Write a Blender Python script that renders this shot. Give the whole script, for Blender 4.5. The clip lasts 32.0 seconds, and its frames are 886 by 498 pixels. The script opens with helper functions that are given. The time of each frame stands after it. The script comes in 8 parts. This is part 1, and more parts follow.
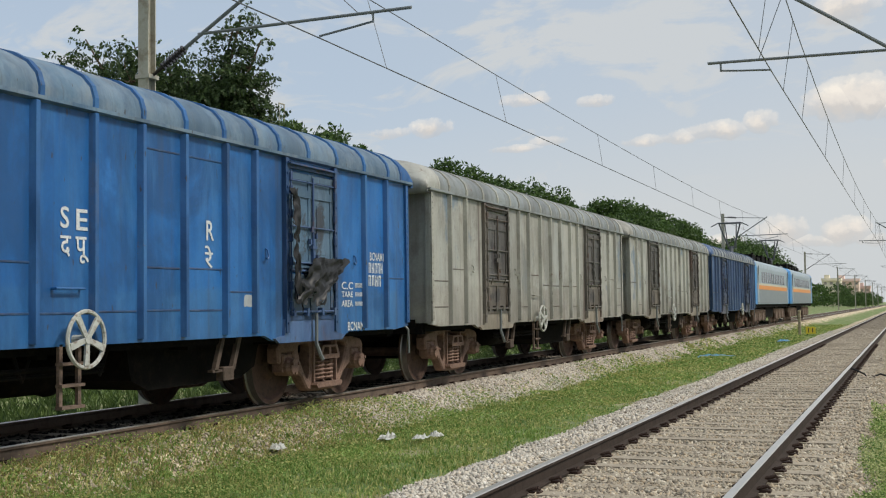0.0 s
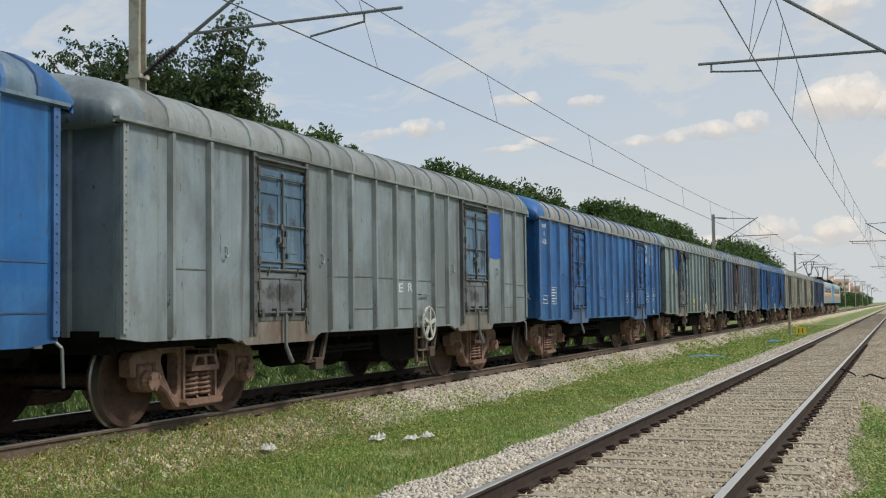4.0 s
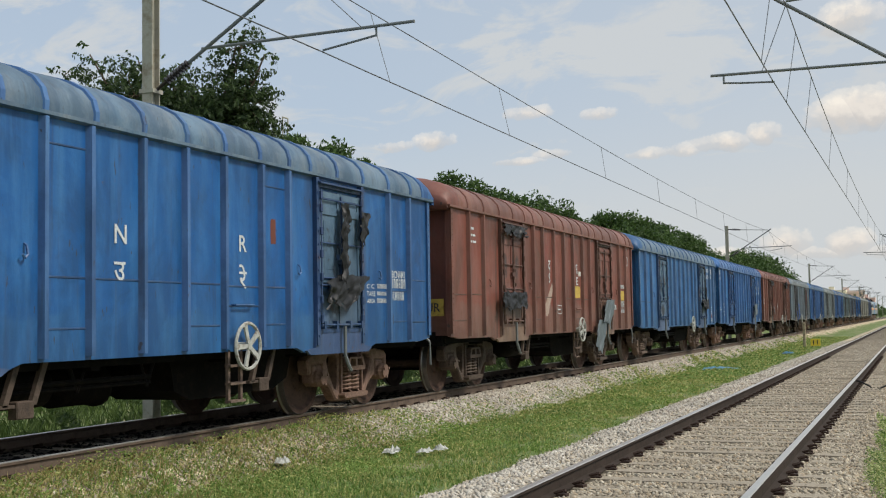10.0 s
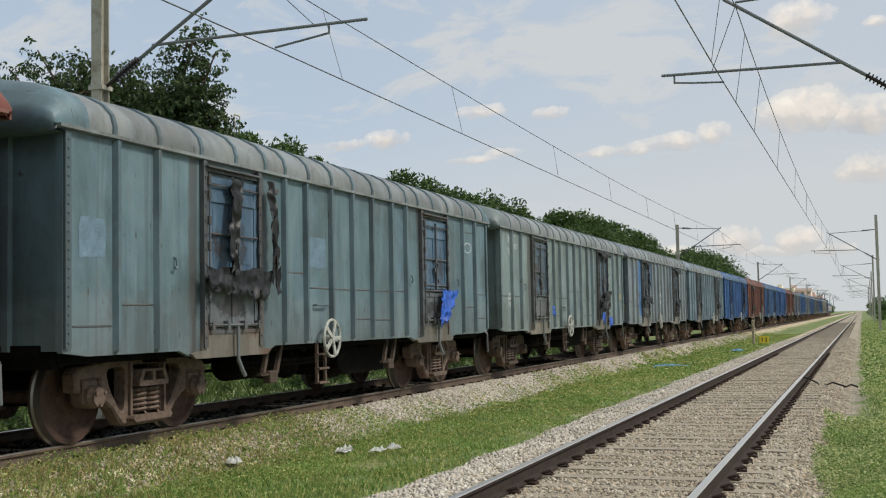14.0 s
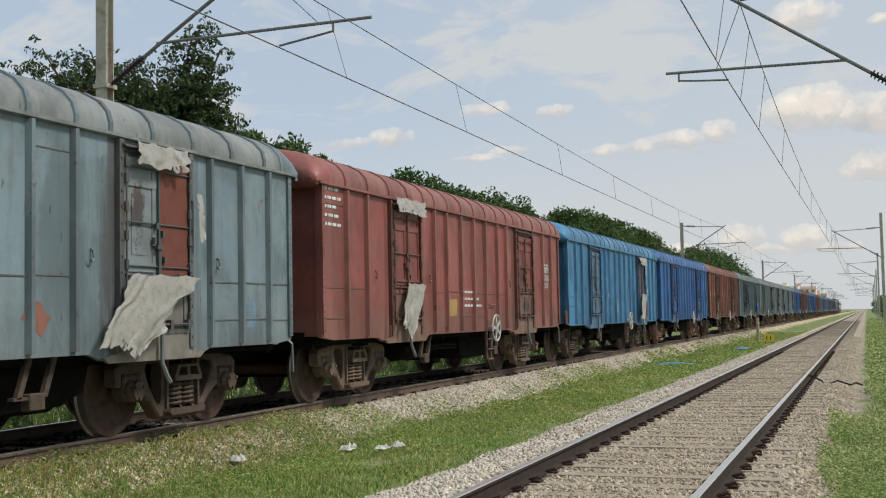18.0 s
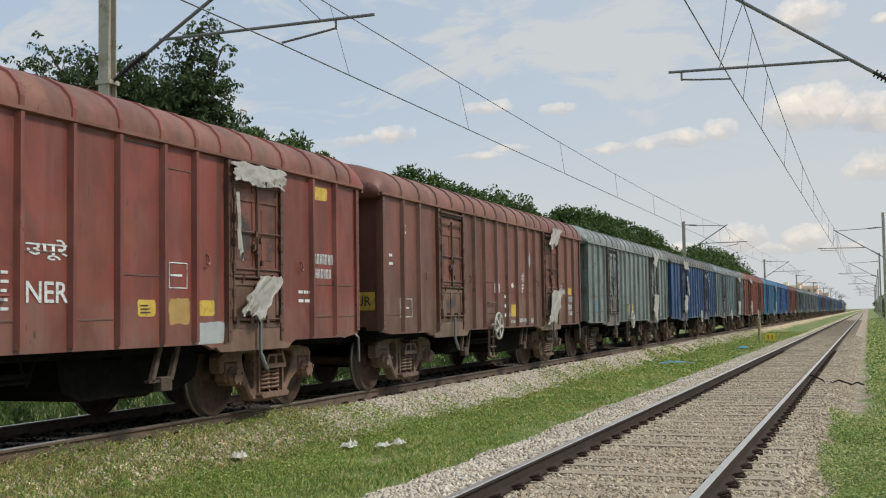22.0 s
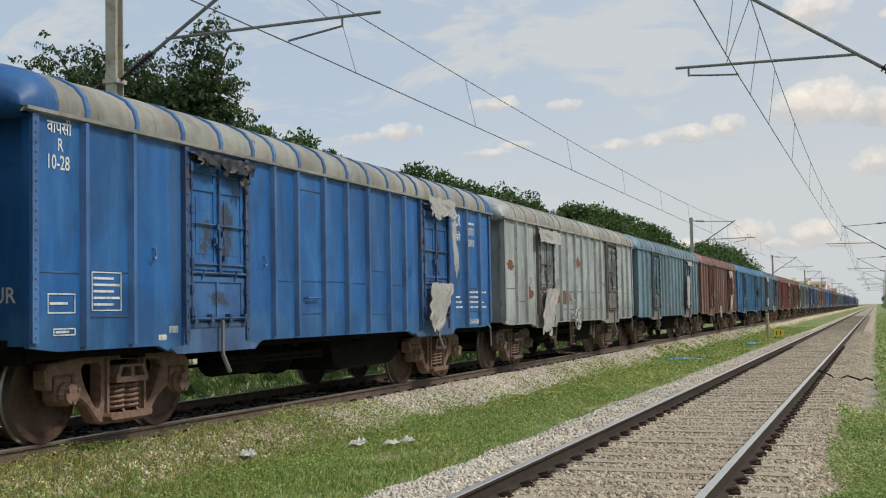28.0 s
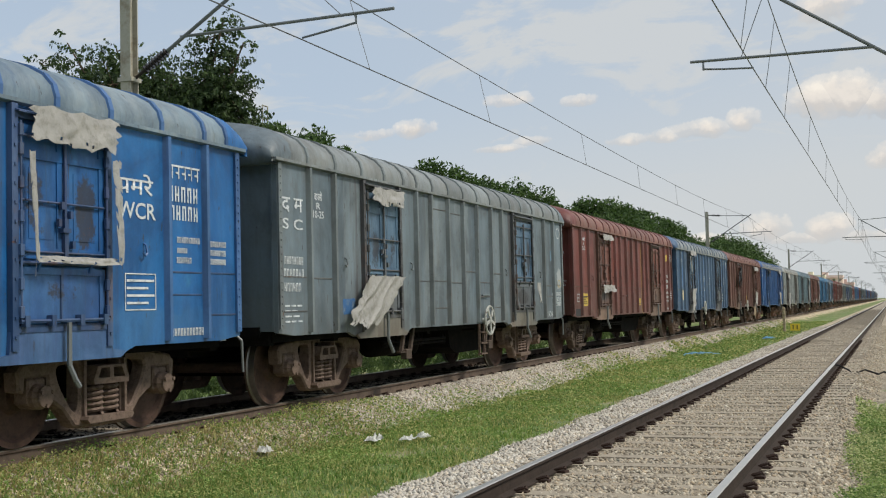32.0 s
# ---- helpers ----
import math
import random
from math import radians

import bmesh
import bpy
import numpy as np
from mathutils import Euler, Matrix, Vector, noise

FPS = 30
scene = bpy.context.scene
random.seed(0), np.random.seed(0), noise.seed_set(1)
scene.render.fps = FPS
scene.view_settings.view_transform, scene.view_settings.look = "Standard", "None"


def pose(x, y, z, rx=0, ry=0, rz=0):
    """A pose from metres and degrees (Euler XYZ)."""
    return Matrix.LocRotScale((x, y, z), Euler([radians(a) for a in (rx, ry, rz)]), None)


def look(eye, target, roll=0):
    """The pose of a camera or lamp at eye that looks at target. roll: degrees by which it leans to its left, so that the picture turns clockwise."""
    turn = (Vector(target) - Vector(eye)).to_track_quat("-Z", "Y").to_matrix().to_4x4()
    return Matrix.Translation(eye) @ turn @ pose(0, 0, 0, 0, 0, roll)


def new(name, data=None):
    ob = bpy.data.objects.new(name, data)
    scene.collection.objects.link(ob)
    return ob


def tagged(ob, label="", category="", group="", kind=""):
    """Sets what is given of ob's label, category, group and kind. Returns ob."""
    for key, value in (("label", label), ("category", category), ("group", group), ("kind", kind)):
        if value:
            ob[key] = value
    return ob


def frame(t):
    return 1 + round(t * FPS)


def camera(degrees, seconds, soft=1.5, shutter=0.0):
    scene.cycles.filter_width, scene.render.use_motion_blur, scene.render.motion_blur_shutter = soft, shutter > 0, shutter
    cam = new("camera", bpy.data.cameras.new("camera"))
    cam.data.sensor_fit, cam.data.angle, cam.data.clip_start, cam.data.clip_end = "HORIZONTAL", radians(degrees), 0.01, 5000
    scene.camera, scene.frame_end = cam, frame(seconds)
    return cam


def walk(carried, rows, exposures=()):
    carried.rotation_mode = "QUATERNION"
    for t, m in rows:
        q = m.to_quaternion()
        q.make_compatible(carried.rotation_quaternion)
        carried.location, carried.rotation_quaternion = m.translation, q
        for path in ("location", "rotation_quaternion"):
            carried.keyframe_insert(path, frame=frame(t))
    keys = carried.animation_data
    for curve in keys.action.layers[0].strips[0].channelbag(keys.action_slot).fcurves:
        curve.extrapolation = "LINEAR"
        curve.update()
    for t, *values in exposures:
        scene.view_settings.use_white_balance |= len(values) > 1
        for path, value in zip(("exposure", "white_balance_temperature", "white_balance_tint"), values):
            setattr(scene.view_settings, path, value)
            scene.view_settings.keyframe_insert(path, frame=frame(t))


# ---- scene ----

# ================= camera and its walk =================
EYE = (0.0, 0.0, 1.362)
cam = camera(41.57, 32.0, soft=1.15)
TURNS = [
    (0.0, 21.82, 2.88, 0.80),
    (0.5, 21.60, 2.86, 0.82),
    (1.0, 21.49, 2.85, 0.81),
    (1.5, 21.47, 2.85, 0.84),
    (2.0, 21.48, 2.83, 0.79),
    (2.5, 21.36, 2.81, 0.88),
    (3.0, 21.37, 2.81, 0.94),
    (3.5, 21.37, 2.85, 0.87),
    (5.5, 21.18, 2.92, 0.48),
    (6.0, 20.80, 2.90, 0.49),
    (6.5, 20.46, 2.88, 0.68),
    (7.0, 20.49, 2.88, 0.80),
    (7.5, 20.75, 2.89, 1.04),
    (8.0, 22.83, 2.97, 1.21),
    (8.5, 27.13, 3.10, 1.27),
    (9.0, 27.42, 3.10, 1.05),
    (9.5, 26.08, 3.41, 0.98),
    (10.0, 22.02, 3.53, 0.99),
    (10.5, 19.74, 3.48, 0.93),
    (11.0, 19.53, 3.47, 0.93),
    (11.5, 19.56, 3.46, 0.98),
    (12.0, 19.57, 3.46, 1.00),
    (12.5, 19.60, 3.44, 1.05),
    (13.0, 19.64, 3.43, 1.06),
    (13.5, 19.68, 3.42, 1.11),
    (14.0, 19.71, 3.41, 1.12),
    (14.5, 19.72, 3.40, 1.08),
    (16.5, 19.83, 3.35, 1.18),
    (17.0, 19.86, 3.35, 1.23),
    (17.5, 19.90, 3.33, 1.14),
    (18.0, 19.92, 3.32, 1.12),
    (18.5, 19.93, 3.31, 1.07),
    (19.0, 19.94, 3.29, 1.08),
    (19.5, 19.88, 3.28, 1.14),
    (20.0, 19.89, 3.27, 1.14),
    (20.5, 19.91, 3.26, 0.86),
    (21.0, 19.95, 3.24, 0.77),
    (21.5, 19.98, 3.22, 0.84),
    (22.0, 19.99, 3.21, 0.85),
    (22.5, 20.01, 3.19, 1.11),
    (23.0, 20.05, 3.17, 1.15),
    (23.5, 20.10, 3.09, 1.12),
    (24.0, 20.13, 3.09, 1.17),
    (24.5, 20.14, 3.09, 1.20),
    (25.0, 20.18, 3.07, 1.27),
    (25.5, 20.21, 3.06, 1.19),
    (27.5, 20.33, 3.03, 1.10),
    (28.0, 20.37, 3.08, 1.10),
    (28.5, 20.37, 3.08, 1.10),
    (29.0, 20.41, 3.04, 1.10),
    (29.5, 20.45, 3.04, 1.12),
    (30.0, 20.51, 3.04, 1.15),
    (30.5, 20.69, 3.01, 1.12),
    (31.0, 20.72, 3.00, 1.11),
    (31.5, 20.79, 3.02, 1.19),
    (32.0, 21.12, 2.90, 1.40)]
walk(cam, [(t, pose(*EYE, 90 + p, r, y)) for t, y, p, r in TURNS])

# ================= plan =================
NEAR_X, NEAR_Z = -2.12, 0.0      # centre of the empty track, top of its rails
TRAIN_X, TRAIN_Z = -8.82, 0.115  # centre of the train's track, top of its rails
GAUGE = 1.676
PITCH = 14.45                    # wagon length over couplers
LENGTH = 13.52                   # wagon body
FIRST_END = 17.5                 # rear end of the third wagon at the start
SHIFT = {}                       # wagons that stand off the even spacing
RUN = [(0, 0.0), (1, 16.3), (2, 32.4), (3, 48.6), (6, 96.0), (7, 111.9), (8, 127.9), (9, 143.83), (10, 159.65), (11, 175.4), (12, 191.42), (13, 207.1), (14, 223.03), (17, 270.7),
       (18, 286.4), (19, 301.15), (20, 316.0), (21, 330.6), (22, 346.33), (23, 361.8), (24, 377.45), (25, 393.36), (28, 439.1), (29, 454.7), (30, 470.2), (31, 485.7), (32, 501.2)]


def srgb(r, g, b):
    """Linear colour of a paint given in 0-255 display values."""
    return tuple(((c / 255 + 0.055) / 1.055) ** 2.4 if c > 10 else c / 255 / 12.92 for c in (r, g, b)) + (1.0,)


# ================= world and sun =================
SUN_ELEVATION, SUN_AZIMUTH = 49.5, 84.0   # degrees; azimuth from +y towards +x


class Nodes:
    """Short way to write node trees."""

    def __init__(self, tree):
        self.tree = tree
        self.tree.nodes.clear()

    def add(self, kind, inputs=(), **attrs):
        node = self.tree.nodes.new(kind)
        if "operation" in attrs:
            node.operation, node.use_clamp = attrs["operation"], attrs["use_clamp"]
        if "data_type" in attrs:
            node.data_type, node.blend_type = attrs["data_type"], attrs["blend_type"]
        if "feature" in attrs:
            node.feature = attrs["feature"]
        for key, value in (inputs.items() if isinstance(inputs, dict) else enumerate(inputs)):
            if value is None:
                continue
            if hasattr(value, "links"):
                self.tree.links.new(value, node.inputs[key])
            else:
                node.inputs[key].default_value = value
        return node

    def math(self, op, a, b=None, c=None, clamp=False):
        return self.add("ShaderNodeMath", (a, b, c), operation=op, use_clamp=clamp).outputs[0]

    def mix(self, fac, a, b, blend="MIX"):
        node = self.add("ShaderNodeMix", data_type="RGBA", blend_type=blend)
        for sock, value in ((node.inputs[0], fac), (node.inputs[6], a), (node.inputs[7], b)):
            if hasattr(value, "links"):
                self.tree.links.new(value, sock)
            else:
                sock.default_value = value
        return node.outputs[2]

    def ramp(self, fac, stops, ease="LINEAR"):
        if len(stops) == 2 and ease == "LINEAR" and not isinstance(stops[0][1], tuple):
            return self.add("ShaderNodeMapRange", (fac, stops[0][0], stops[1][0], stops[0][1], stops[1][1])).outputs[0]
        node = self.add("ShaderNodeValToRGB", (fac,))
        ramp = node.color_ramp
        ramp.interpolation = ease
        while len(ramp.elements) < len(stops):
            ramp.elements.new(0.5)
        for el, (p, col) in zip(ramp.elements, stops):
            el.position = p
            el.color = col if isinstance(col, tuple) else (col, col, col, 1)
        return node.outputs[0]

    def noise(self, vec, scale, detail=4.0, rough=0.55, distort=0.0):
        return self.add("ShaderNodeTexNoise", {"Vector": vec, "Scale": scale, "Detail": detail, "Roughness": rough,
                                               "Distortion": distort}).outputs[0]

    def scaled(self, vec, sx, sy, sz, offset=(0, 0, 0)):
        return self.add("ShaderNodeMapping", {0: vec, 1: offset, 3: (sx, sy, sz)}).outputs[0]


world = bpy.data.worlds.new("sky")
scene.world = world
world.use_nodes = True
n = Nodes(world.node_tree)
sky = n.add("ShaderNodeTexSky")
sky.sky_type, sky.sun_disc = "NISHITA", False
sky.sun_elevation, sky.sun_rotation = radians(SUN_ELEVATION), radians(SUN_AZIMUTH)
sky.altitude, sky.air_density, sky.dust_density, sky.ozone_density = 900.0, 1.0, 2.5, 1.2
way = n.add("ShaderNodeTexCoord").outputs["Generated"]
sep = n.add("ShaderNodeSeparateXYZ", (way,))
front = n.math("MAXIMUM", n.math("ABSOLUTE", sep.outputs[1]), 0.12)
across = n.math("DIVIDE", sep.outputs[0], front)
height = n.math("DIVIDE", sep.outputs[2], front)
flat = n.add("ShaderNodeCombineXYZ", (across, height, sep.outputs[1])).outputs[0]
CLOUDS = ((-0.053, 0.160, 0.028, 0.016), (-0.029, 0.164, 0.028, 0.019), (0.004, 0.156, 0.028, 0.017), (0.014, 0.113, 0.028, 0.015), (-0.112, 0.150, 0.017, 0.012), (-0.145, 0.145, 0.030, 0.010),
          (-0.179, 0.142, 0.028, 0.008), (-0.208, 0.141, 0.026, 0.007), (-0.254, 0.179, 0.020, 0.007), (-0.322, 0.186, 0.030, 0.008), (-0.411, 0.166, 0.021, 0.010), (-0.448, 0.164, 0.032, 0.007),
          (-0.296, 0.147, 0.020, 0.006), (-0.328, 0.142, 0.034, 0.005), (-0.097, 0.058, 0.020, 0.013), (-0.047, 0.056, 0.022, 0.013), (-0.073, 0.050, 0.034, 0.007), (-0.147, 0.051, 0.020, 0.007),
          (-0.041, 0.240, 0.026, 0.017), (0.021, 0.233, 0.012, 0.006), (-0.024, 0.050, 0.024, 0.008), (0.045, 0.120, 0.024, 0.014), (0.16, 0.15, 0.08, 0.03), (0.30, 0.10, 0.10, 0.03), (-0.75, 0.2, 0.12, 0.03), (0.55, 0.22, 0.14, 0.05))
puff = n.noise(flat, 42.0, 7.0, 0.6)
puff2 = n.noise(flat, 17.0, 4.0, 0.5)
rough_edge = n.math("ADD", n.math("MULTIPLY", n.math("SUBTRACT", puff, 0.5), 2.3), n.math("MULTIPLY", n.math("SUBTRACT", puff2, 0.5), 1.5))
cumulus, lit = None, None
for a0, e0, wa, we in CLOUDS:
    u = n.math("DIVIDE", n.math("SUBTRACT", across, a0), wa * 1.15)
    v = n.math("DIVIDE", n.math("SUBTRACT", height, e0), we * 1.3)
    low = n.math("MULTIPLY", n.math("MINIMUM", v, 0.0), 1.0)
    d = n.math("ADD", n.math("MULTIPLY", u, u), n.math("ADD", n.math("MULTIPLY", v, v), n.math("MULTIPLY", low, low)))
    one = n.math("SUBTRACT", 0.95 if we > 0.0095 else 0.62, d)
    if cumulus is None:
        cumulus, lit = one, v
    else:
        over = n.math("GREATER_THAN", one, cumulus)
        lit = n.math("ADD", n.math("MULTIPLY", v, over), n.math("MULTIPLY", lit, n.math("SUBTRACT", 1.0, over)))
        cumulus = n.math("MAXIMUM", one, cumulus)
cover = n.ramp(n.math("ADD", cumulus, rough_edge), [(0.0, 0.0), (0.34, 0.45), (0.95, 1.0)], "EASE")
veil_noise = n.noise(n.scaled(flat, 3.4, 8.0, 1.0, (0.3, 0.9, 0)), 2.0, 8.0, 0.62, 0.8)
veil = n.ramp(veil_noise, [(0.38, 0.0), (0.62, 0.95)], "EASE")
broad = n.math("SUBTRACT", 1.0, n.math("ADD", n.math("POWER", n.math("ABSOLUTE", n.math("DIVIDE", n.math("ADD", across, 0.22), 0.20)), 2.0),
                                       n.math("POWER", n.math("ABSOLUTE", n.math("DIVIDE", n.math("SUBTRACT", height, 0.235), 0.07)), 2.0)))
veil = n.math("ADD", veil, n.math("MULTIPLY", n.math("MULTIPLY", n.math("MAXIMUM", broad, 0.0), n.ramp(n.noise(n.scaled(flat, 5.0, 14.0, 1.0, (0.9, 0.2, 0)), 2.0, 5.0, 0.6, 0.5), [(0.3, 0.2), (0.6, 1.0)])), 0.9), clamp=True)
haze = n.ramp(height, [(0.0, 1.0), (0.22, 0.35), (0.6, 0.1)], "EASE")
veil = n.math("MAXIMUM", veil, n.math("ADD", haze, n.ramp(n.math("ADD", across, 0.6), [(0.1, 0.0), (0.55, 0.3)]), clamp=True))
top = n.ramp(n.math("ADD", n.math("MULTIPLY", lit, 0.4), n.math("ADD", 0.1, n.math("MULTIPLY", puff, 0.8))),
             [(0.12, (4.5, 4.5, 4.6, 1)), (0.42, (6.4, 6.1, 5.8, 1)), (0.62, (8.3, 7.7, 7.0, 1)), (0.88, (9.6, 8.9, 7.9, 1))], "EASE")
colour = n.mix(n.math("MULTIPLY", veil, 0.85), n.mix(0.6, sky.outputs[0], (5.0, 6.5, 8.3, 1)), (6.35, 6.5, 6.5, 1))
colour = n.mix(n.math("MULTIPLY", cover, 0.94), colour, top)
back = n.add("ShaderNodeBackground", (colour, 0.1))
n.tree.links.new(back.outputs[0], n.add("ShaderNodeOutputWorld").inputs[0])

sun = new("sun", bpy.data.lights.new("sun", "SUN"))
sun.data.energy, sun.data.angle, sun.data.color = 2.9, radians(12), (1.0, 0.93, 0.82)
az, el = radians(SUN_AZIMUTH), radians(SUN_ELEVATION)
sun.matrix_world = look((math.sin(az) * math.cos(el) * 50, math.cos(az) * math.cos(el) * 50, math.sin(el) * 50), (0, 0, 0))
scene.view_settings.exposure = 0.0

# ================= materials =================


def material(name, build):
    mat = bpy.data.materials.new(name)
    mat.use_nodes = True
    n = Nodes(mat.node_tree)
    bsdf = n.add("ShaderNodeBsdfPrincipled")
    out = n.add("ShaderNodeOutputMaterial")
    n.tree.links.new(bsdf.outputs[0], out.inputs[0])
    values = build(n)
    for key, value in values.items():
        if hasattr(value, "links"):
            n.tree.links.new(value, bsdf.inputs[key])
        else:
            bsdf.inputs[key].default_value = value
    return mat


def bump(n, height, strength=0.4, distance=0.02):
    return n.add("ShaderNodeBump", {"Height": height, "Strength": strength, "Distance": distance}).outputs[0]


def shade(c, k):
    return (c[0] * k, c[1] * k, c[2] * k, 1.0)


def simple(name, colour, rough=0.6, metal=0.0, scale=6.0, vary=0.35, dirt=None, relief=0.15, gloss=0.4):
    """A plain surface with two scales of variation."""
    def build(n):
        co = n.add("ShaderNodeTexCoord").outputs["Object"]
        big, small = n.noise(co, scale, 5), n.noise(co, scale * 9, 4, 0.6)
        f = n.ramp(n.math("ADD", n.math("MULTIPLY", big, 0.6), n.math("MULTIPLY", small, 0.4)), [(0.3, 0.0), (0.7, 1.0)])
        c = n.mix(f, shade(colour, 1 - vary), shade(colour, 1 + vary))
        if dirt:
            c = n.mix(n.ramp(n.noise(co, scale * 2.3, 6, 0.65), [(0.5, 0.0), (0.68, 0.85)]), c, dirt)
        return {"Base Color": c, "Roughness": rough, "Metallic": metal, "Specular IOR Level": gloss, "Normal": bump(n, small, relief, 0.01)}
    return material(name, build)


RUST = srgb(96, 62, 44)
DIRT = srgb(92, 84, 74)


def blend(a, b, t, k=1.0):
    return tuple(k * (p * (1 - t) + q * t) for p, q in zip(a[:3], b[:3])) + (1.0,)


COATS = {}


def paint(name, base, patch, patch_amount=0.3, fade=0.3, rust=0.25, seed=0.0, roof=False, grime=0.5, loose=False, soot=0.0):
    """Old wagon paint: panels of slightly different tone, worn patches of another coat, chalky fading, grime, rust. loose: small pieces, each with its own tone."""
    key = (roof, loose, soot, round(rust, 1), round(grime, 1)) + tuple(round(30 * v) for v in base[:3] + patch[:3])
    if (loose or roof) and key in COATS:
        return COATS[key]
    warm = base[0] > base[2]
    dirt = srgb(96, 82, 70) if warm else (srgb(28, 68, 106) if max(base[:3]) - min(base[:3]) > 0.12 else srgb(98, 96, 90))
    chalk_goal = (0.29, 0.23, 0.20) if warm else ((0.16, 0.40, 0.60) if base[2] - base[0] > 0.2 else (0.36, 0.46, 0.52))

    def build(n):
        raw = n.add("ShaderNodeTexCoord").outputs["Object"]
        own = n.add("ShaderNodeObjectInfo").outputs["Random"]
        co = n.scaled(raw, 1, 1, 1, (seed * 3.7, seed * 11.3, seed * 1.9))
        if loose or roof:
            co = n.add("ShaderNodeVectorMath", (co, n.add("ShaderNodeCombineXYZ", (0.0, n.math("MULTIPLY", own, 61.0), n.math("MULTIPLY", own, 23.0))).outputs[0])).outputs[0]
        axes = n.add("ShaderNodeSeparateXYZ", (raw,))
        streak = n.noise(n.scaled(co, 2.0, 5.0, 0.35), 1.0, 4, 0.6)
        broad = n.noise(n.scaled(co, 0.7, 0.8, 0.6), 1.0, 5, 0.6)
        mid = n.noise(co, 2.3, 6, 0.68)
        fine = n.noise(co, 26.0, 5, 0.68)
        if loose:
            tone = own
        else:
            step = n.math("FLOOR", n.math("ADD", n.math("DIVIDE", axes.outputs[1], 0.745), 40.5 + seed * 17))
            tone = n.add("ShaderNodeTexWhiteNoise", {"Vector": n.add("ShaderNodeCombineXYZ", (step, seed, 0.0)).outputs[0]}).outputs["Value"]
        half = tuple(0.72 * a + 0.28 * b for a, b in zip(base[:3], patch[:3])) + (1.0,)
        c = n.mix(tone, shade(base, 0.93), shade(half, 1.07))
        lo = 0.70 - 0.4 * patch_amount
        worn = n.math("ADD", n.math("MULTIPLY", broad, 0.72), n.math("MULTIPLY", mid, 0.28))
        c = n.mix(n.ramp(worn, [(lo, 0.0), (lo + 0.05, 0.8)]), c, patch)
        chalk = tuple(0.6 * a + 0.4 * b for a, b in zip(base[:3], chalk_goal)) + (1.0,)
        c = n.mix(n.math("MULTIPLY", n.ramp(streak, [(0.45, 0.0), (0.75, 1.0)]), 0.9 * fade), c, chalk)
        if roof:
            c = n.mix(n.math("MULTIPLY", n.ramp(mid, [(0.38, 0.0), (0.62, 1.0)]), 0.5), c, blend(base, srgb(150, 118, 100) if warm else srgb(150, 144, 132), 0.55))
            c = n.mix(n.math("MULTIPLY", n.ramp(n.noise(n.scaled(co, 0.6, 3.0, 0.6), 1.0, 5, 0.65), [(0.5, 0.0), (0.68, 1.0)]), 0.55), c, dirt)
        else:
            z = n.math("MULTIPLY", n.math("SUBTRACT", axes.outputs[2], 0.85), 0.42)
            if not loose:
                edge = n.math("SUBTRACT", n.math("ADD", 1.30 + 0.42 * ((seed * 0.618) % 1.0), n.math("MULTIPLY", n.math("SUBTRACT", mid, 0.5), 0.5)), axes.outputs[2])
                band = n.math("MULTIPLY", n.math("MULTIPLY", edge, 14.0, clamp=True), n.math("ADD", 0.15, n.math("MULTIPLY", tone, 0.55)))
                c = n.mix(band, c, blend(chalk, dirt, 0.35))
            low = n.math("MULTIPLY", n.ramp(z, [(0.0, 0.7), (0.12, 0.3), (0.34, 0.0)]), n.ramp(streak, [(0.3, 0.2), (0.6, 1.0)]))
            c = n.mix(low, c, dirt)
        blotch = n.noise(n.scaled(co, 0.45, 0.55, 0.42), 1.3, 6, 0.66, 0.5)
        c = n.mix(n.math("MULTIPLY", n.ramp(blotch, [(0.47, 0.0), (0.57, 1.0)]), 0.72), c, blend(base, dirt, 0.22, 0.62))
        c = n.mix(n.math("MULTIPLY", n.ramp(blotch, [(0.36, 1.0), (0.45, 0.0)]), 0.45), c, blend(base, chalk, 0.35, 1.22))
        wash = n.noise(n.scaled(co, 3.0, 3.4, 0.5), 1.0, 6, 0.68, 0.3)
        c = n.mix(n.math("MULTIPLY", n.ramp(wash, [(0.50, 0.0), (0.66, 1.0)]), 0.25 + 0.35 * fade), c, blend(chalk, base, 0.25, 1.12))
        if not loose and not roof:
            side_stain = 0.35 if base[2] - base[0] > 0.2 else 0.72
            for edge_y, reach_y, amount in ((-4.42, 0.15, side_stain), (2.78, 0.15, side_stain), (-2.76, 0.1, 0.6 * side_stain), (4.44, 0.1, 0.6 * side_stain)):
                away = n.math("DIVIDE", n.math("ABSOLUTE", n.math("SUBTRACT", axes.outputs[1], edge_y)), reach_y)
                stain = n.math("ADD", n.math("SUBTRACT", 0.75, away), n.math("MULTIPLY", n.math("SUBTRACT", streak, 0.5), 4.5))
                c = n.mix(n.math("MULTIPLY", n.ramp(stain, [(0.1, 0.0), (0.75, 1.0)]), amount), c, srgb(62, 56, 52) if not warm else srgb(70, 50, 42))
        runs = n.noise(n.scaled(co, 4.0, 13.0, 0.3), 1.0, 5, 0.62)
        c = n.mix(n.math("MULTIPLY", n.ramp(runs, [(0.57, 0.0), (0.70, 1.0)]), 0.15 + 0.35 * grime), c, srgb(66, 60, 56))
        smear = n.noise(n.scaled(co, 1.1, 1.1, 0.8), 1.7, 6, 0.7)
        c = n.mix(n.math("MULTIPLY", n.ramp(smear, [(0.56, 0.0), (0.70, 1.0)]), 0.25 + 0.3 * grime), c, dirt)
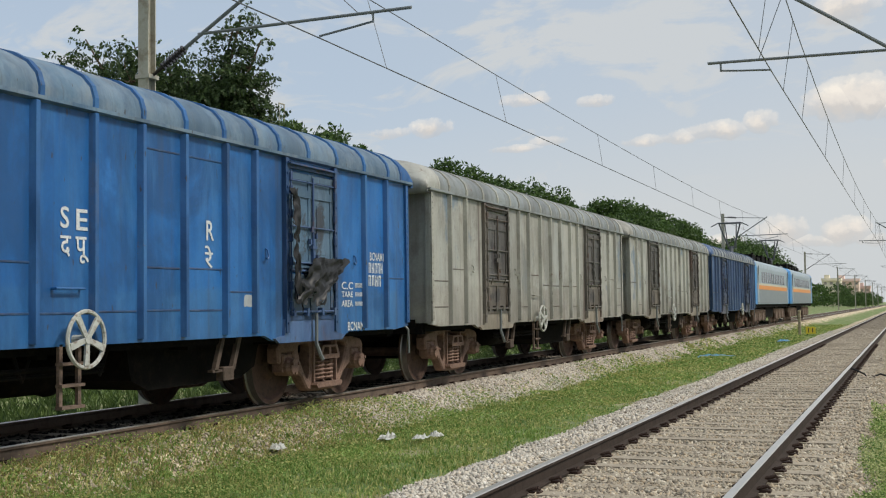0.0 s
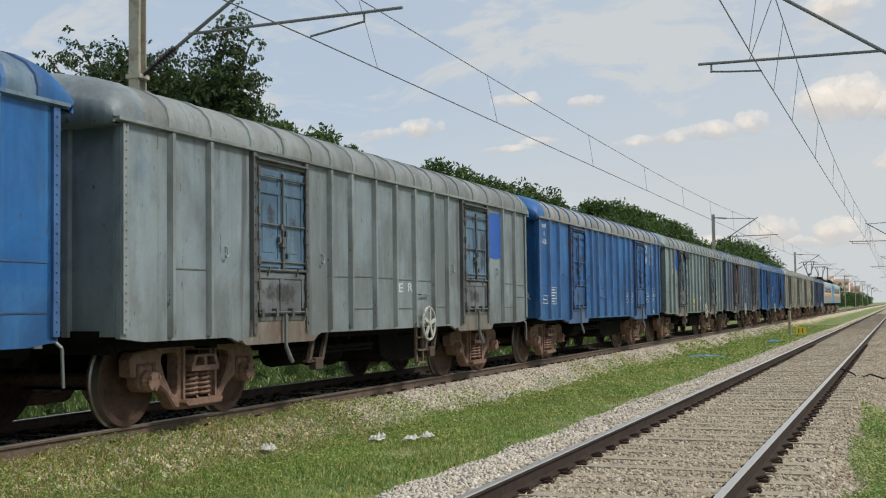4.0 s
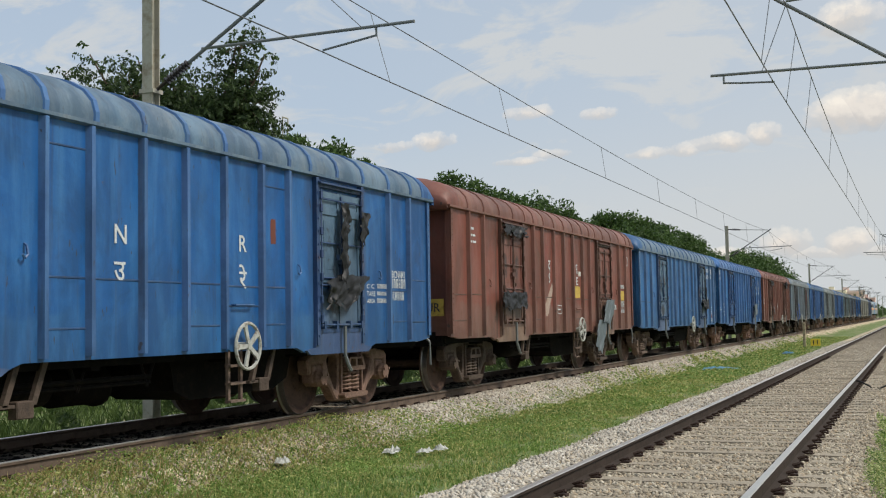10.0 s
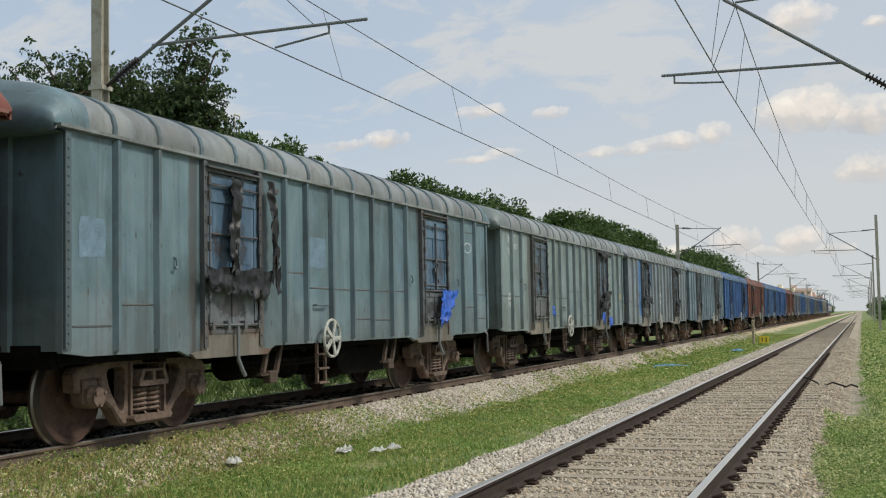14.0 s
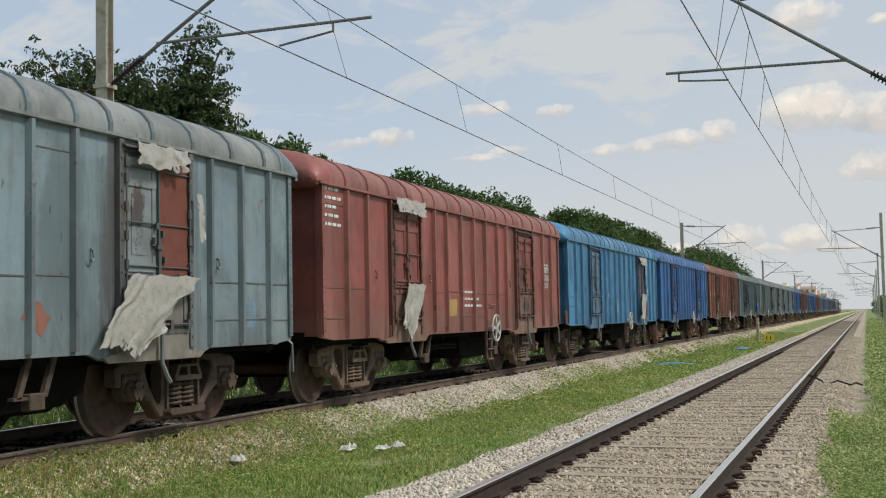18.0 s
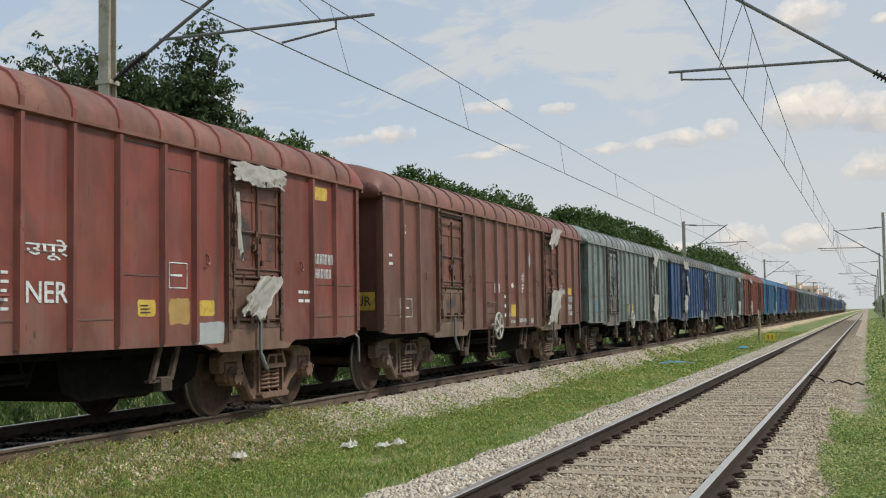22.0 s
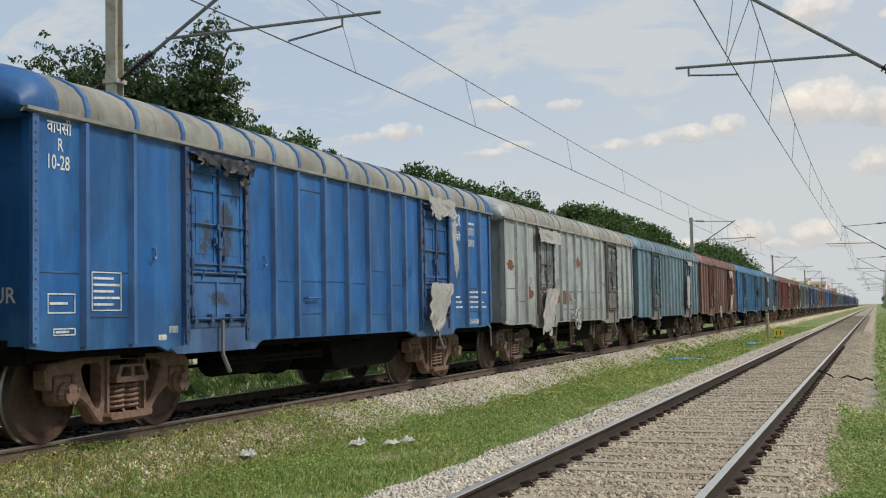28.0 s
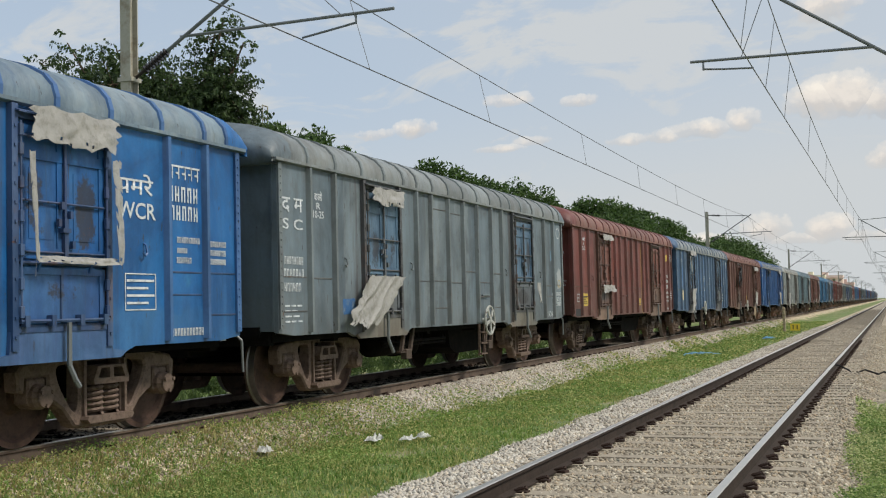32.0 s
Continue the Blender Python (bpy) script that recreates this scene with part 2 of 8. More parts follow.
        if soot:
            reach = (0.16, 0.42) if soot > 2.0 else (0.42, 0.17)
            side = n.math("DIVIDE", n.math("ABSOLUTE", n.math("ADD", axes.outputs[1], n.math("MULTIPLY", n.math("SUBTRACT", own, 0.5), 0.2))), reach[0])
            rise = n.math("DIVIDE", n.math("ABSOLUTE", n.math("SUBTRACT", axes.outputs[2], soot)), reach[1])
            spot = n.math("SUBTRACT", 1.25, n.math("ADD", n.math("POWER", side, 2.0), n.math("POWER", rise, 2.0)))
            spot = n.math("ADD", spot, n.math("MULTIPLY", n.math("SUBTRACT", n.math("ADD", n.math("MULTIPLY", mid, 0.7), n.math("MULTIPLY", fine, 0.3)), 0.5), 7.0))
            spot = n.math("SUBTRACT", spot, n.math("MULTIPLY", n.math("FRACT", n.math("MULTIPLY", own, 37.0)), 0.9))
            c = n.mix(n.ramp(spot, [(0.35, 0.0), (0.8, 0.85)]), c, srgb(46, 44, 46))
        r0 = 0.675 - 0.22 * rust
        rmask = n.ramp(n.math("ADD", n.math("MULTIPLY", mid, 0.62), n.math("MULTIPLY", fine, 0.38)), [(r0, 0.0), (r0 + 0.05, 0.85)])
        c = n.mix(rmask, c, RUST)
        chip = n.noise(n.scaled(co, 7.0, 20.0, 5.0), 1.0, 3, 0.5)
        c = n.mix(n.ramp(chip, [(0.69, 0.0), (0.72, 0.8)]), c, srgb(58, 52, 48))
        c = n.mix(n.math("MULTIPLY", n.ramp(fine, [(0.35, 1.0), (0.6, 0.0)]), 0.14), c, dirt)
        rough = n.math("ADD", 0.38, n.math("MULTIPLY", mid, 0.3))
        dents = n.math("ADD", n.noise(n.scaled(co, 1, 1.6, 0.8), 1.1, 2), n.math("MULTIPLY", fine, 0.03))
        return {"Base Color": c, "Roughness": rough, "Specular IOR Level": 0.6, "Normal": bump(n, dents, 0.5, 0.12)}
    COATS[key] = material(name, build)
    return COATS[key]


M_PAINT = simple("paint_base", srgb(60, 95, 150))
M_ROOF = simple("roof_base", srgb(120, 130, 135))
M_DOOR = simple("door_base", srgb(90, 95, 95))
M_BOGIE = simple("cast_steel_dusty", srgb(112, 95, 84), 0.85, 0.0, 7.0, 0.4, srgb(70, 58, 50), 0.5)
M_BOGIE_RUST = simple("cast_steel_rusty", srgb(126, 101, 88), 0.85, 0.0, 7.0, 0.35, srgb(84, 67, 58), 0.5)
M_BOGIE_DARK = simple("cast_steel_oily", srgb(84, 71, 62), 0.8, 0.0, 7.0, 0.4, srgb(54, 46, 40), 0.5)
# Near-black: grime and the darkness below the wagons in one base colour.
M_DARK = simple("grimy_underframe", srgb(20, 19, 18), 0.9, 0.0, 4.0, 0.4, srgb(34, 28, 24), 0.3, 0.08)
M_WHEEL = simple("rusty_wheel", srgb(84, 66, 57), 0.75, 0.0, 5.0, 0.3, srgb(56, 47, 42), 0.2, 0.2)
M_TREAD = simple("worn_steel", srgb(140, 135, 130), 0.35, 0.8, 8.0, 0.2)
M_WHITE = simple("white_paint_worn", srgb(205, 205, 198), 0.6, 0.0, 7.0, 0.12, srgb(150, 140, 125))
M_LETTER = simple("stencil_white", srgb(205, 210, 212), 0.7, 0.0, 5.0, 0.15, srgb(120, 135, 150), 0.05)
M_SPOKES = simple("chipped_white_paint", srgb(176, 178, 172), 0.65, 0.0, 9.0, 0.2, srgb(112, 92, 76))
M_BAG = simple("white_plastic", srgb(232, 232, 228), 0.4, 0.0, 9.0, 0.1)
M_BOARD = simple("bright_yellow_board", srgb(248, 216, 72), 0.6, 0.0, 6.0, 0.1)
M_YELLOW = simple("yellow_paint", srgb(196, 168, 78), 0.6, 0.0, 6.0, 0.2, srgb(150, 120, 60))
M_TARP_DARK = simple("torn_dark_tarpaulin", srgb(27, 28, 30), 0.5, 0.0, 3.0, 0.4)
M_TARP_WHITE = simple("torn_white_plastic", srgb(174, 172, 166), 0.42, 0.0, 5.0, 0.14, srgb(140, 137, 128))
M_TARP_WHITE.node_tree.nodes["Principled BSDF"].inputs["Alpha"].default_value = 0.72   # thin film, a little clear
M_TARP_BLUE = simple("blue_plastic_strip", srgb(34, 84, 176), 0.4, 0.0, 14.0, 0.55)
M_SHEET_BLUE = simple("pale_blue_plastic", srgb(112, 172, 200), 0.4, 0.0, 6.0, 0.4)
M_TARP_GREY = simple("grey_tarpaulin", srgb(92, 102, 106), 0.6, 0.0, 3.0, 0.25)
M_RAIL = simple("rusty_rail_side", srgb(100, 86, 74), 0.8, 0.0, 3.0, 0.25, srgb(70, 60, 52), 0.2)
# Grime, and the shadow below the rail head painted over the whole side.
M_RAIL_DARK = simple("grimy_rail_side", srgb(60, 51, 45), 0.8, 0.0, 3.0, 0.3, srgb(40, 34, 30), 0.2, 0.2)
M_RAILTOP = simple("polished_rail_head", srgb(214, 208, 198), 0.3, 0.85, 4.0, 0.1, None, 0.05)
M_CONCRETE = simple("sleeper_concrete", srgb(156, 146, 129), 0.9, 0.0, 5.0, 0.15, srgb(120, 108, 92), 0.3)
M_CLIP = simple("rail_clip_rusty", srgb(60, 44, 36), 0.8, 0.1, 8.0, 0.3)
M_GALV = simple("galvanised_mast", srgb(176, 172, 158), 0.6, 0.1, 2.0, 0.14, srgb(138, 128, 108), 0.1)
M_TUBE = simple("galvanised_tube", srgb(120, 124, 124), 0.5, 0.4, 4.0, 0.12)
M_WIRE = simple("bare_wire", srgb(96, 98, 100), 0.5, 0.2, 4.0, 0.1)
M_INSUL = simple("brown_insulator", srgb(50, 44, 44), 0.3, 0.0, 4.0, 0.2)
M_BARK = simple("bark", srgb(92, 80, 66), 0.9, 0.0, 6.0, 0.3, None, 0.6)


def leaf_material(name, dark, light, tan=None):
    """Leaves that let some light through; tan: a share of dry ones."""
    mat = bpy.data.materials.new(name)
    mat.use_nodes = True
    n = Nodes(mat.node_tree)
    isl = n.add("ShaderNodeNewGeometry").outputs["Random Per Island"]
    co = n.add("ShaderNodeTexCoord").outputs["Object"]
    f = n.math("ADD", n.math("MULTIPLY", isl, 0.5), n.math("MULTIPLY", n.noise(co, 0.9, 4, 0.6), 0.6))
    c = n.mix(n.ramp(f, [(0.2, 0.0), (0.85, 1.0)]), dark, light)
    if tan:
        c = n.mix(n.ramp(n.math("ADD", n.math("MULTIPLY", isl, 0.45), n.math("MULTIPLY", n.noise(co, 0.55, 4, 0.65), 0.75)), [(0.58, 0.0), (0.72, 0.8)]), c, tan)
    bsdf = n.add("ShaderNodeBsdfPrincipled", {"Base Color": c, "Roughness": 0.55, "Specular IOR Level": 0.35})
    thin = n.add("ShaderNodeBsdfTranslucent", {"Color": c})
    both = n.add("ShaderNodeMixShader", (0.38, bsdf.outputs[0], thin.outputs[0]))
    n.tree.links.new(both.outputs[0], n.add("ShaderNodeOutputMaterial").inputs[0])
    return mat


M_LEAF = leaf_material("leaves_dark", srgb(38, 54, 36), srgb(84, 104, 60))
M_LEAF2 = leaf_material("leaves_mid", srgb(42, 62, 34), srgb(90, 116, 58))
M_GRASS = leaf_material("grass_blades", srgb(84, 118, 52), srgb(158, 186, 100), srgb(192, 184, 122))
M_WEED = leaf_material("weed_blades", srgb(72, 106, 48), srgb(166, 190, 106), srgb(206, 206, 150))
# Greens darkened to paint in the shade that the train throws behind it.
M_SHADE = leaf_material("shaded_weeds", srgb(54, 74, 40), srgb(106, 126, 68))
M_DRY = leaf_material("dry_grass_blades", srgb(140, 128, 84), srgb(190, 178, 124))


def stone_material(name, tones, dust):
    def build(n):
        isl = n.add("ShaderNodeNewGeometry").outputs["Random Per Island"]
        co = n.add("ShaderNodeTexCoord").outputs["Object"]
        c = n.ramp(isl, list(zip((0.0, 0.3, 0.6, 0.84, 1.0), tones)))
        c = n.mix(n.math("MULTIPLY", n.noise(co, 60.0, 3), 0.4), c, dust)
        c = n.mix(n.ramp(n.noise(co, 0.9, 4, 0.6), [(0.5, 0.0), (0.7, 0.5)]), c, shade(dust, 0.8))
        return {"Base Color": c, "Roughness": 0.9}
    return material(name, build)


M_STONE = stone_material("ballast_stone_dusty", [srgb(*v) for v in ((112, 104, 92), (160, 151, 134), (184, 176, 158), (176, 156, 128), (220, 213, 196))], srgb(140, 127, 108))
M_STONE_PALE = stone_material("ballast_stone_pale", [srgb(*v) for v in ((128, 122, 113), (184, 178, 166), (208, 203, 192), (196, 182, 160), (234, 230, 220))], srgb(168, 158, 142))
# Oil-stained ballast, with the shade under the wagons put into its colour.
M_OIL_SHADE = simple("oily_stone", srgb(26, 24, 23), 0.9, 0.0, 9.0, 0.4, None, 0.15, 0.08)


def ground_build(n):
    co = n.add("ShaderNodeTexCoord").outputs["Object"]
    x = n.add("ShaderNodeSeparateXYZ", (co,)).outputs[0]
    wob = n.math("MULTIPLY", n.math("SUBTRACT", n.noise(co, 0.55, 5, 0.6), 0.5), 1.7)
    xx = n.math("ADD", x, wob)

    def band(a, b, soft):
        up = n.math("DIVIDE", n.math("SUBTRACT", xx, a), soft, clamp=True)
        down = n.math("DIVIDE", n.math("SUBTRACT", b, xx), soft, clamp=True)
        return n.math("MULTIPLY", up, down)
    cell = n.add("ShaderNodeTexVoronoi", {"Vector": co, "Scale": 17.0}, feature="F1")
    rnd = n.add("ShaderNodeSeparateColor", (cell.outputs["Color"],)).outputs[0]
    stone = n.ramp(rnd, [(0.0, srgb(128, 119, 104)), (0.4, srgb(166, 157, 140)), (0.7, srgb(186, 176, 156)), (1.0, srgb(214, 206, 188))])
    stone = n.mix(n.ramp(cell.outputs["Distance"], [(0.3, 0.0), (0.75, 0.75)]), stone, srgb(106, 97, 84))
    inner = n.math("MULTIPLY", n.math("DIVIDE", n.math("SUBTRACT", xx, -3.5), 0.3, clamp=True), 1.0)
    stone = n.mix(n.math("SUBTRACT", 1.0, inner), stone, shade(srgb(238, 233, 222), 1.0), "OVERLAY")
    stone = n.mix(n.math("MULTIPLY", n.noise(co, 0.7, 4), 0.35), stone, srgb(170, 152, 130))
    g1, g2 = n.noise(co, 1.3, 6, 0.65), n.noise(co, 22.0, 5, 0.7)
    grass = n.mix(n.ramp(g1, [(0.3, 0.0), (0.7, 1.0)]), srgb(88, 108, 56), srgb(126, 142, 82))
    grass = n.mix(n.math("MULTIPLY", g2, 0.55), grass, srgb(88, 112, 56))
    soil = n.mix(g2, srgb(186, 172, 144), srgb(152, 138, 112))
    grass = n.mix(n.ramp(n.noise(co, 0.9, 5, 0.6), [(0.50, 0.0), (0.66, 0.7)]), grass, soil)
    gravel = n.math("MAXIMUM", band(-4.25, 0.0, 0.2), band(-11.2, -6.85, 0.3))
    c = n.mix(gravel, grass, stone)
    # Black strip along the train's track: oily ballast plus painted wagon shade.
    oil_shade = n.math("MULTIPLY", n.math("DIVIDE", n.math("SUBTRACT", x, -10.6), 0.3, clamp=True), n.math("DIVIDE", n.math("SUBTRACT", -8.12, x), 0.12, clamp=True))
    c = n.mix(n.math("MULTIPLY", oil_shade, 0.9), c, srgb(24, 22, 21))
    h = n.math("ADD", n.math("MULTIPLY", n.math("SUBTRACT", 1.0, cell.outputs["Distance"]), gravel), n.math("MULTIPLY", g2, 0.8))
    return {"Base Color": c, "Roughness": 0.95, "Normal": bump(n, h, 0.8, 0.04)}


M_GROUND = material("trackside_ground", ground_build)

# ================= mesh helpers =================


def box(bm, x0, x1, y0, y1, z0, z1, chamfer=0.0):
    v = [bm.verts.new(p) for p in ((x0, y0, z0), (x1, y0, z0), (x1, y1, z0), (x0, y1, z0), (x0, y0, z1), (x1, y0, z1), (x1, y1, z1), (x0, y1, z1))]
    faces = [bm.faces.new([v[i] for i in q]) for q in ((3, 2, 1, 0), (4, 5, 6, 7), (0, 1, 5, 4), (1, 2, 6, 5), (2, 3, 7, 6), (3, 0, 4, 7))]
    if chamfer:
        edges = {e for f in faces for e in f.edges}
        bmesh.ops.bevel(bm, geom=list(edges), offset=chamfer, segments=1, affect="EDGES")
    return v


def prism(bm, outline, axis, a, b):
    """Extrudes a closed outline of (u, v) along an axis between a and b."""
    def at(u, v, w):
        return {"x": (w, u, v), "y": (u, w, v), "z": (u, v, w)}[axis]
    lo = [bm.verts.new(at(u, v, a)) for u, v in outline]
    hi = [bm.verts.new(at(u, v, b)) for u, v in outline]
    k = len(outline)
    for i in range(k):
        bm.faces.new((lo[i], lo[(i + 1) % k], hi[(i + 1) % k], hi[i]))
    bm.faces.new(lo[::-1])
    bm.faces.new(hi)


def rod(bm, p, q, r, sides=8, r2=None):
    p, q = Vector(p), Vector(q)
    m = (q - p).to_track_quat("Z", "Y").to_matrix()
    rings = []
    for c, rad in ((p, r), (q, r if r2 is None else r2)):
        rings.append([bm.verts.new(c + m @ Vector((rad * math.cos(2 * math.pi * i / sides), rad * math.sin(2 * math.pi * i / sides), 0))) for i in range(sides)])
    for i in range(sides):
        bm.faces.new((rings[0][i], rings[0][(i + 1) % sides], rings[1][(i + 1) % sides], rings[1][i]))
    bm.faces.new(rings[0][::-1])
    bm.faces.new(rings[1])


def lathe(bm, profile, centre, axis="x", sides=28):
    """Turns a profile of (along, radius) round an axis."""
    rings = []
    for a, r in profile:
        ring = []
        for i in range(sides):
            c, s = r * math.cos(2 * math.pi * i / sides), r * math.sin(2 * math.pi * i / sides)
            off = {"x": (a, c, s), "y": (c, a, s), "z": (c, s, a)}[axis]
            ring.append(bm.verts.new(Vector(centre) + Vector(off)))
        rings.append(ring)
    for r0, r1 in zip(rings, rings[1:]):
        for i in range(sides):
            bm.faces.new((r0[i], r0[(i + 1) % sides], r1[(i + 1) % sides], r1[i]))
    bm.faces.new(rings[0][::-1])
    bm.faces.new(rings[-1])


def ring_bar(bm, centre, radius, bar, axis, sides=24, bars=6):
    """A torus, for hand wheels and springs."""
    grid = []
    for i in range(sides):
        t = 2 * math.pi * i / sides
        row = []
        for j in range(bars):
            p = 2 * math.pi * j / bars
            rr, h = radius + bar * math.cos(p), bar * math.sin(p)
            c, s = rr * math.cos(t), rr * math.sin(t)
            row.append(bm.verts.new(Vector(centre) + Vector({"x": (h, c, s), "z": (c, s, h)}[axis])))
        grid.append(row)
    for i in range(sides):
        for j in range(bars):
            bm.faces.new((grid[i][j], grid[(i + 1) % sides][j], grid[(i + 1) % sides][(j + 1) % bars], grid[i][(j + 1) % bars]))


def mesh_of(name, bm, mats, smooth=False):
    bmesh.ops.recalc_face_normals(bm, faces=bm.faces)
    me = bpy.data.meshes.new(name)
    bm.to_mesh(me)
    bm.free()
    for m in (mats if isinstance(mats, (list, tuple)) else [mats]):
        me.materials.append(m)
    if smooth:
        me.polygons.foreach_set("use_smooth", [True] * len(me.polygons))
    return me


def part(name, bm, mats, parent, label="", smooth=False, kind=""):
    ob = new(name, bm if isinstance(bm, bpy.types.Mesh) else mesh_of(name, bm, mats, smooth))
    ob.parent = parent
    if label or kind:
        tagged(ob, label=label, kind=kind)
    return ob


def thing(name, label, category, group="", kind=""):
    return tagged(new(name), label=label, category=category, group=group, kind=kind)


def raw_mesh(name, verts, faces, mats):
    """A large mesh from numpy arrays; faces of equal size."""
    me = bpy.data.meshes.new(name)
    k = faces.shape[1]
    me.vertices.add(len(verts))
    me.vertices.foreach_set("co", verts.astype(np.float32).ravel())
    me.loops.add(faces.size)
    me.loops.foreach_set("vertex_index", faces.astype(np.int32).ravel())
    me.polygons.add(len(faces))
    me.polygons.foreach_set("loop_start", np.arange(0, faces.size, k, dtype=np.int32))
    me.polygons.foreach_set("loop_total", np.full(len(faces), k, dtype=np.int32))
    me.update(calc_edges=True)
    for m in (mats if isinstance(mats, (list, tuple)) else [mats]):
        me.materials.append(m)
    return me


rng = np.random.default_rng(7)
LETTERS = {}


def letters(text):
    """Mesh of a word in the built-in font, scaled to a unit box, in the plane of a side wall."""
    if text not in LETTERS:
        cu = bpy.data.curves.new("word", "FONT")
        cu.body, cu.extrude, cu.resolution_u, cu.offset = text, 0.0, 3, 0.012
        ob = bpy.data.objects.new("word", cu)
        scene.collection.objects.link(ob)
        me = bpy.data.meshes.new_from_object(ob.evaluated_get(bpy.context.evaluated_depsgraph_get()))
        bpy.data.objects.remove(ob)
        co = np.empty(len(me.vertices) * 3)
        me.vertices.foreach_get("co", co)
        co = co.reshape(-1, 3)
        lo, hi = co.min(0), co.max(0)
        co = (co - lo) / np.maximum(hi - lo, 1e-6)
        out = np.stack([np.zeros(len(co)), co[:, 0], co[:, 1]], 1)
        me.vertices.foreach_set("co", out.ravel())
        me.materials.clear()
        me.materials.append(M_LETTER)
        me.update()
        LETTERS[text] = me
    return LETTERS[text]



for word in ("S", "E", "R", "N", "F", "C R", "CR", "WCR", "ECR", "SER", "NER", "NCR", "NWR", "WR", "UR", "S R", "S C", "SE", "NF", "NP", "CC", "C.C", "C.C.", "C C", "TARE", "AREA", "BCNAM", "BCNAM1", "BCNAHS",
             "BCNAHSM1", "RETURN", "10-28", "10-25", "10.25", "01-25", "11-23", "12-25", "3-25", "9-27", "28", "11", "AIR BRAKE", "WHEN EMPTY", "दपूरे", "RETURN TO",
             "उ", "उपरे", "उपूरे", "द", "द पू", "द म", "द रे", "दपू", "पमरे", "परे", "पू", "पूमरे", "मरे", "रनपी", "रे", "वापसी", "सी"):
    letters(word)


# ================= ground =================


def soft_step(x, a, b):
    t = np.clip((x - a) / (b - a), 0, 1)
    return t * t * (3 - 2 * t)


def ground_height(x, y):
    """Height of the ground sheet: two ballast beds, a grass strip between them, a bank beside each."""
    near = soft_step(x, -4.5, -3.7) * (1 - soft_step(x, -0.75, -0.2))
    far = soft_step(-x, 6.7, 7.5) * (1 - soft_step(-x, 10.4, 11.4))
    z = -0.33 + 0.155 * near + 0.285 * far
    z = z + 0.10 * soft_step(x, -0.4, 0.6) + 0.12 * soft_step(x, 1.0, 6.0) - 0.25 * soft_step(-x, 10.8, 13.0)
    rough = 0.03 * np.sin(x * 2.1 + y * 0.7) * np.sin(y * 1.3 - x) + 0.02 * np.sin(x * 5.3 + 1.7) * np.sin(y * 3.7)
    return z + rough * (1 - 0.75 * np.maximum(near, far))


xs = np.concatenate([[-1800, -800, -300, -120, -60, -35, -24, -18, -15, -13.5], np.arange(-12.6, 3.01, 0.14), [4, 5.5, 8, 13, 22, 40, 80, 200, 600, 1800]])
ys = np.concatenate([[-400, -150, -60, -25, -10, -4], np.arange(0, 40, 0.3), np.arange(40, 120, 2.0), [130, 160, 200, 260, 340, 450, 600, 800, 1100, 1600, 2600, 4200]])
GX, GY = np.meshgrid(xs, ys, indexing="ij")
verts = np.stack([GX, GY, ground_height(GX, GY)], -1).reshape(-1, 3)
i, j = np.meshgrid(np.arange(len(xs) - 1), np.arange(len(ys) - 1), indexing="ij")
a = (i * len(ys) + j).ravel()
ground = new("ground", raw_mesh("ground", verts, np.stack([a, a + len(ys), a + len(ys) + 1, a + 1], 1), M_GROUND))
tagged(ground, "trackside ground of grass, soil and grey ballast", "ground", kind="structure")

# ================= tracks =================


def rail_mesh():
    """Flat-bottom rail, 0.156 m high, its head polished."""
    half = [(0.068, 0.0), (0.068, 0.012), (0.012, 0.03), (0.009, 0.11), (0.034, 0.125), (0.035, 0.148), (0.028, 0.156)]
    outline = [(x, z - 0.156) for x, z in half] + [(-x, z - 0.156) for x, z in reversed(half)]
    bm = bmesh.new()
    prism(bm, outline, "y", -80, 900)
    bm.faces.ensure_lookup_table()
    for f in bm.faces:
        f.material_index = 1 if all(v.co.z > -0.012 for v in f.verts) else 0
    return mesh_of("rail", bm, [M_RAIL, M_RAILTOP])


def sleeper_mesh():
    bm = bmesh.new()
    outline = [(-0.125, -0.36), (0.125, -0.36), (0.105, -0.158), (-0.105, -0.158)]
    prism(bm, outline, "x", -1.37, 1.37)
    return mesh_of("sleeper", bm, M_CONCRETE)


def clip_mesh():
    bm = bmesh.new()
    box(bm, -0.06, 0.055, -0.05, 0.05, -0.165, -0.14)
    for y in (-0.03, 0.03):
        rod(bm, (-0.055, y, -0.135), (0.03, y, -0.112), 0.013, 6)
    rod(bm, (0.03, -0.03, -0.112), (0.045, 0.0, -0.125), 0.013, 6)
    return mesh_of("rail_clip", bm, M_CLIP)


RAIL, SLEEPER, CLIP = rail_mesh(), sleeper_mesh(), clip_mesh()


def track(x, z, label, first, count, clips, side_mat):
    t = thing("railway_track", label, "track", kind="structure")
    t.location = (x, 0, z)
    for side in (-1, 1):
        r = part("rail", RAIL, None, t)
        r.location = (side * (GAUGE / 2 + 0.036), 0, 0)
        r.material_slots[0].link = "OBJECT"
        r.material_slots[0].material = side_mat
    for k in range(count):
        s = part("sleeper", SLEEPER, None, t)
        s.location = (rng.normal(0, 0.008), first + 0.6 * k + rng.normal(0, 0.01), rng.normal(0, 0.004))
        if k < clips:
            for side in (-1, 1):
                for off in (-1, 1):
                    c = part("rail_clip", CLIP, None, t)
                    c.location = (side * (GAUGE / 2 + 0.036) + off * 0.10, s.location.y + rng.normal(0, 0.012), 0)
                    c.rotation_euler = (0, 0, (math.pi if off < 0 else 0) + rng.normal(0, 0.12))
    return t


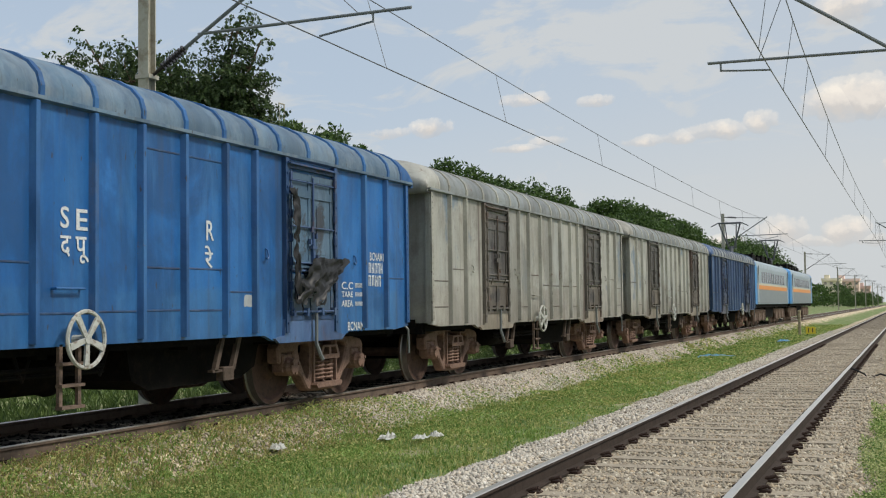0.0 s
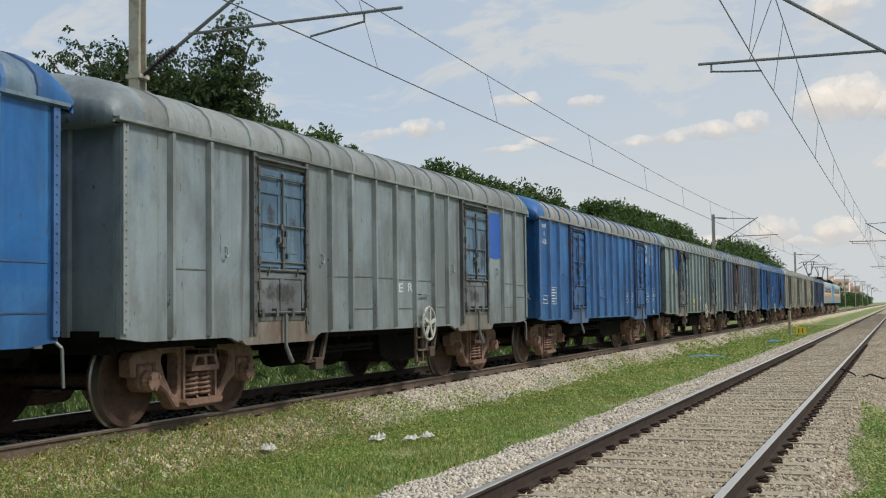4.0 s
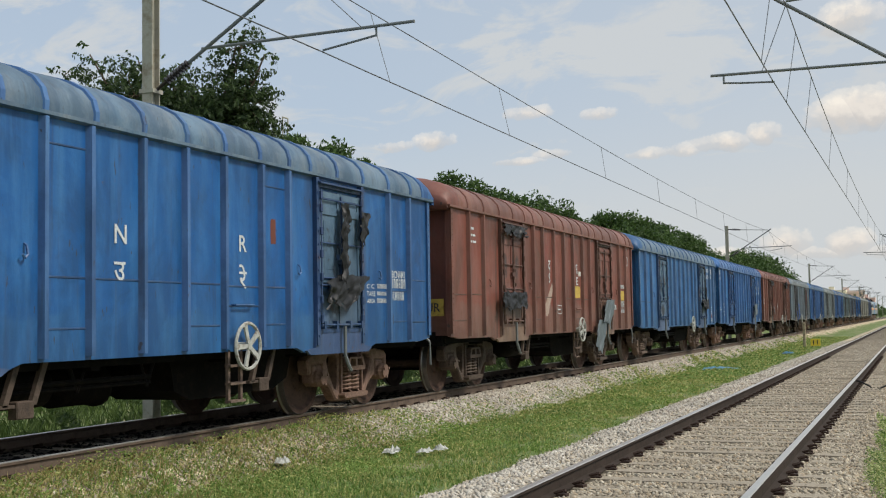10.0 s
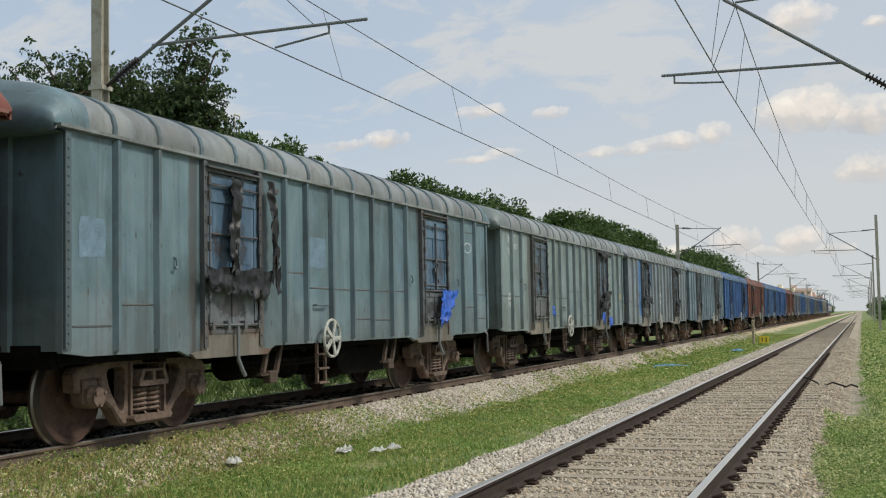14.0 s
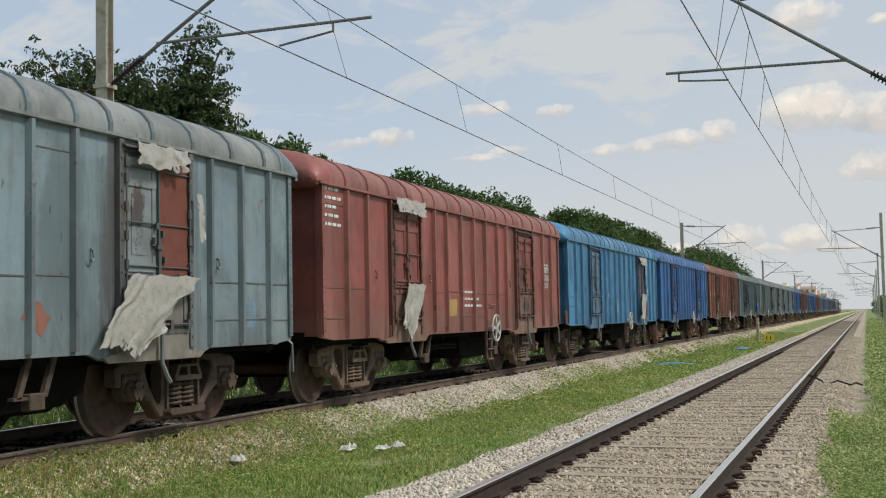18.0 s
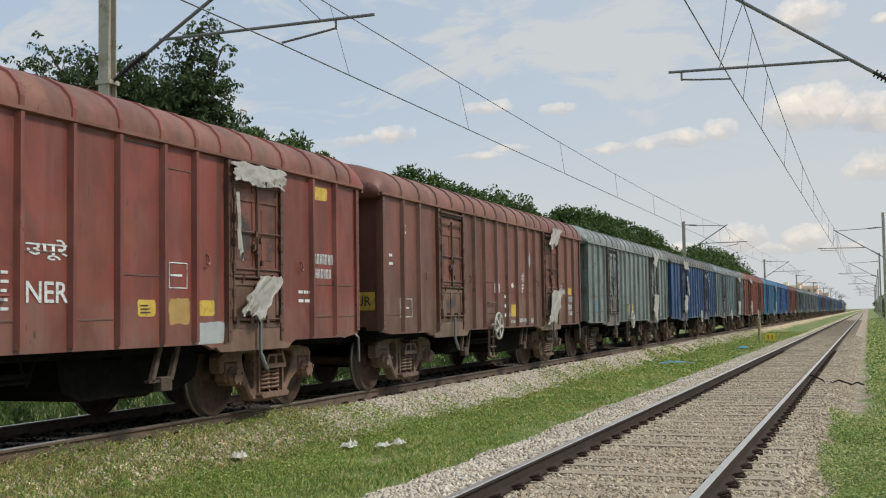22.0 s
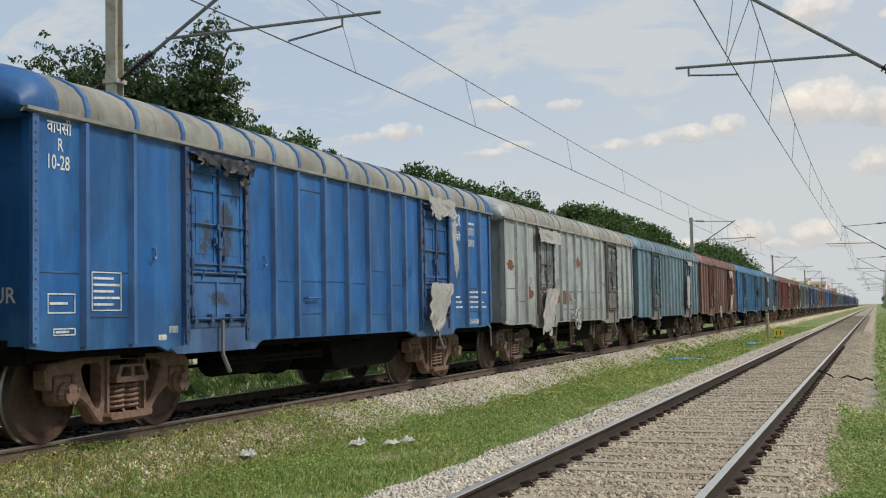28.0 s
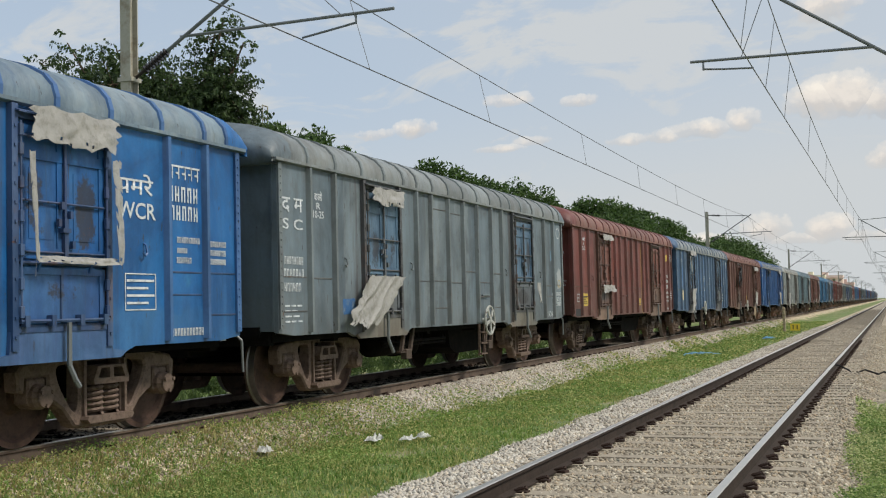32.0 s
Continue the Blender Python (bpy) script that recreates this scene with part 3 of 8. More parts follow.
track(NEAR_X, NEAR_Z, "empty broad-gauge track on concrete sleepers in pale ballast", 2.0, 260, 70, M_RAIL_DARK)
track(TRAIN_X, TRAIN_Z, "broad-gauge track with rusty rails under the goods train", 2.0, 200, 60, M_RAIL)


def scatter_stones(name, count, x0, x1, y0, y1, size, lift, mat=None, thin=False):
    """Loose ballast stones, each a squashed, skewed lump."""
    base = np.array([(1, 0, 0), (-1, 0, 0), (0, 1, 0), (0, -1, 0), (0, 0, 1), (0, 0, -1)], float)
    tri = np.array([(0, 2, 4), (2, 1, 4), (1, 3, 4), (3, 0, 4), (2, 0, 5), (1, 2, 5), (3, 1, 5), (0, 3, 5)])
    u = rng.random(count)
    y = y0 * (y1 / y0) ** u
    x = rng.uniform(x0, x1, count)
    on_sleeper = (np.abs((y - 2.0) / 0.6 - np.round((y - 2.0) / 0.6)) < 0.19) & (np.abs(x - NEAR_X) < 1.37) & (rng.random(count) < 0.42)
    on_rail = np.zeros(count, bool)
    for rx in (NEAR_X - GAUGE / 2 - 0.036, NEAR_X + GAUGE / 2 + 0.036, TRAIN_X + GAUGE / 2 + 0.036):
        on_rail |= np.abs(x - rx) < 0.10
    off = on_sleeper | on_rail
    if thin:
        off |= rng.random(count) > np.clip((y - 9.5) / 6.0, 0.18, 1.0)
    x, y = x[~off], y[~off]
    count = len(x)
    r = size * rng.uniform(0.55, 1.25, count)
    v = base[None] * r[:, None, None] * rng.uniform(0.7, 1.3, (count, 6, 1)) + rng.normal(0, 0.25, (count, 6, 3)) * r[:, None, None]
    v[:, :, 2] *= 0.75
    ang = rng.uniform(0, 6.28, count)
    c, s = np.cos(ang)[:, None], np.sin(ang)[:, None]
    v = np.stack([v[:, :, 0] * c - v[:, :, 1] * s, v[:, :, 0] * s + v[:, :, 1] * c, v[:, :, 2]], -1)
    v += np.stack([x, y, ground_height(x, y) + lift + r * 0.15], -1)[:, None]
    f = (tri[None] + (np.arange(count) * 6)[:, None, None]).reshape(-1, 3)
    return new(name, raw_mesh(name, v.reshape(-1, 3), f, mat or M_STONE))


tagged(scatter_stones("ballast_stones", 26000, -4.35, -3.15, 6.0, 70, 0.026, 0.004, M_STONE_PALE), "pale grey crushed stone on the ballast shoulder", "ballast", kind="stuff")
tagged(scatter_stones("ballast_stones", 72000, -3.15, -0.3, 6.0, 70, 0.024, 0.0), "dusty grey and tan crushed stone ballast", "ballast", kind="stuff")
tagged(scatter_stones("ballast_stones", 14000, -8.0, -6.7, 8.0, 16, 0.028, 0.0, M_STONE, True), "dusty tan crushed stone beside the train's track", "ballast", kind="stuff")
tagged(scatter_stones("ballast_stones", 34000, -8.0, -6.7, 15.0, 80, 0.028, 0.0, M_STONE_PALE), "pale grey crushed stone beside the train's track", "ballast", kind="stuff")
# These stones carry both oil and the train's shade in their colour.
tagged(scatter_stones("ballast_stones", 7000, -10.4, -8.1, 8.0, 40, 0.04, -0.02, M_OIL_SHADE), "crushed stone under the train, blackened for oil and shade", "ballast", kind="stuff")


def scatter_grass(name, count, x0, x1, y0, y1, tall, mat, edge=0.0, blades=5):
    """Tufts of bent blades; each blade two triangles."""
    u = rng.random(count)
    y = y0 * (y1 / y0) ** u
    x = rng.uniform(x0, x1, count)
    if edge:
        keep = rng.random(count) < np.clip(np.minimum(x - x0, x1 - x) / edge, 0.0, 1)
        x, y = x[keep], y[keep]
    clump = 0.5 + 0.5 * np.sin(x * 3.1 + 1.3 * np.sin(y * 1.7)) * np.sin(y * 2.3 + x)
    keep = rng.random(len(x)) < 0.35 + 0.65 * clump
    x, y = x[keep], y[keep]
    k = len(x) * blades
    bx = np.repeat(x, blades) + rng.normal(0, 0.03, k)
    by = np.repeat(y, blades) + rng.normal(0, 0.03, k)
    h = tall * rng.uniform(0.4, 1.3, k)
    ang = rng.uniform(0, 6.28, k)
    lean = rng.uniform(0.15, 0.8, k) * h
    w = 0.006 + 0.05 * h * 0.35
    z = ground_height(bx, by) - 0.01
    dx, dy = np.cos(ang), np.sin(ang)
    p0 = np.stack([bx - dy * w, by + dx * w, z], -1)
    p1 = np.stack([bx + dy * w, by - dx * w, z], -1)
    m0 = np.stack([bx - dy * w * 0.7 + dx * lean * 0.4, by + dx * w * 0.7 + dy * lean * 0.4, z + h * 0.65], -1)
    tip = np.stack([bx + dx * lean, by + dy * lean, z + h], -1)
    v = np.stack([p0, p1, m0, tip], 1).reshape(-1, 3)
    o = (np.arange(k) * 4)[:, None]
    f = np.concatenate([o + np.array([[0, 1, 2]]), o + np.array([[2, 1, 3]])])
    return new(name, raw_mesh(name, v, f, mat))


def scatter_leaves(name, count, x0, x1, y0, y1, tall, leaf, mat, edge):
    """Low broad-leaved weeds: small leaves in clumps that thin out over the stones at the ragged edge."""
    y = y0 * (y1 / y0) ** rng.random(count)
    x = rng.uniform(x0, x1, count)
    wave = 0.5 + 0.5 * np.sin(x * 2.3 + 1.7 * np.sin(y * 0.9)) * np.sin(y * 1.4 + 0.8 * x)
    inside = np.clip((np.minimum(x - x0, x1 - x)) / edge + 1.2 * (wave - 0.6), 0, 1)
    keep = rng.random(count) < inside
    x, y, wave = x[keep], y[keep], wave[keep]
    k = len(x)
    z = ground_height(x, y) + tall * (0.3 + 0.9 * wave) * rng.random(k) ** 0.7
    p = np.stack([x, y, z], -1)
    a = rng.normal(0, 1, (k, 3)) * np.array([1, 1, 0.5])
    a /= np.linalg.norm(a, axis=1)[:, None]
    b = np.cross(a, rng.normal(0, 1, (k, 3)))
    b /= np.linalg.norm(b, axis=1)[:, None]
    ln = (leaf * rng.uniform(0.5, 1.4, k) * np.clip(y / 14, 0.8, 3.0))[:, None]
    v = np.stack([p - a * ln, p + b * ln * 0.45, p + a * ln, p - b * ln * 0.45], 1).reshape(-1, 3)
    return new(name, raw_mesh(name, v, np.arange(k * 4).reshape(-1, 4), mat))


tagged(scatter_grass("grass", 36000, -7.3, -4.2, 7.0, 90, 0.06, M_GRASS, 0.7), "short green grass between the two tracks", "grass", kind="stuff")
tagged(scatter_leaves("weeds", 70000, -7.6, -4.2, 7.0, 90, 0.085, 0.017, M_GRASS, 0.9), "low leafy weeds among the short grass", "weeds", kind="stuff")
tagged(scatter_grass("grass", 2200, -7.95, -6.3, 7.5, 14.5, 0.08, M_DRY, 0.3, 4), "dry yellowing grass along the ballast", "grass", kind="stuff")
tagged(scatter_leaves("weeds", 24000, -7.95, -5.6, 7.5, 17, 0.12, 0.019, M_GRASS, 0.4), "broad-leaved weeds along the ballast edge", "weeds", kind="stuff")
tagged(scatter_grass("grass", 4000, -7.8, -5.8, 7.5, 15, 0.07, M_GRASS, 0.5), "green grass creeping up to the rail", "grass", kind="stuff")
tagged(scatter_grass("grass", 9000, -0.1, 4.5, 6.0, 200, 0.13, M_WEED, 0.6), "green grass on the bank beside the empty track", "grass", kind="stuff")
tagged(scatter_leaves("weeds", 240000, -0.1, 4.0, 6.0, 160, 0.26, 0.017, M_WEED, 0.3), "pale leafy weeds on the bank beside the empty track", "weeds", kind="stuff")
tagged(scatter_leaves("weeds", 85000, -0.55, 0.7, 8.0, 17.5, 0.2, 0.017, M_WEED, 0.25), "pale leafy weeds on the bank beside the empty track", "weeds", kind="stuff")
tagged(scatter_grass("grass", 9000, -22.0, -11.2, 10.0, 80, 0.26, M_SHADE, 0.5), "rough green grass behind the train, coloured darker for its shade", "grass", kind="stuff")

# ================= goods wagons =================
HALF = LENGTH / 2
RIBS = [-5.92, -5.18, -2.2, -1.56, -0.75, 0.0, 0.75, 1.56, 2.2, 5.18, 5.92]
ROOF_RIBS = [-6.45, -5.98, -5.16, -4.3, -3.5, -2.75, -2.2, -1.5, -0.75, 0.0, 0.75, 1.5, 2.2, 2.75, 3.5, 4.3, 5.16, 5.98, 6.45]
SECTION = [(1.63, 3.18), (1.635, 3.27), (1.60, 3.39), (1.50, 3.50), (1.33, 3.59), (1.05, 3.67), (0.7, 3.73), (0.35, 3.77), (0.0, 3.785)]
SECTION = SECTION + [(-x, z) for x, z in reversed(SECTION[:-1])]
WHEEL_R = 0.5


def sweep(bm, stations):
    """Skin over sections of equal count; each a list of points."""
    rows = [[bm.verts.new(p) for p in st] for st in stations]
    for r0, r1 in zip(rows, rows[1:]):
        for k in range(len(r0) - 1):
            bm.faces.new((r0[k], r0[k + 1], r1[k + 1], r1[k]))
    return rows


def grown(off):
    """The roof's section moved outwards."""
    out = []
    for x, z in SECTION:
        d = Vector((x * 0.45, z - 2.6)).normalized()
        out.append((x + d.x * off, z + d.y * off))
    return out


def roof_mesh():
    bm = bmesh.new()
    stations = []
    edges = [-6.88] + ROOF_RIBS + [6.88]
    for y0, y1 in zip(edges, edges[1:]):
        for t in (0.06, 0.22, 0.5, 0.78, 0.94):
            b = 0.028 * math.sin(math.pi * t) ** 0.6
            stations.append([(x, y0 + (y1 - y0) * t, z) for x, z in grown(b)])
    for st in stations:
        for i, (x, y, z) in enumerate(st):
            t = max(0.0, (abs(y) - 6.42) / 0.46)
            st[i] = (x * (1 - 0.012 * t * t), y, z - (z - 3.18) * 0.42 * t * t * t)
    rows = sweep(bm, stations)
    for row, sgn in ((rows[0], 1), (rows[-1], -1)):
        base = [bm.verts.new((v.co.x, v.co.y - sgn * 0.03, 3.14)) for v in row]
        for k in range(len(row) - 1):
            bm.faces.new((row[k], row[k + 1], base[k + 1], base[k]))
    me = mesh_of("roof", bm, M_ROOF)
    me.polygons.foreach_set("use_smooth", [True] * len(me.polygons))
    return me


def roof_rib_mesh():
    bm = bmesh.new()
    s = []
    for y, off in ((-0.045, -0.01), (-0.03, 0.035), (0.03, 0.035), (0.045, -0.01)):
        s.append([(x, y, z) for x, z in grown(off)])
    sweep(bm, s)
    return mesh_of("roof_rib", bm, M_ROOF)


def hood_mesh():
    """Arched visor that closes the roof over an end wall."""
    bm = bmesh.new()
    stations = []
    for y in (-6.47, -6.60, -6.72, -6.82, -6.90, -6.935):
        t = max(0.0, (abs(y) - 6.42) / 0.46)
        stations.append([(x * (1 - 0.012 * t * t), y, z - (z - 3.18) * 0.42 * min(t, 1.12) ** 3) for x, z in grown(0.036)])
    rows = sweep(bm, stations)
    base = [bm.verts.new((v.co.x, -6.93, 3.12)) for v in rows[-1]]
    inner = [bm.verts.new((v.co.x, -6.70, 3.12)) for v in rows[-1]]
    for k in range(len(base) - 1):
        bm.faces.new((rows[-1][k], rows[-1][k + 1], base[k + 1], base[k]))
        bm.faces.new((base[k], base[k + 1], inner[k + 1], inner[k]))
    return mesh_of("hood", bm, M_PAINT, True)


def side_wall_mesh():
    out = [(-HALF, 0.985), (-6.35, 0.94), (-4.72, 0.94), (-4.5, 0.87), (-2.66, 0.87), (-2.44, 0.94)]
    out = out + [(-y, z) for y, z in reversed(out)]
    out += [(HALF, 3.2), (-HALF, 3.2)]
    bm = bmesh.new()
    prism(bm, out, "x", 1.54, 1.60)
    return mesh_of("side_wall", bm, M_PAINT)


def far_wall_mesh():
    """The other side, its ribs and doors pressed from one sheet."""
    bumps = sorted([(y - 0.06, y + 0.06, 0.06) for y in RIBS] + [(-4.28, -2.88, 0.045), (2.88, 4.28, 0.045)])
    out = [(1.54, -HALF)]
    face = [(1.60, -HALF)]
    for y0, y1, h in bumps:
        face += [(1.60, y0), (1.60 + h, y0 + 0.02), (1.60 + h, y1 - 0.02), (1.60, y1)]
    face += [(1.60, HALF)]
    bm = bmesh.new()
    prism(bm, out + face + [(1.54, HALF)], "z", 0.95, 3.19)
    return mesh_of("side_wall", bm, M_PAINT)


def gutter_mesh():
    bm = bmesh.new()
    prism(bm, [(1.602, 3.15), (1.665, 3.165), (1.665, 3.2), (1.602, 3.2)], "y", -6.86, 6.86)
    return mesh_of("gutter", bm, M_PAINT)


def corner_post_mesh():
    bm = bmesh.new()
    prism(bm, [(1.602, -0.045), (1.632, -0.045), (1.632, 0.045), (1.602, 0.045)], "z", 1.03, 3.145)
    for i in range(23):
        rod(bm, (1.628, 0.0, 1.08 + 0.09 * i), (1.642, 0.0, 1.08 + 0.09 * i), 0.016, 5, 0.01)
    return mesh_of("corner_post", bm, M_PAINT)


def rib_mesh():
    bm = bmesh.new()
    prism(bm, [(1.598, -0.048), (1.598, 0.048), (1.604, 0.046), (1.664, 0.026), (1.664, -0.026), (1.604, -0.046)], "z", 0.975, 3.15)
    return mesh_of("side_rib", bm, M_PAINT)


def seam_mesh(width):
    """Welded lap between two wall sheets."""
    bm = bmesh.new()
    prism(bm, [(1.598, -0.011), (1.607, -0.007), (1.607, 0.007), (1.598, 0.011)], "y", -width / 2, width / 2)
    return mesh_of("panel_seam", bm, M_PAINT)


def end_wall_mesh():
    """End wall with pressed stanchions, in one sheet."""
    out = [(-1.6, -6.62), (-1.6, -HALF), (-1.51, -HALF), (-1.50, -6.70)]
    for x in (-0.9, -0.3, 0.3, 0.9):
        out += [(x - 0.06, -6.70), (x - 0.04, -6.745), (x + 0.04, -6.745), (x + 0.06, -6.70)]
    out += [(1.50, -6.70), (1.51, -HALF), (1.538, -HALF), (1.538, -6.62)]
    bm = bmesh.new()
    prism(bm, out, "z", 1.0, 3.19)
    return mesh_of("end_wall", bm, M_PAINT)


def holed_plate(bm, outer, holes, x, thick):
    edges = []
    for loop in [outer] + holes:
        vs = [bm.verts.new((x, y, z)) for y, z in loop]
        edges += [bm.edges.new((vs[i], vs[(i + 1) % len(vs)])) for i in range(len(vs))]
    bmesh.ops.triangle_fill(bm, edges=edges, use_beauty=True)
    ext = bmesh.ops.extrude_face_region(bm, geom=list(bm.faces))
    bmesh.ops.translate(bm, vec=(thick, 0, 0), verts=[g for g in ext["geom"] if isinstance(g, bmesh.types.BMVert)])


def door_frame_mesh():
    """Two full-height posts with bolted plates, a lintel with a drip edge and a sill."""
    bm = bmesh.new()
    for y in (-0.70, 0.62):
        box(bm, 1.601, 1.663, y, y + 0.08, 0.96, 3.148)
        for i in range(12):
            z = 1.08 + 0.17 * i
            box(bm, 1.66, 1.674, y + 0.028, y + 0.052, z - 0.013, z + 0.013)
    box(bm, 1.601, 1.65, -0.62, 0.62, 3.03, 3.10)
    prism(bm, [(1.60, 3.125), (1.712, 3.085), (1.712, 3.07), (1.60, 3.10)], "y", -0.66, 0.66)
    box(bm, 1.601, 1.65, -0.62, 0.62, 1.12, 1.185)
    return mesh_of("door", bm, M_DOOR)


def leaf_mesh():
    """Upper door leaf with pressed panels and hinge straps."""
    bm = bmesh.new()
    box(bm, 1.606, 1.628, -0.30, 0.30, 1.74, 2.99)
    for z0, z1 in ((1.78, 1.88), (2.68, 2.78), (2.9, 2.98)):
        box(bm, 1.62, 1.645, -0.30, 0.30, z0, z1)
    for y in (-0.30, 0.22):
        box(bm, 1.62, 1.64, y, y + 0.08, 1.74, 2.99)
    box(bm, 1.622, 1.634, -0.15, 0.15, 1.96, 2.6)
    return mesh_of("door_leaf", bm, M_DOOR)


def flap_mesh():
    bm = bmesh.new()
    box(bm, 1.606, 1.632, -0.6, 0.6, 1.2, 1.7)
    for y in (-0.6, -0.04, 0.52):
        box(bm, 1.63, 1.645, y, y + 0.08, 1.2, 1.7)
    box(bm, 1.63, 1.648, -0.6, 0.6, 1.64, 1.7)
    for y in (-0.36, 0.36):
        rod(bm, (1.645, y, 1.66), (1.69, y, 1.78), 0.014, 5)
    return mesh_of("door_flap", bm, M_DOOR)


def latch_mesh():
    bm = bmesh.new()
    rod(bm, (1.675, -0.62, 1.22), (1.675, 0.62, 1.22), 0.018, 6)
    rod(bm, (1.66, -0.6, 1.74), (1.66, 0.6, 1.74), 0.018, 6)
    for y in (-0.55, -0.2, 0.2, 0.55):
        box(bm, 1.63, 1.70, y - 0.03, y + 0.03, 1.17, 1.27)
    box(bm, 1.63, 1.68, -0.025, 0.025, 1.74, 2.16)
    for z in (1.84, 2.3, 2.88):
        rod(bm, (1.658, -0.58, z), (1.658, 0.58, z), 0.012, 6)
    for y, z in ((-0.09, 2.12), (0.07, 2.2), (-0.05, 2.28), (0.1, 1.92)):
        box(bm, 1.65, 1.685, y - 0.02, y + 0.02, z - 0.035, z + 0.035)
    rod(bm, (1.665, 0.0, 2.0), (1.665, 0.0, 2.95), 0.016, 6)
    box(bm, 1.64, 1.70, -0.07, 0.04, 2.03, 2.07)
    return mesh_of("latch_bar", bm, M_DOOR)


def hinge_mesh():
    """Hinge rod with its knuckles."""
    prof = [(1.2, 0.012)]
    for z in (1.3, 1.55, 1.85, 2.15, 2.45, 2.75, 2.92):
        prof += [(z - 0.055, 0.012), (z - 0.05, 0.028), (z + 0.05, 0.028), (z + 0.055, 0.012)]
    bm = bmesh.new()
    lathe(bm, prof + [(3.0, 0.012)], (1.675, 0, 0), "z", 6)
    return mesh_of("hinge", bm, M_DOOR)


def apron_mesh():
    bm = bmesh.new()
    prism(bm, [(-0.95, 0.90), (-0.85, 0.84), (0.85, 0.84), (0.95, 0.90), (0.72, 0.93), (0.70, 1.13), (-0.70, 1.13), (-0.72, 0.93)], "x", 1.6, 1.64)
    return mesh_of("door_apron", bm, M_DOOR)


def lever_mesh():
    bm = bmesh.new()
    pts = [(1.70, 0, 1.2), (1.70, 0.0, 0.80), (1.73, 0.05, 0.66), (1.74, 0.09, 0.60)]
    for p, q in zip(pts, pts[1:]):
        rod(bm, p, q, 0.026, 6)
    return mesh_of("lock_lever", bm, M_TUBE)


def hook_mesh():
    """Small bent rope hook."""
    bm = bmesh.new()
    pts = [(1.60, 0.03, 1.99), (1.63, 0.03, 1.97), (1.645, 0.03, 1.89), (1.645, -0.005, 1.86), (1.645, -0.04, 1.89)]
    for p, q in zip(pts, pts[1:]):
        rod(bm, p, q, 0.012, 5)
    return mesh_of("rope_hook", bm, M_PAINT)


def grab_mesh():
    bm = bmesh.new()
    rod(bm, (1.655, -0.2, 1.47), (1.655, 0.2, 1.47), 0.014, 6)
    for y in (-0.19, 0.19):
        rod(bm, (1.60, y, 1.47), (1.655, y, 1.47), 0.014, 6)
    return mesh_of("grab_bar", bm, M_PAINT)


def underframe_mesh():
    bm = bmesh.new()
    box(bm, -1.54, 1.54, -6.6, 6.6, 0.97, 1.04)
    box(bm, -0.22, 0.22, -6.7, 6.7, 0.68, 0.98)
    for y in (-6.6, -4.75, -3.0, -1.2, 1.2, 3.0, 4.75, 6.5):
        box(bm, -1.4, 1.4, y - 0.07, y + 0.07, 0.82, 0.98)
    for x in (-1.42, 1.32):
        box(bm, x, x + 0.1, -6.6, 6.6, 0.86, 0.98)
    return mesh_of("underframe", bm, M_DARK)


def rigging_mesh():
    """Brake rods and the trussed hangers below the floor."""
    bm = bmesh.new()
    rod(bm, (0.75, -3.4, 0.62), (0.75, 3.4, 0.66), 0.022, 6)
    rod(bm, (1.3, -2.9, 0.72), (1.3, -0.2, 0.72), 0.028, 6)
    rod(bm, (1.3, -2.9, 0.66), (1.3, -0.2, 0.66), 0.02, 6)
    for y in (-2.6, -1.5, -0.4):
        rod(bm, (1.3, y, 0.95), (1.3, y + 0.14, 0.62), 0.022, 6)
        rod(bm, (1.3, y + 0.3, 0.95), (1.3, y + 0.14, 0.62), 0.022, 6)
    return mesh_of("brake_rigging", bm, M_DARK)


def hanger_mesh():
    """Pair of slanting flat bars that carry a small bracket beside a bogie."""
    bm = bmesh.new()
    for y in (-0.26, 0.10):
        prism(bm, [(y + 0.16, 0.95), (y + 0.23, 0.95), (y + 0.07, 0.56), (y, 0.56)], "x", 1.40, 1.45)
    box(bm, 1.36, 1.47, -0.10, 0.12, 0.44, 0.60, 0.01)
    box(bm, 1.38, 1.45, -0.30, 0.06, 0.545, 0.575)
    return mesh_of("brake_hanger", bm, M_BOGIE)


def cylinder_mesh():
    bm = bmesh.new()
    lathe(bm, [(-0.4, 0.05), (-0.38, 0.2), (0.25, 0.2), (0.3, 0.23), (0.36, 0.23), (0.38, 0.06)], (0.55, -0.5, 0.62), "y", 16)
    return mesh_of("brake_cylinder", bm, M_DARK, True)


def reservoir_mesh():
    bm = bmesh.new()
    lathe(bm, [(-0.6, 0.05), (-0.55, 0.2), (0.55, 0.2), (0.6, 0.05)], (0.9, -2.0, 0.68), "y", 16)
    return mesh_of("air_reservoir", bm, M_DARK, True)


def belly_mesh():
    """Added black bulk between the bogies, for brake gear and the shade around it."""
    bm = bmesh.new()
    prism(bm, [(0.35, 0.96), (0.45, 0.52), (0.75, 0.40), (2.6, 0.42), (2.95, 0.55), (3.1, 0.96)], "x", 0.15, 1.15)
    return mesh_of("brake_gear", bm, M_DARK)


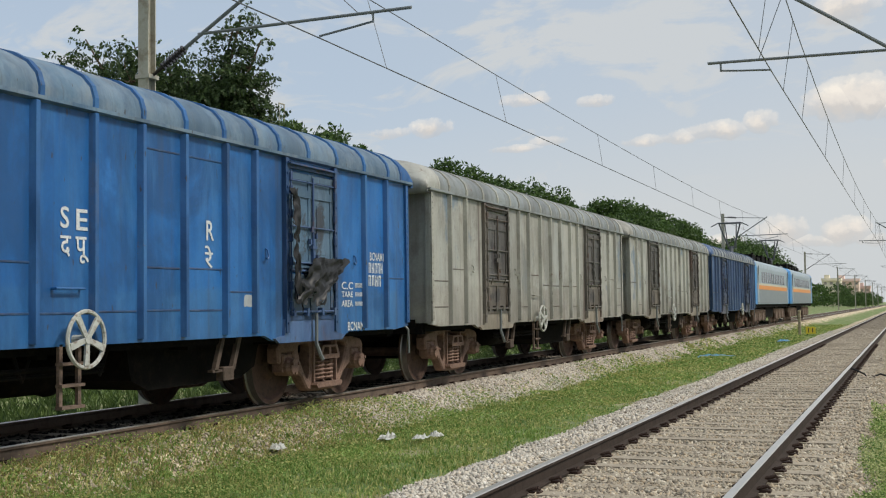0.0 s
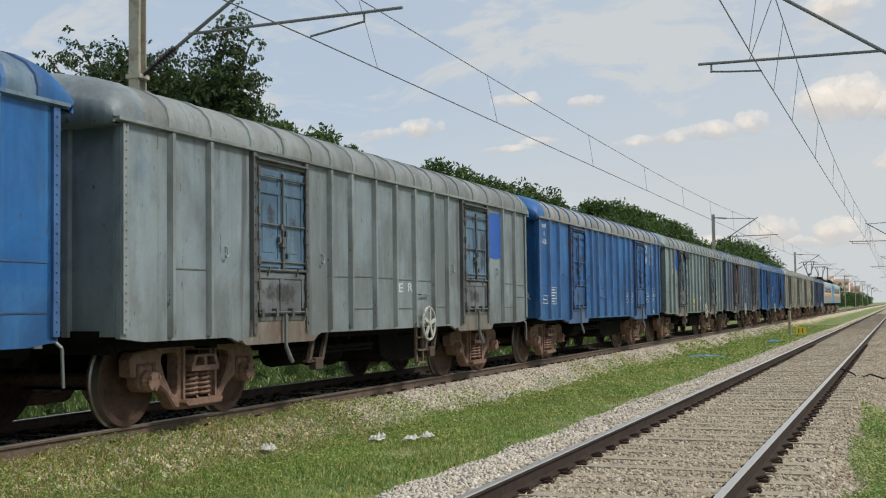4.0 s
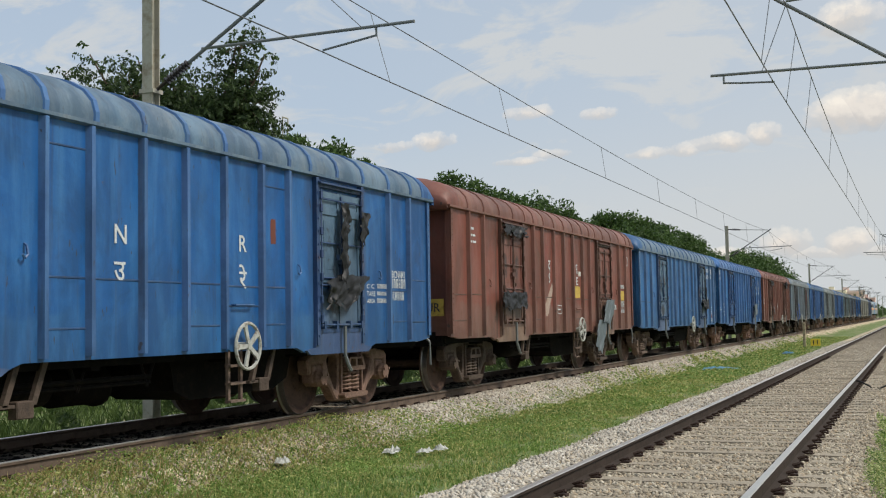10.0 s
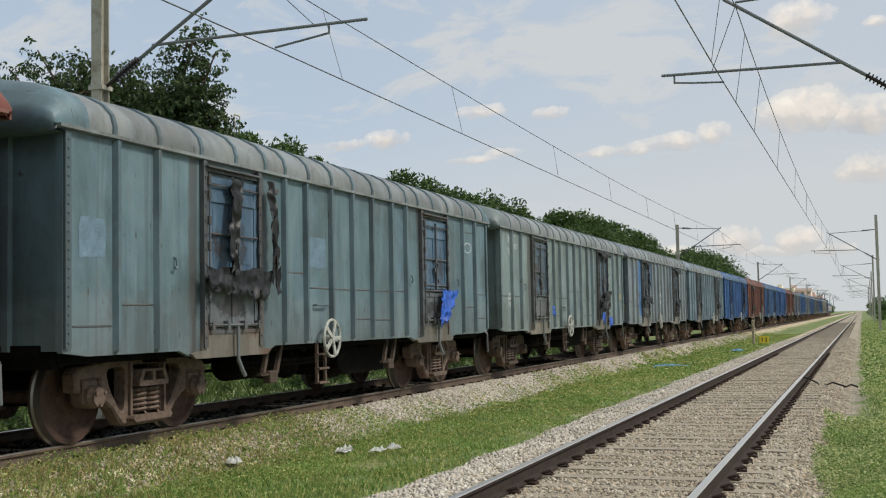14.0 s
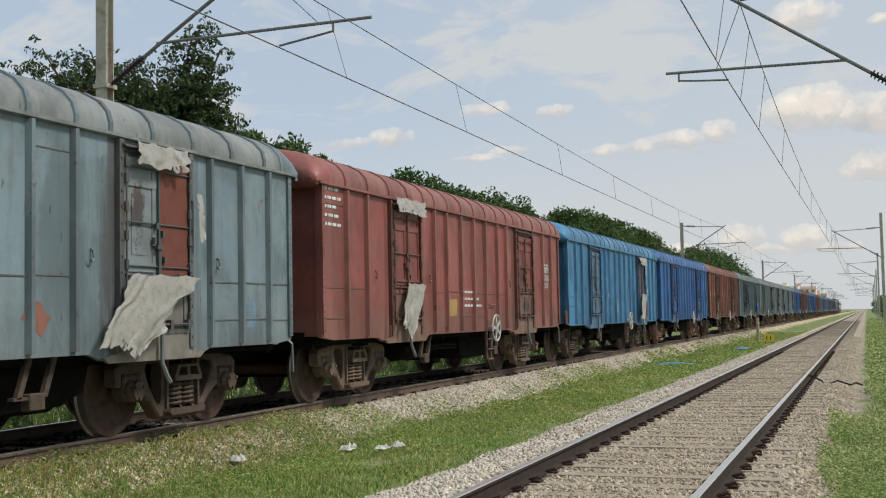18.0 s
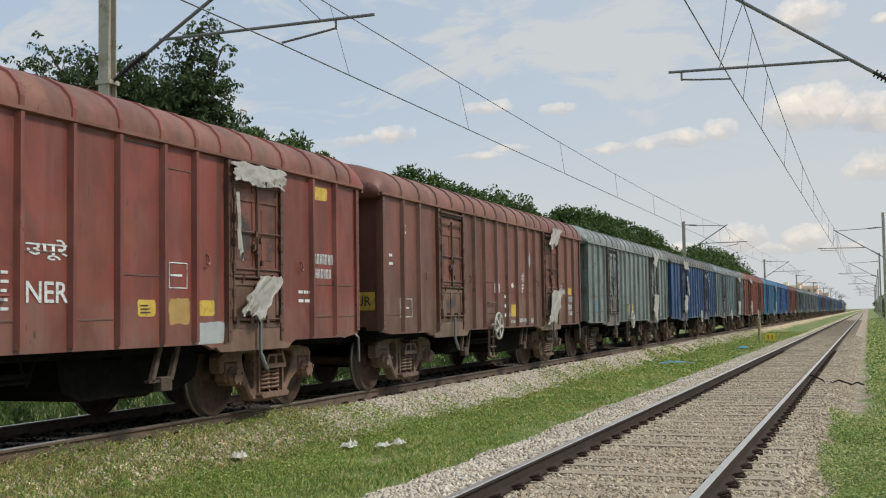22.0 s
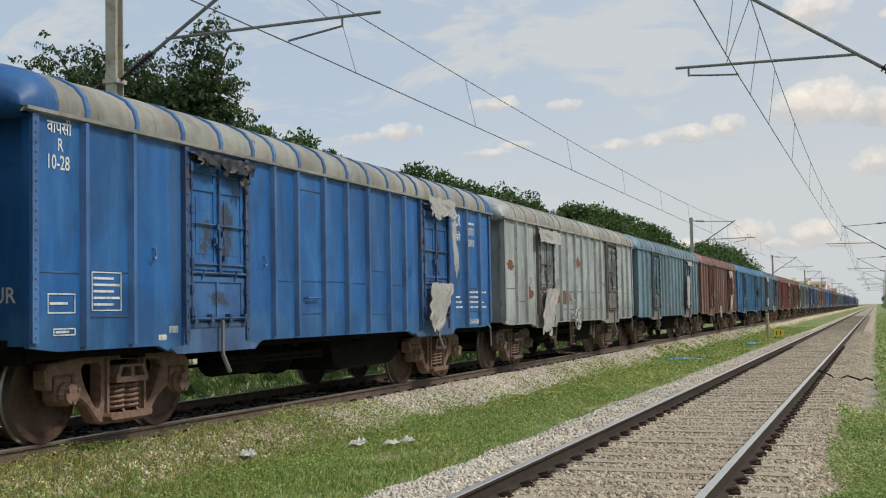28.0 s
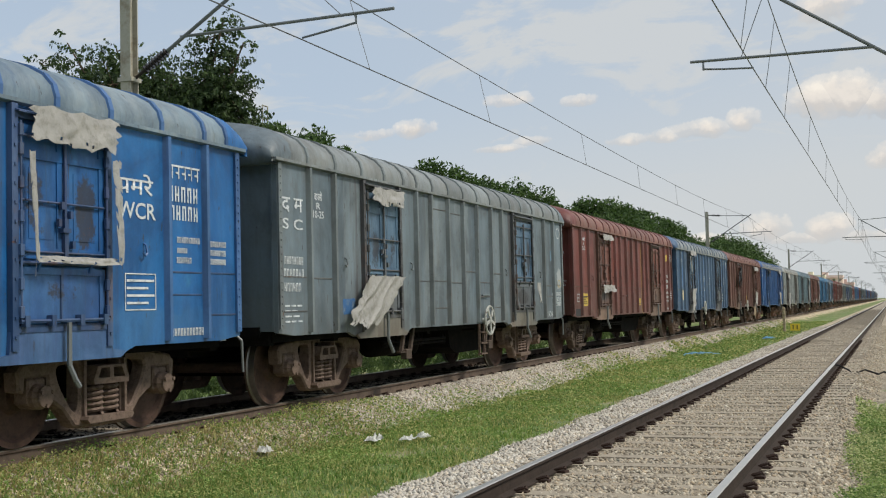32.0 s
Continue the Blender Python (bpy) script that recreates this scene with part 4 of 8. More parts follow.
def handwheel_mesh():
    bm = bmesh.new()
    c = (1.74, 0.0, 1.0)
    ring_bar(bm, c, 0.26, 0.021, "x", 32, 6)
    for k in range(5):
        a = 2 * math.pi * k / 5 + 0.3
        d = Vector((0, math.cos(a), math.sin(a)))
        s = Vector((0, -math.sin(a), math.cos(a)))
        for w0, w1 in ((0.022, 0.034),):
            p = [Vector(c) + s * w0, Vector(c) + d * 0.245 + s * w1, Vector(c) + d * 0.245 - s * w1, Vector(c) - s * w0]
            lo = [bm.verts.new(q) for q in p]
            hi = [bm.verts.new(q + Vector((0.022, 0, 0))) for q in p]
            bm.faces.new(lo[::-1])
            bm.faces.new(hi)
            for i in range(4):
                bm.faces.new((lo[i], lo[(i + 1) % 4], hi[(i + 1) % 4], hi[i]))
    rod(bm, (1.5, 0.0, 1.0), (1.77, 0.0, 1.0), 0.045, 10)
    return mesh_of("hand_wheel", bm, M_SPOKES)


def step_mesh():
    bm = bmesh.new()
    for y in (-0.13, 0.13):
        box(bm, 1.565, 1.60, y - 0.022 - 0.05, y + 0.022 - 0.05, 0.36, 0.96)
    for z in (0.38, 0.58, 0.78):
        box(bm, 1.56, 1.64, -0.21, 0.11, z - 0.014, z + 0.014)
    return mesh_of("footstep", bm, M_BOGIE)


def coupler_mesh():
    bm = bmesh.new()
    box(bm, -0.09, 0.09, 6.6, 7.1, 0.98, 1.16)
    box(bm, -0.16, 0.13, 7.05, 7.30, 0.93, 1.21, 0.03)
    box(bm, -1.3, 1.3, 6.62, 6.72, 0.93, 1.06)
    return mesh_of("coupler", bm, M_DARK)


def coupler_rod_mesh():
    bm = bmesh.new()
    pts = [(0.3, 6.85, 1.0), (1.5, 6.85, 0.98), (1.55, 6.88, 0.92), (1.55, 6.9, 0.55)]
    for p, q in zip(pts, pts[1:]):
        rod(bm, p, q, 0.018, 6)
    box(bm, 1.3, 1.36, 6.72, 6.84, 0.92, 1.25)
    return mesh_of("uncoupling_rod", bm, M_TUBE)


def rounded(points, cut=0.05):
    """A closed outline with its corners cut off twice."""
    for share in (0.5, 0.5):
        out = []
        k = len(points)
        for i in range(k):
            p, a, b = Vector(points[i]), Vector(points[i - 1]), Vector(points[(i + 1) % k])
            for q in (a, b):
                d = q - p
                out.append(tuple(p + d * min(cut / max(d.length, 1e-6), 0.3)))
        points, cut = out, cut * share * 0.6
    return points


def side_frame_mesh():
    """Cast bogie side frame: arched top chord, slanting struts down to a narrow spring basin, jaws over the axle boxes."""
    half = [(0.0, 0.90), (0.62, 0.885), (0.92, 0.85), (1.2, 0.81), (1.27, 0.74), (1.255, 0.56), (1.165, 0.54), (1.155, 0.68), (0.845, 0.68), (0.84, 0.46), (0.75, 0.42), (0.62, 0.34), (0.46, 0.165), (0.36, 0.135), (0.0, 0.13)]
    outer = half + [(-y, z) for y, z in reversed(half[1:-1])]
    window = rounded([(0.375, 0.80), (0.73, 0.77), (0.67, 0.58), (0.47, 0.30), (0.385, 0.31)])
    holes = [window, [(-y, z) for y, z in reversed(window)], [(-0.285, 0.80), (0.285, 0.80), (0.30, 0.215), (-0.30, 0.215)]]
    bm = bmesh.new()
    holed_plate(bm, outer, holes, 1.02, 0.16)
    rim = [e for e in bm.edges if all(v.co.x > 1.1 for v in e.verts) and e.is_manifold and abs(e.calc_face_angle(0.0)) > 1.0]
    bmesh.ops.bevel(bm, geom=rim, offset=0.022, segments=1, affect="EDGES")
    for s in (-1, 1):
        prism(bm, [(s * 0.305, 0.83), (s * 0.345, 0.83), (s * 0.35, 0.20), (s * 0.31, 0.20)][::s], "x", 1.15, 1.215)
    return mesh_of("side_frame", bm, M_BOGIE)


def coil_mesh():
    """One coil spring, wound as a helix."""
    bm = bmesh.new()
    rows, turns, per = [], 5.5, 14
    total = int(turns * per)
    for i in range(total + 1):
        a = 2 * math.pi * i / per
        rr, zc = 0.092, 0.255 + 0.30 * i / total
        rows.append([bm.verts.new(((rr + 0.022 * math.cos(p)) * math.cos(a) + 1.14, (rr + 0.022 * math.cos(p)) * math.sin(a), zc + 0.022 * math.sin(p))) for p in (0, 1.257, 2.513, 3.77, 5.027)])
    for r0, r1 in zip(rows, rows[1:]):
        for k in range(5):
            bm.faces.new((r0[k], r0[(k + 1) % 5], r1[(k + 1) % 5], r1[k]))
    return mesh_of("coil_spring", bm, M_BOGIE)


def spring_seat_mesh():
    bm = bmesh.new()
    prism(bm, [(-0.38, 0.22), (-0.34, 0.18), (0.34, 0.18), (0.38, 0.22), (0.36, 0.25), (-0.36, 0.25)], "x", 1.0, 1.28)
    return mesh_of("spring_seat", bm, M_BOGIE)


def bolster_end_mesh():
    bm = bmesh.new()
    holed_plate(bm, [(-0.22, 0.75), (0.22, 0.75), (0.29, 0.62), (0.28, 0.565), (-0.28, 0.565), (-0.29, 0.62)], [[(-0.17, 0.725), (-0.03, 0.725), (-0.03, 0.625), (-0.22, 0.625)], [(0.17, 0.725), (0.03, 0.725), (0.03, 0.625), (0.22, 0.625)]], 0.95, 0.34)
    return mesh_of("bolster_end", bm, M_BOGIE)


def axle_box_mesh():
    bm = bmesh.new()
    box(bm, 1.0, 1.18, -0.125, 0.125, 0.42, 0.675, 0.02)
    lathe(bm, [(1.02, 0.125), (1.22, 0.125), (1.26, 0.105), (1.29, 0.105), (1.30, 0.06)], (0, 0, 0.5), "x", 14)
    for a in range(3):
        t = 2.09 * a + 0.5
        rod(bm, (1.28, 0.085 * math.cos(t), 0.5 + 0.085 * math.sin(t)), (1.315, 0.085 * math.cos(t), 0.5 + 0.085 * math.sin(t)), 0.022, 6)
    return mesh_of("axle_box", bm, M_BOGIE)


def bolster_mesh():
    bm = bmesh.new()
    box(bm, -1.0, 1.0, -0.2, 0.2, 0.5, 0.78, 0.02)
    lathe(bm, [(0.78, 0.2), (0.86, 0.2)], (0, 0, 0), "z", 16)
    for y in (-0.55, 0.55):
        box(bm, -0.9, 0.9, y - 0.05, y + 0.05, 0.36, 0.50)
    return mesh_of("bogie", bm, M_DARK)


def wheelset_mesh():
    bm = bmesh.new()
    rod(bm, (-1.1, 0, 0), (1.1, 0, 0), 0.075, 12)
    for s in (-1, 1):
        prof = [(0.795, 0.09), (0.795, 0.16), (0.835, 0.42), (0.80, 0.46), (0.80, 0.53), (0.832, 0.53), (0.845, 0.503), (0.93, 0.495), (0.93, 0.44), (0.885, 0.40), (0.875, 0.18), (0.93, 0.14), (0.93, 0.09)]
        lathe(bm, [(s * a, r) for a, r in prof], (0, 0, 0), "x", 36)
    bm.faces.ensure_lookup_table()
    for f in bm.faces:
        c = f.calc_center_median()
        r = math.hypot(c.y, c.z)
        f.material_index = 1 if r > 0.485 and abs(c.x) > 0.83 else 0
    me = mesh_of("wheelset", bm, [M_WHEEL, M_TREAD])
    return me


class Kit:
    """Meshes shared by all wagons."""
    roof, roof_rib, hood = roof_mesh(), roof_rib_mesh(), hood_mesh()
    wall, wall_far, rib, seam, seam_wide = side_wall_mesh(), far_wall_mesh(), rib_mesh(), seam_mesh(0.62), seam_mesh(0.74)
    gutter, corner_post = gutter_mesh(), corner_post_mesh()
    end = end_wall_mesh()
    frame, leaf, flap, latch, hinge, apron, lever = door_frame_mesh(), leaf_mesh(), flap_mesh(), latch_mesh(), hinge_mesh(), apron_mesh(), lever_mesh()
    hook, grab = hook_mesh(), grab_mesh()
    hanger = hanger_mesh()
    underframe, rigging, cylinder, reservoir, belly = underframe_mesh(), rigging_mesh(), cylinder_mesh(), reservoir_mesh(), belly_mesh()
    handwheel, step, coupler, coupler_rod = handwheel_mesh(), step_mesh(), coupler_mesh(), coupler_rod_mesh()
    side_frame, coil, seat, bolster_end, box, bolster, wheelset = side_frame_mesh(), coil_mesh(), spring_seat_mesh(), bolster_end_mesh(), axle_box_mesh(), bolster_mesh(), wheelset_mesh()


WHEELSETS = []


def add_bogie(wagon, y, metal):
    b = part("bogie", Kit.bolster, None, wagon, "rust-brown cast steel freight bogie")
    pieces = []
    b.location = (0, y, 0)
    for turn in (0.0, math.pi):
        for mesh in (Kit.side_frame, Kit.seat, Kit.bolster_end):
            p = part(mesh.name.split(".")[0], mesh, None, b)
            p.rotation_euler = (0, 0, turn)
            pieces.append(p)
        for yy in (-0.125, 0.125):
            s = part("coil_spring", Kit.coil, None, b)
            s.location, s.rotation_euler = (0, yy, 0), (0, 0, turn)
            pieces.append(s)
        for yy in (-1.0, 1.0):
            a = part("axle_box", Kit.box, None, b)
            a.location, a.rotation_euler = (0, yy, 0), (0, 0, turn)
            pieces.append(a)
    for p in pieces:
        dress(p, metal)
    for yy in (-1.0, 1.0):
        w = part("wheelset", Kit.wheelset, None, b, "rusty steel wheels on an axle")
        w.matrix_parent_inverse = Matrix.Translation((0, yy, WHEEL_R))
        WHEELSETS.append(w)


def dress(ob, mat):
    """Gives one object its own coat without splitting the shared mesh."""
    ob.material_slots[0].link = "OBJECT"
    ob.material_slots[0].material = mat


HAND_WHEELS = {k: -1.0 for k in (2, 3, 4, 5, 10, 17, 18, 19, 24, 26, 27, 31, 33, 35, 36)}
HAND_WHEELS.update({k: 1.05 for k in (1, 6, 8, 9, 11, 13, 14, 15, 16, 20, 21, 22, 23, 25, 29, 38)})


BOGIE_METAL = {k: M_BOGIE_RUST for k in (1, 2, 3, 4, 6, 7, 8, 12, 15, 21, 28, 34)}
BOGIE_METAL.update({k: M_BOGIE_DARK for k in (10, 14, 18, 20, 22, 24, 26, 32, 37)})
SHORT_RIBS = [-6.0, -5.22] + RIBS[2:-2] + [5.28, 6.02]   # the newer kind of wagon
CLOSE_RIBS = [-6.12, -5.42, -4.7] + RIBS[2:-2] + [4.7, 5.42, 6.12]   # an older, riveted kind


def build_wagon(coat, rib_coat, frame_coat, roof_coat, door_coat, flap_coat, sill_coat, label, seams, wheel_y, metal, newer=0):
    w = thing("goods_wagon", label, "goods wagon", "wagons of the goods train")
    roof = part("roof", Kit.roof, None, w)
    dress(roof, roof_coat)
    for y in ROOF_RIBS:
        r = part("roof_rib", Kit.roof_rib, None, roof)
        r.location = (0, y, 0)
        dress(r, roof_coat if label.startswith("dark blue with") else rib_coat)
    wall = part("side_wall", Kit.wall, None, w)
    dress(wall, coat)
    ribs = SHORT_RIBS if newer == 1 else CLOSE_RIBS if newer == 2 else RIBS
    for y in ribs:
        r = part("side_rib", Kit.rib, None, wall)
        r.location = (0, y, 0)
        dress(r, rib_coat)
    for mesh, y in ((Kit.gutter, 0), (Kit.corner_post, -6.71), (Kit.corner_post, 6.71)):
        g = part(mesh.name.split(".")[0], mesh, None, wall)
        g.location = (0, y, 0)
        dress(g, roof_coat if mesh is Kit.gutter else rib_coat)
    cuts = sorted([-6.68] + ribs + [6.68])
    pick = random.Random(len(label) + int(100 * seams))
    for y0, y1 in zip(cuts, cuts[1:]):
        if 0.5 < y1 - y0 < 1.0:
            rows = [1.70] if pick.random() < 0.85 else []
            rows += [1.25] if pick.random() < 0.6 else []
            rows += [2.92] if pick.random() < 0.15 else []
            for z in rows:
                s = part("panel_seam", Kit.seam if y1 - y0 < 0.78 else Kit.seam_wide, None, wall)
                s.location = (0, (y0 + y1) / 2, z + pick.uniform(-0.015, 0.015) + (0.2 if pick.random() < 0.12 else 0.0))
                dress(s, frame_coat)
    far = part("side_wall", Kit.wall_far, None, w)
    far.rotation_euler = (0, 0, math.pi)
    dress(far, coat)
    for turn in (0.0, math.pi):
        for mesh in (Kit.end, Kit.hood):
            e = part(mesh.name.split(".")[0], mesh, None, w)
            e.rotation_euler = (0, 0, turn)
            dress(e, roof_coat if mesh is Kit.hood and "rusty roof" in label else coat)
        part("coupler", Kit.coupler, None, w).rotation_euler = (0, 0, turn)
    for y in (-3.58, 3.58):
        d = part("door", Kit.frame, None, w)
        d.location = (0, y, 0)
        dress(d, frame_coat)
        for mesh, yy in ((Kit.leaf, -0.305), (Kit.leaf, 0.305), (Kit.flap, 0), (Kit.latch, 0), (Kit.hinge, -0.60), (Kit.hinge, 0.60), (Kit.apron, 0)):
            p = part(mesh.name.split(".")[0], mesh, None, d)
            p.location = (0, yy, 0)
            dress(p, sill_coat if mesh is Kit.apron else flap_coat if mesh is Kit.flap else frame_coat if mesh in (Kit.latch, Kit.hinge) else door_coat)
        part("lock_lever", Kit.lever, None, d, "hanging steel lock lever")
    for mesh, y in ((Kit.hook, -4.85), (Kit.hook, -2.45), (Kit.hook, 2.45), (Kit.hook, 4.85), (Kit.grab, -1.12 if wheel_y is None or wheel_y < 0 else 1.12)):
        h = part(mesh.name.split(".")[0], mesh, None, wall)
        h.location = (0, y, 0)
        dress(h, rib_coat)
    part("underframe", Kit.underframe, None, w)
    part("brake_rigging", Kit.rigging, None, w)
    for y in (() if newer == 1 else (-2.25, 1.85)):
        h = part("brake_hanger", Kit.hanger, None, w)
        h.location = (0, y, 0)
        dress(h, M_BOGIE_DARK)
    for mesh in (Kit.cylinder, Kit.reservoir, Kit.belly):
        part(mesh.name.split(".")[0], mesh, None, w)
    if wheel_y is not None:
        hw = part("hand_wheel", Kit.handwheel, None, w, "white-painted hand brake wheel")
        hw.matrix_parent_inverse = Matrix.Translation((0, wheel_y, 1.0)) @ Matrix.Rotation(seams * 2.1, 4, "X") @ Matrix.Translation((0, 0, -1.0))
        part("footstep", Kit.step, None, w).location = (0, wheel_y, 0)
    part("uncoupling_rod", Kit.coupler_rod, None, w)
    for y in (-4.75, 4.75):
        add_bogie(w, y, metal)
    return w


BLUE, DEEP, SKYB, SLATE = srgb(2, 88, 156), srgb(20, 64, 114), srgb(44, 120, 164), srgb(62, 83, 112)
GREY, PALE, GREEN, STEEL = srgb(124, 135, 139), srgb(171, 171, 161), srgb(122, 139, 136), srgb(84, 114, 138)
BROWN, RED, ROSE, DUSK = srgb(122, 67, 53), srgb(128, 56, 48), srgb(126, 79, 71), srgb(76, 75, 77)
MIST, DUSKY, DOORB, SAGE, BRICKY, CLEAR, OXIDE, HARBOUR, AZURE, MOSS, TEAL, UMBER = srgb(88, 105, 116), srgb(108, 121, 133), srgb(62, 86, 104), srgb(107, 128, 138), srgb(142, 74, 68), srgb(36, 112, 184), srgb(108, 46, 41), srgb(68, 98, 128), srgb(40, 96, 150), srgb(116, 128, 125), srgb(88, 114, 120), srgb(108, 66, 56)
WORN, CHALKY = srgb(80, 80, 78), srgb(142, 146, 138)
# number from the engines: coat, second coat, how much of it, fading, rust, roof, door, words
WAGONS = {
    1: (DEEP, SLATE, 0.3, 0.3, 0.2, GREY, DEEP, "dark blue"),
    2: (PALE, STEEL, 0.35, 0.4, 0.2, GREY, WORN, "pale grey with blue patches"),
    3: (PALE, STEEL, 0.35, 0.4, 0.25, GREEN, WORN, "pale grey with worn blue patches"),
    4: (BLUE, CLEAR, 0.32, 0.3, 0.10, STEEL, STEEL, "bright blue, chalky"),
    5: (SLATE, DEEP, 0.3, 0.3, 0.3, GREY, DUSK, "slate blue, rusty"),
    6: (GREEN, STEEL, 0.3, 0.4, 0.25, GREEN, STEEL, "pale grey-green"),
    7: (BLUE, DEEP, 0.3, 0.3, 0.1, CHALKY, BLUE, "bright blue"),
    8: (GREY, STEEL, 0.3, 0.5, 0.1, GREY, STEEL, "lilac grey with blue patches"),
    9: (BLUE, SKYB, 0.3, 0.3, 0.1, STEEL, STEEL, "bright blue"),
    10: (DUSKY, SKYB, 0.2, 0.4, 0.2, GREY, DOORB, "pale grey with blue patches"),
    11: (BROWN, RED, 0.3, 0.3, 0.35, BROWN, BROWN, "rust brown"),
    12: (BLUE, SKYB, 0.3, 0.3, 0.1, BLUE, BLUE, "bright blue"),
    13: (AZURE, BLUE, 0.3, 0.25, 0.1, STEEL, STEEL, "steel blue"),
    14: (BROWN, RED, 0.3, 0.15, 0.25, BROWN, BROWN, "red-brown"),
    15: (BLUE, DEEP, 0.3, 0.35, 0.15, STEEL, STEEL, "bright blue"),
    16: (srgb(110, 133, 146), GREY, 0.45, 0.5, 0.1, GREY, DOORB, "pale blue-grey"),
    17: (GREY, BLUE, 0.24, 0.4, 0.2, GREY, DOORB, "grey with blue patches"),
    18: (GREEN, STEEL, 0.3, 0.35, 0.15, GREEN, DOORB, "pale grey-green"),
    19: (TEAL, STEEL, 0.25, 0.4, 0.15, GREEN, STEEL, "blue-grey"),
    20: (BROWN, RED, 0.4, 0.2, 0.25, BROWN, BROWN, "red-brown with a yellow band"),
    21: (BLUE, DEEP, 0.3, 0.3, 0.1, BLUE, BLUE, "bright blue"),
    22: (SKYB, STEEL, 0.35, 0.4, 0.2, SKYB, STEEL, "light blue"),
    23: (BRICKY, RED, 0.2, 0.35, 0.15, BRICKY, RED, "faded red"),
    24: (SAGE, GREY, 0.3, 0.4, 0.3, GREEN, GREY, "pale blue-grey"),
    25: (DEEP, BLUE, 0.3, 0.3, 0.25, DUSK, SLATE, "dark blue with a rusty roof"),
    26: (MOSS, GREY, 0.3, 0.4, 0.25, GREEN, GREY, "pale grey-green"),
    27: (UMBER, RED, 0.25, 0.25, 0.25, BROWN, BROWN, "brown"),
    28: (RED, BROWN, 0.4, 0.25, 0.25, BROWN, BROWN, "red-brown"),
    29: (STEEL, SLATE, 0.3, 0.35, 0.1, STEEL, STEEL, "steel blue"),
    30: (SKYB, BLUE, 0.45, 0.35, 0.1, SKYB, STEEL, "light blue"),
    31: (ROSE, srgb(142, 124, 114), 0.22, 0.5, 0.25, ROSE, BROWN, "faded pinkish brown"),
    32: (srgb(104, 130, 140), SKYB, 0.3, 0.4, 0.2, srgb(92, 122, 138), STEEL, "worn teal blue"),
    33: (srgb(166, 171, 171), GREY, 0.3, 0.4, 0.35, PALE, GREY, "dirty white"),
    34: (BLUE, DEEP, 0.3, 0.2, 0.1, CHALKY, BLUE, "bright blue"),
    35: (UMBER, BROWN, 0.2, 0.15, 0.2, BROWN, BROWN, "dark brown"),
    36: (HARBOUR, BLUE, 0.18, 0.35, 0.2, GREY, STEEL, "grey-blue with blue patches"),
    37: (OXIDE, BROWN, 0.35, 0.2, 0.2, BROWN, BROWN, "dark red"),
    38: (MIST, PALE, 0.12, 0.3, 0.15, GREY, STEEL, "grey"),
    39: (BLUE, SKYB, 0.3, 0.25, 0.1, srgb(118, 138, 150), BLUE, "bright blue"),
    40: (BROWN, RED, 0.3, 0.25, 0.25, BROWN, BROWN, "brown"),
}
TRAIN = {}


def wagon_centre(k):
    """Where wagon k stands along the track at the start."""
    return FIRST_END - (k - 3) * PITCH + HALF + SHIFT.get(k, 0.0)


for k, (c, c2, amount, fade, rust, roof, door, words) in WAGONS.items():
    bright, red = c in (BLUE, SKYB, DEEP, AZURE), c in (BROWN, RED, ROSE, BRICKY, OXIDE, UMBER)
    coat = paint("wagon_coat", c, c2, amount, fade, rust, k, False, 0.3 if bright else 0.6)
    dark_ribs = k in (4, 6, 26, 18, 19, 24, 25, 38)
    rib_coat = paint("wagon_rib_coat", blend(c, c2, 0.3, 0.8) if dark_ribs else blend(c, PALE, 0.02 if red else 0.12), blend(c, DIRT, 0.5), 0.25, 0.3, rust + 0.1, k + 0.7, False, 0.6, True)
    frame_coat = paint("door_frame_coat", blend(c, srgb(62, 56, 51) if not red else srgb(80, 58, 50), 0.4 if bright else 0.72, 0.9), srgb(88, 62, 48), 0.4, 0.2, rust + 0.15, k + 0.9, False, 0.8, True)
    if roof in (GREY, GREEN, PALE):
        roof = blend(roof, srgb(124, 116, 106), 0.25)
    roof_coat = paint("wagon_roof_coat", roof, srgb(128, 104, 92) if red else shade(GREY, 0.9), 0.3, 0.35, rust + 0.1, k + 0.5, True, 0.6)
    door_coat = paint("wagon_door_coat", shade(door, 0.98), blend(door, srgb(66, 64, 64), 0.7), 0.35, 0.35, rust + 0.15, k + 0.3, False, 0.8, True, 2.25)
    flap_coat = paint("door_flap_coat", blend(door, srgb(98, 88, 76), 0.2 if bright else 0.6), blend(c, srgb(92, 74, 60), 0.3 if bright else 0.6), 0.4, 0.3, rust + 0.2, k + 0.4, False, 0.8, True, 1.45)
    sill_coat = paint("door_sill_coat", blend(c, srgb(152, 138, 116), 0.22 if bright else 0.5), RUST, 0.35, 0.3, rust + 0.25, k + 0.6, False, 0.6, True)
    TRAIN[k] = build_wagon(coat, rib_coat, frame_coat, roof_coat, door_coat, flap_coat, sill_coat, words + " covered steel goods wagon", k * 0.37, HAND_WHEELS.get(k), BOGIE_METAL.get(k, M_BOGIE), 1 if k in (7, 12, 13, 30, 34, 37, 39) else 2 if k in (24, 26) else 0)
    TRAIN[k].location = (TRAIN_X, wagon_centre(k), TRAIN_Z)

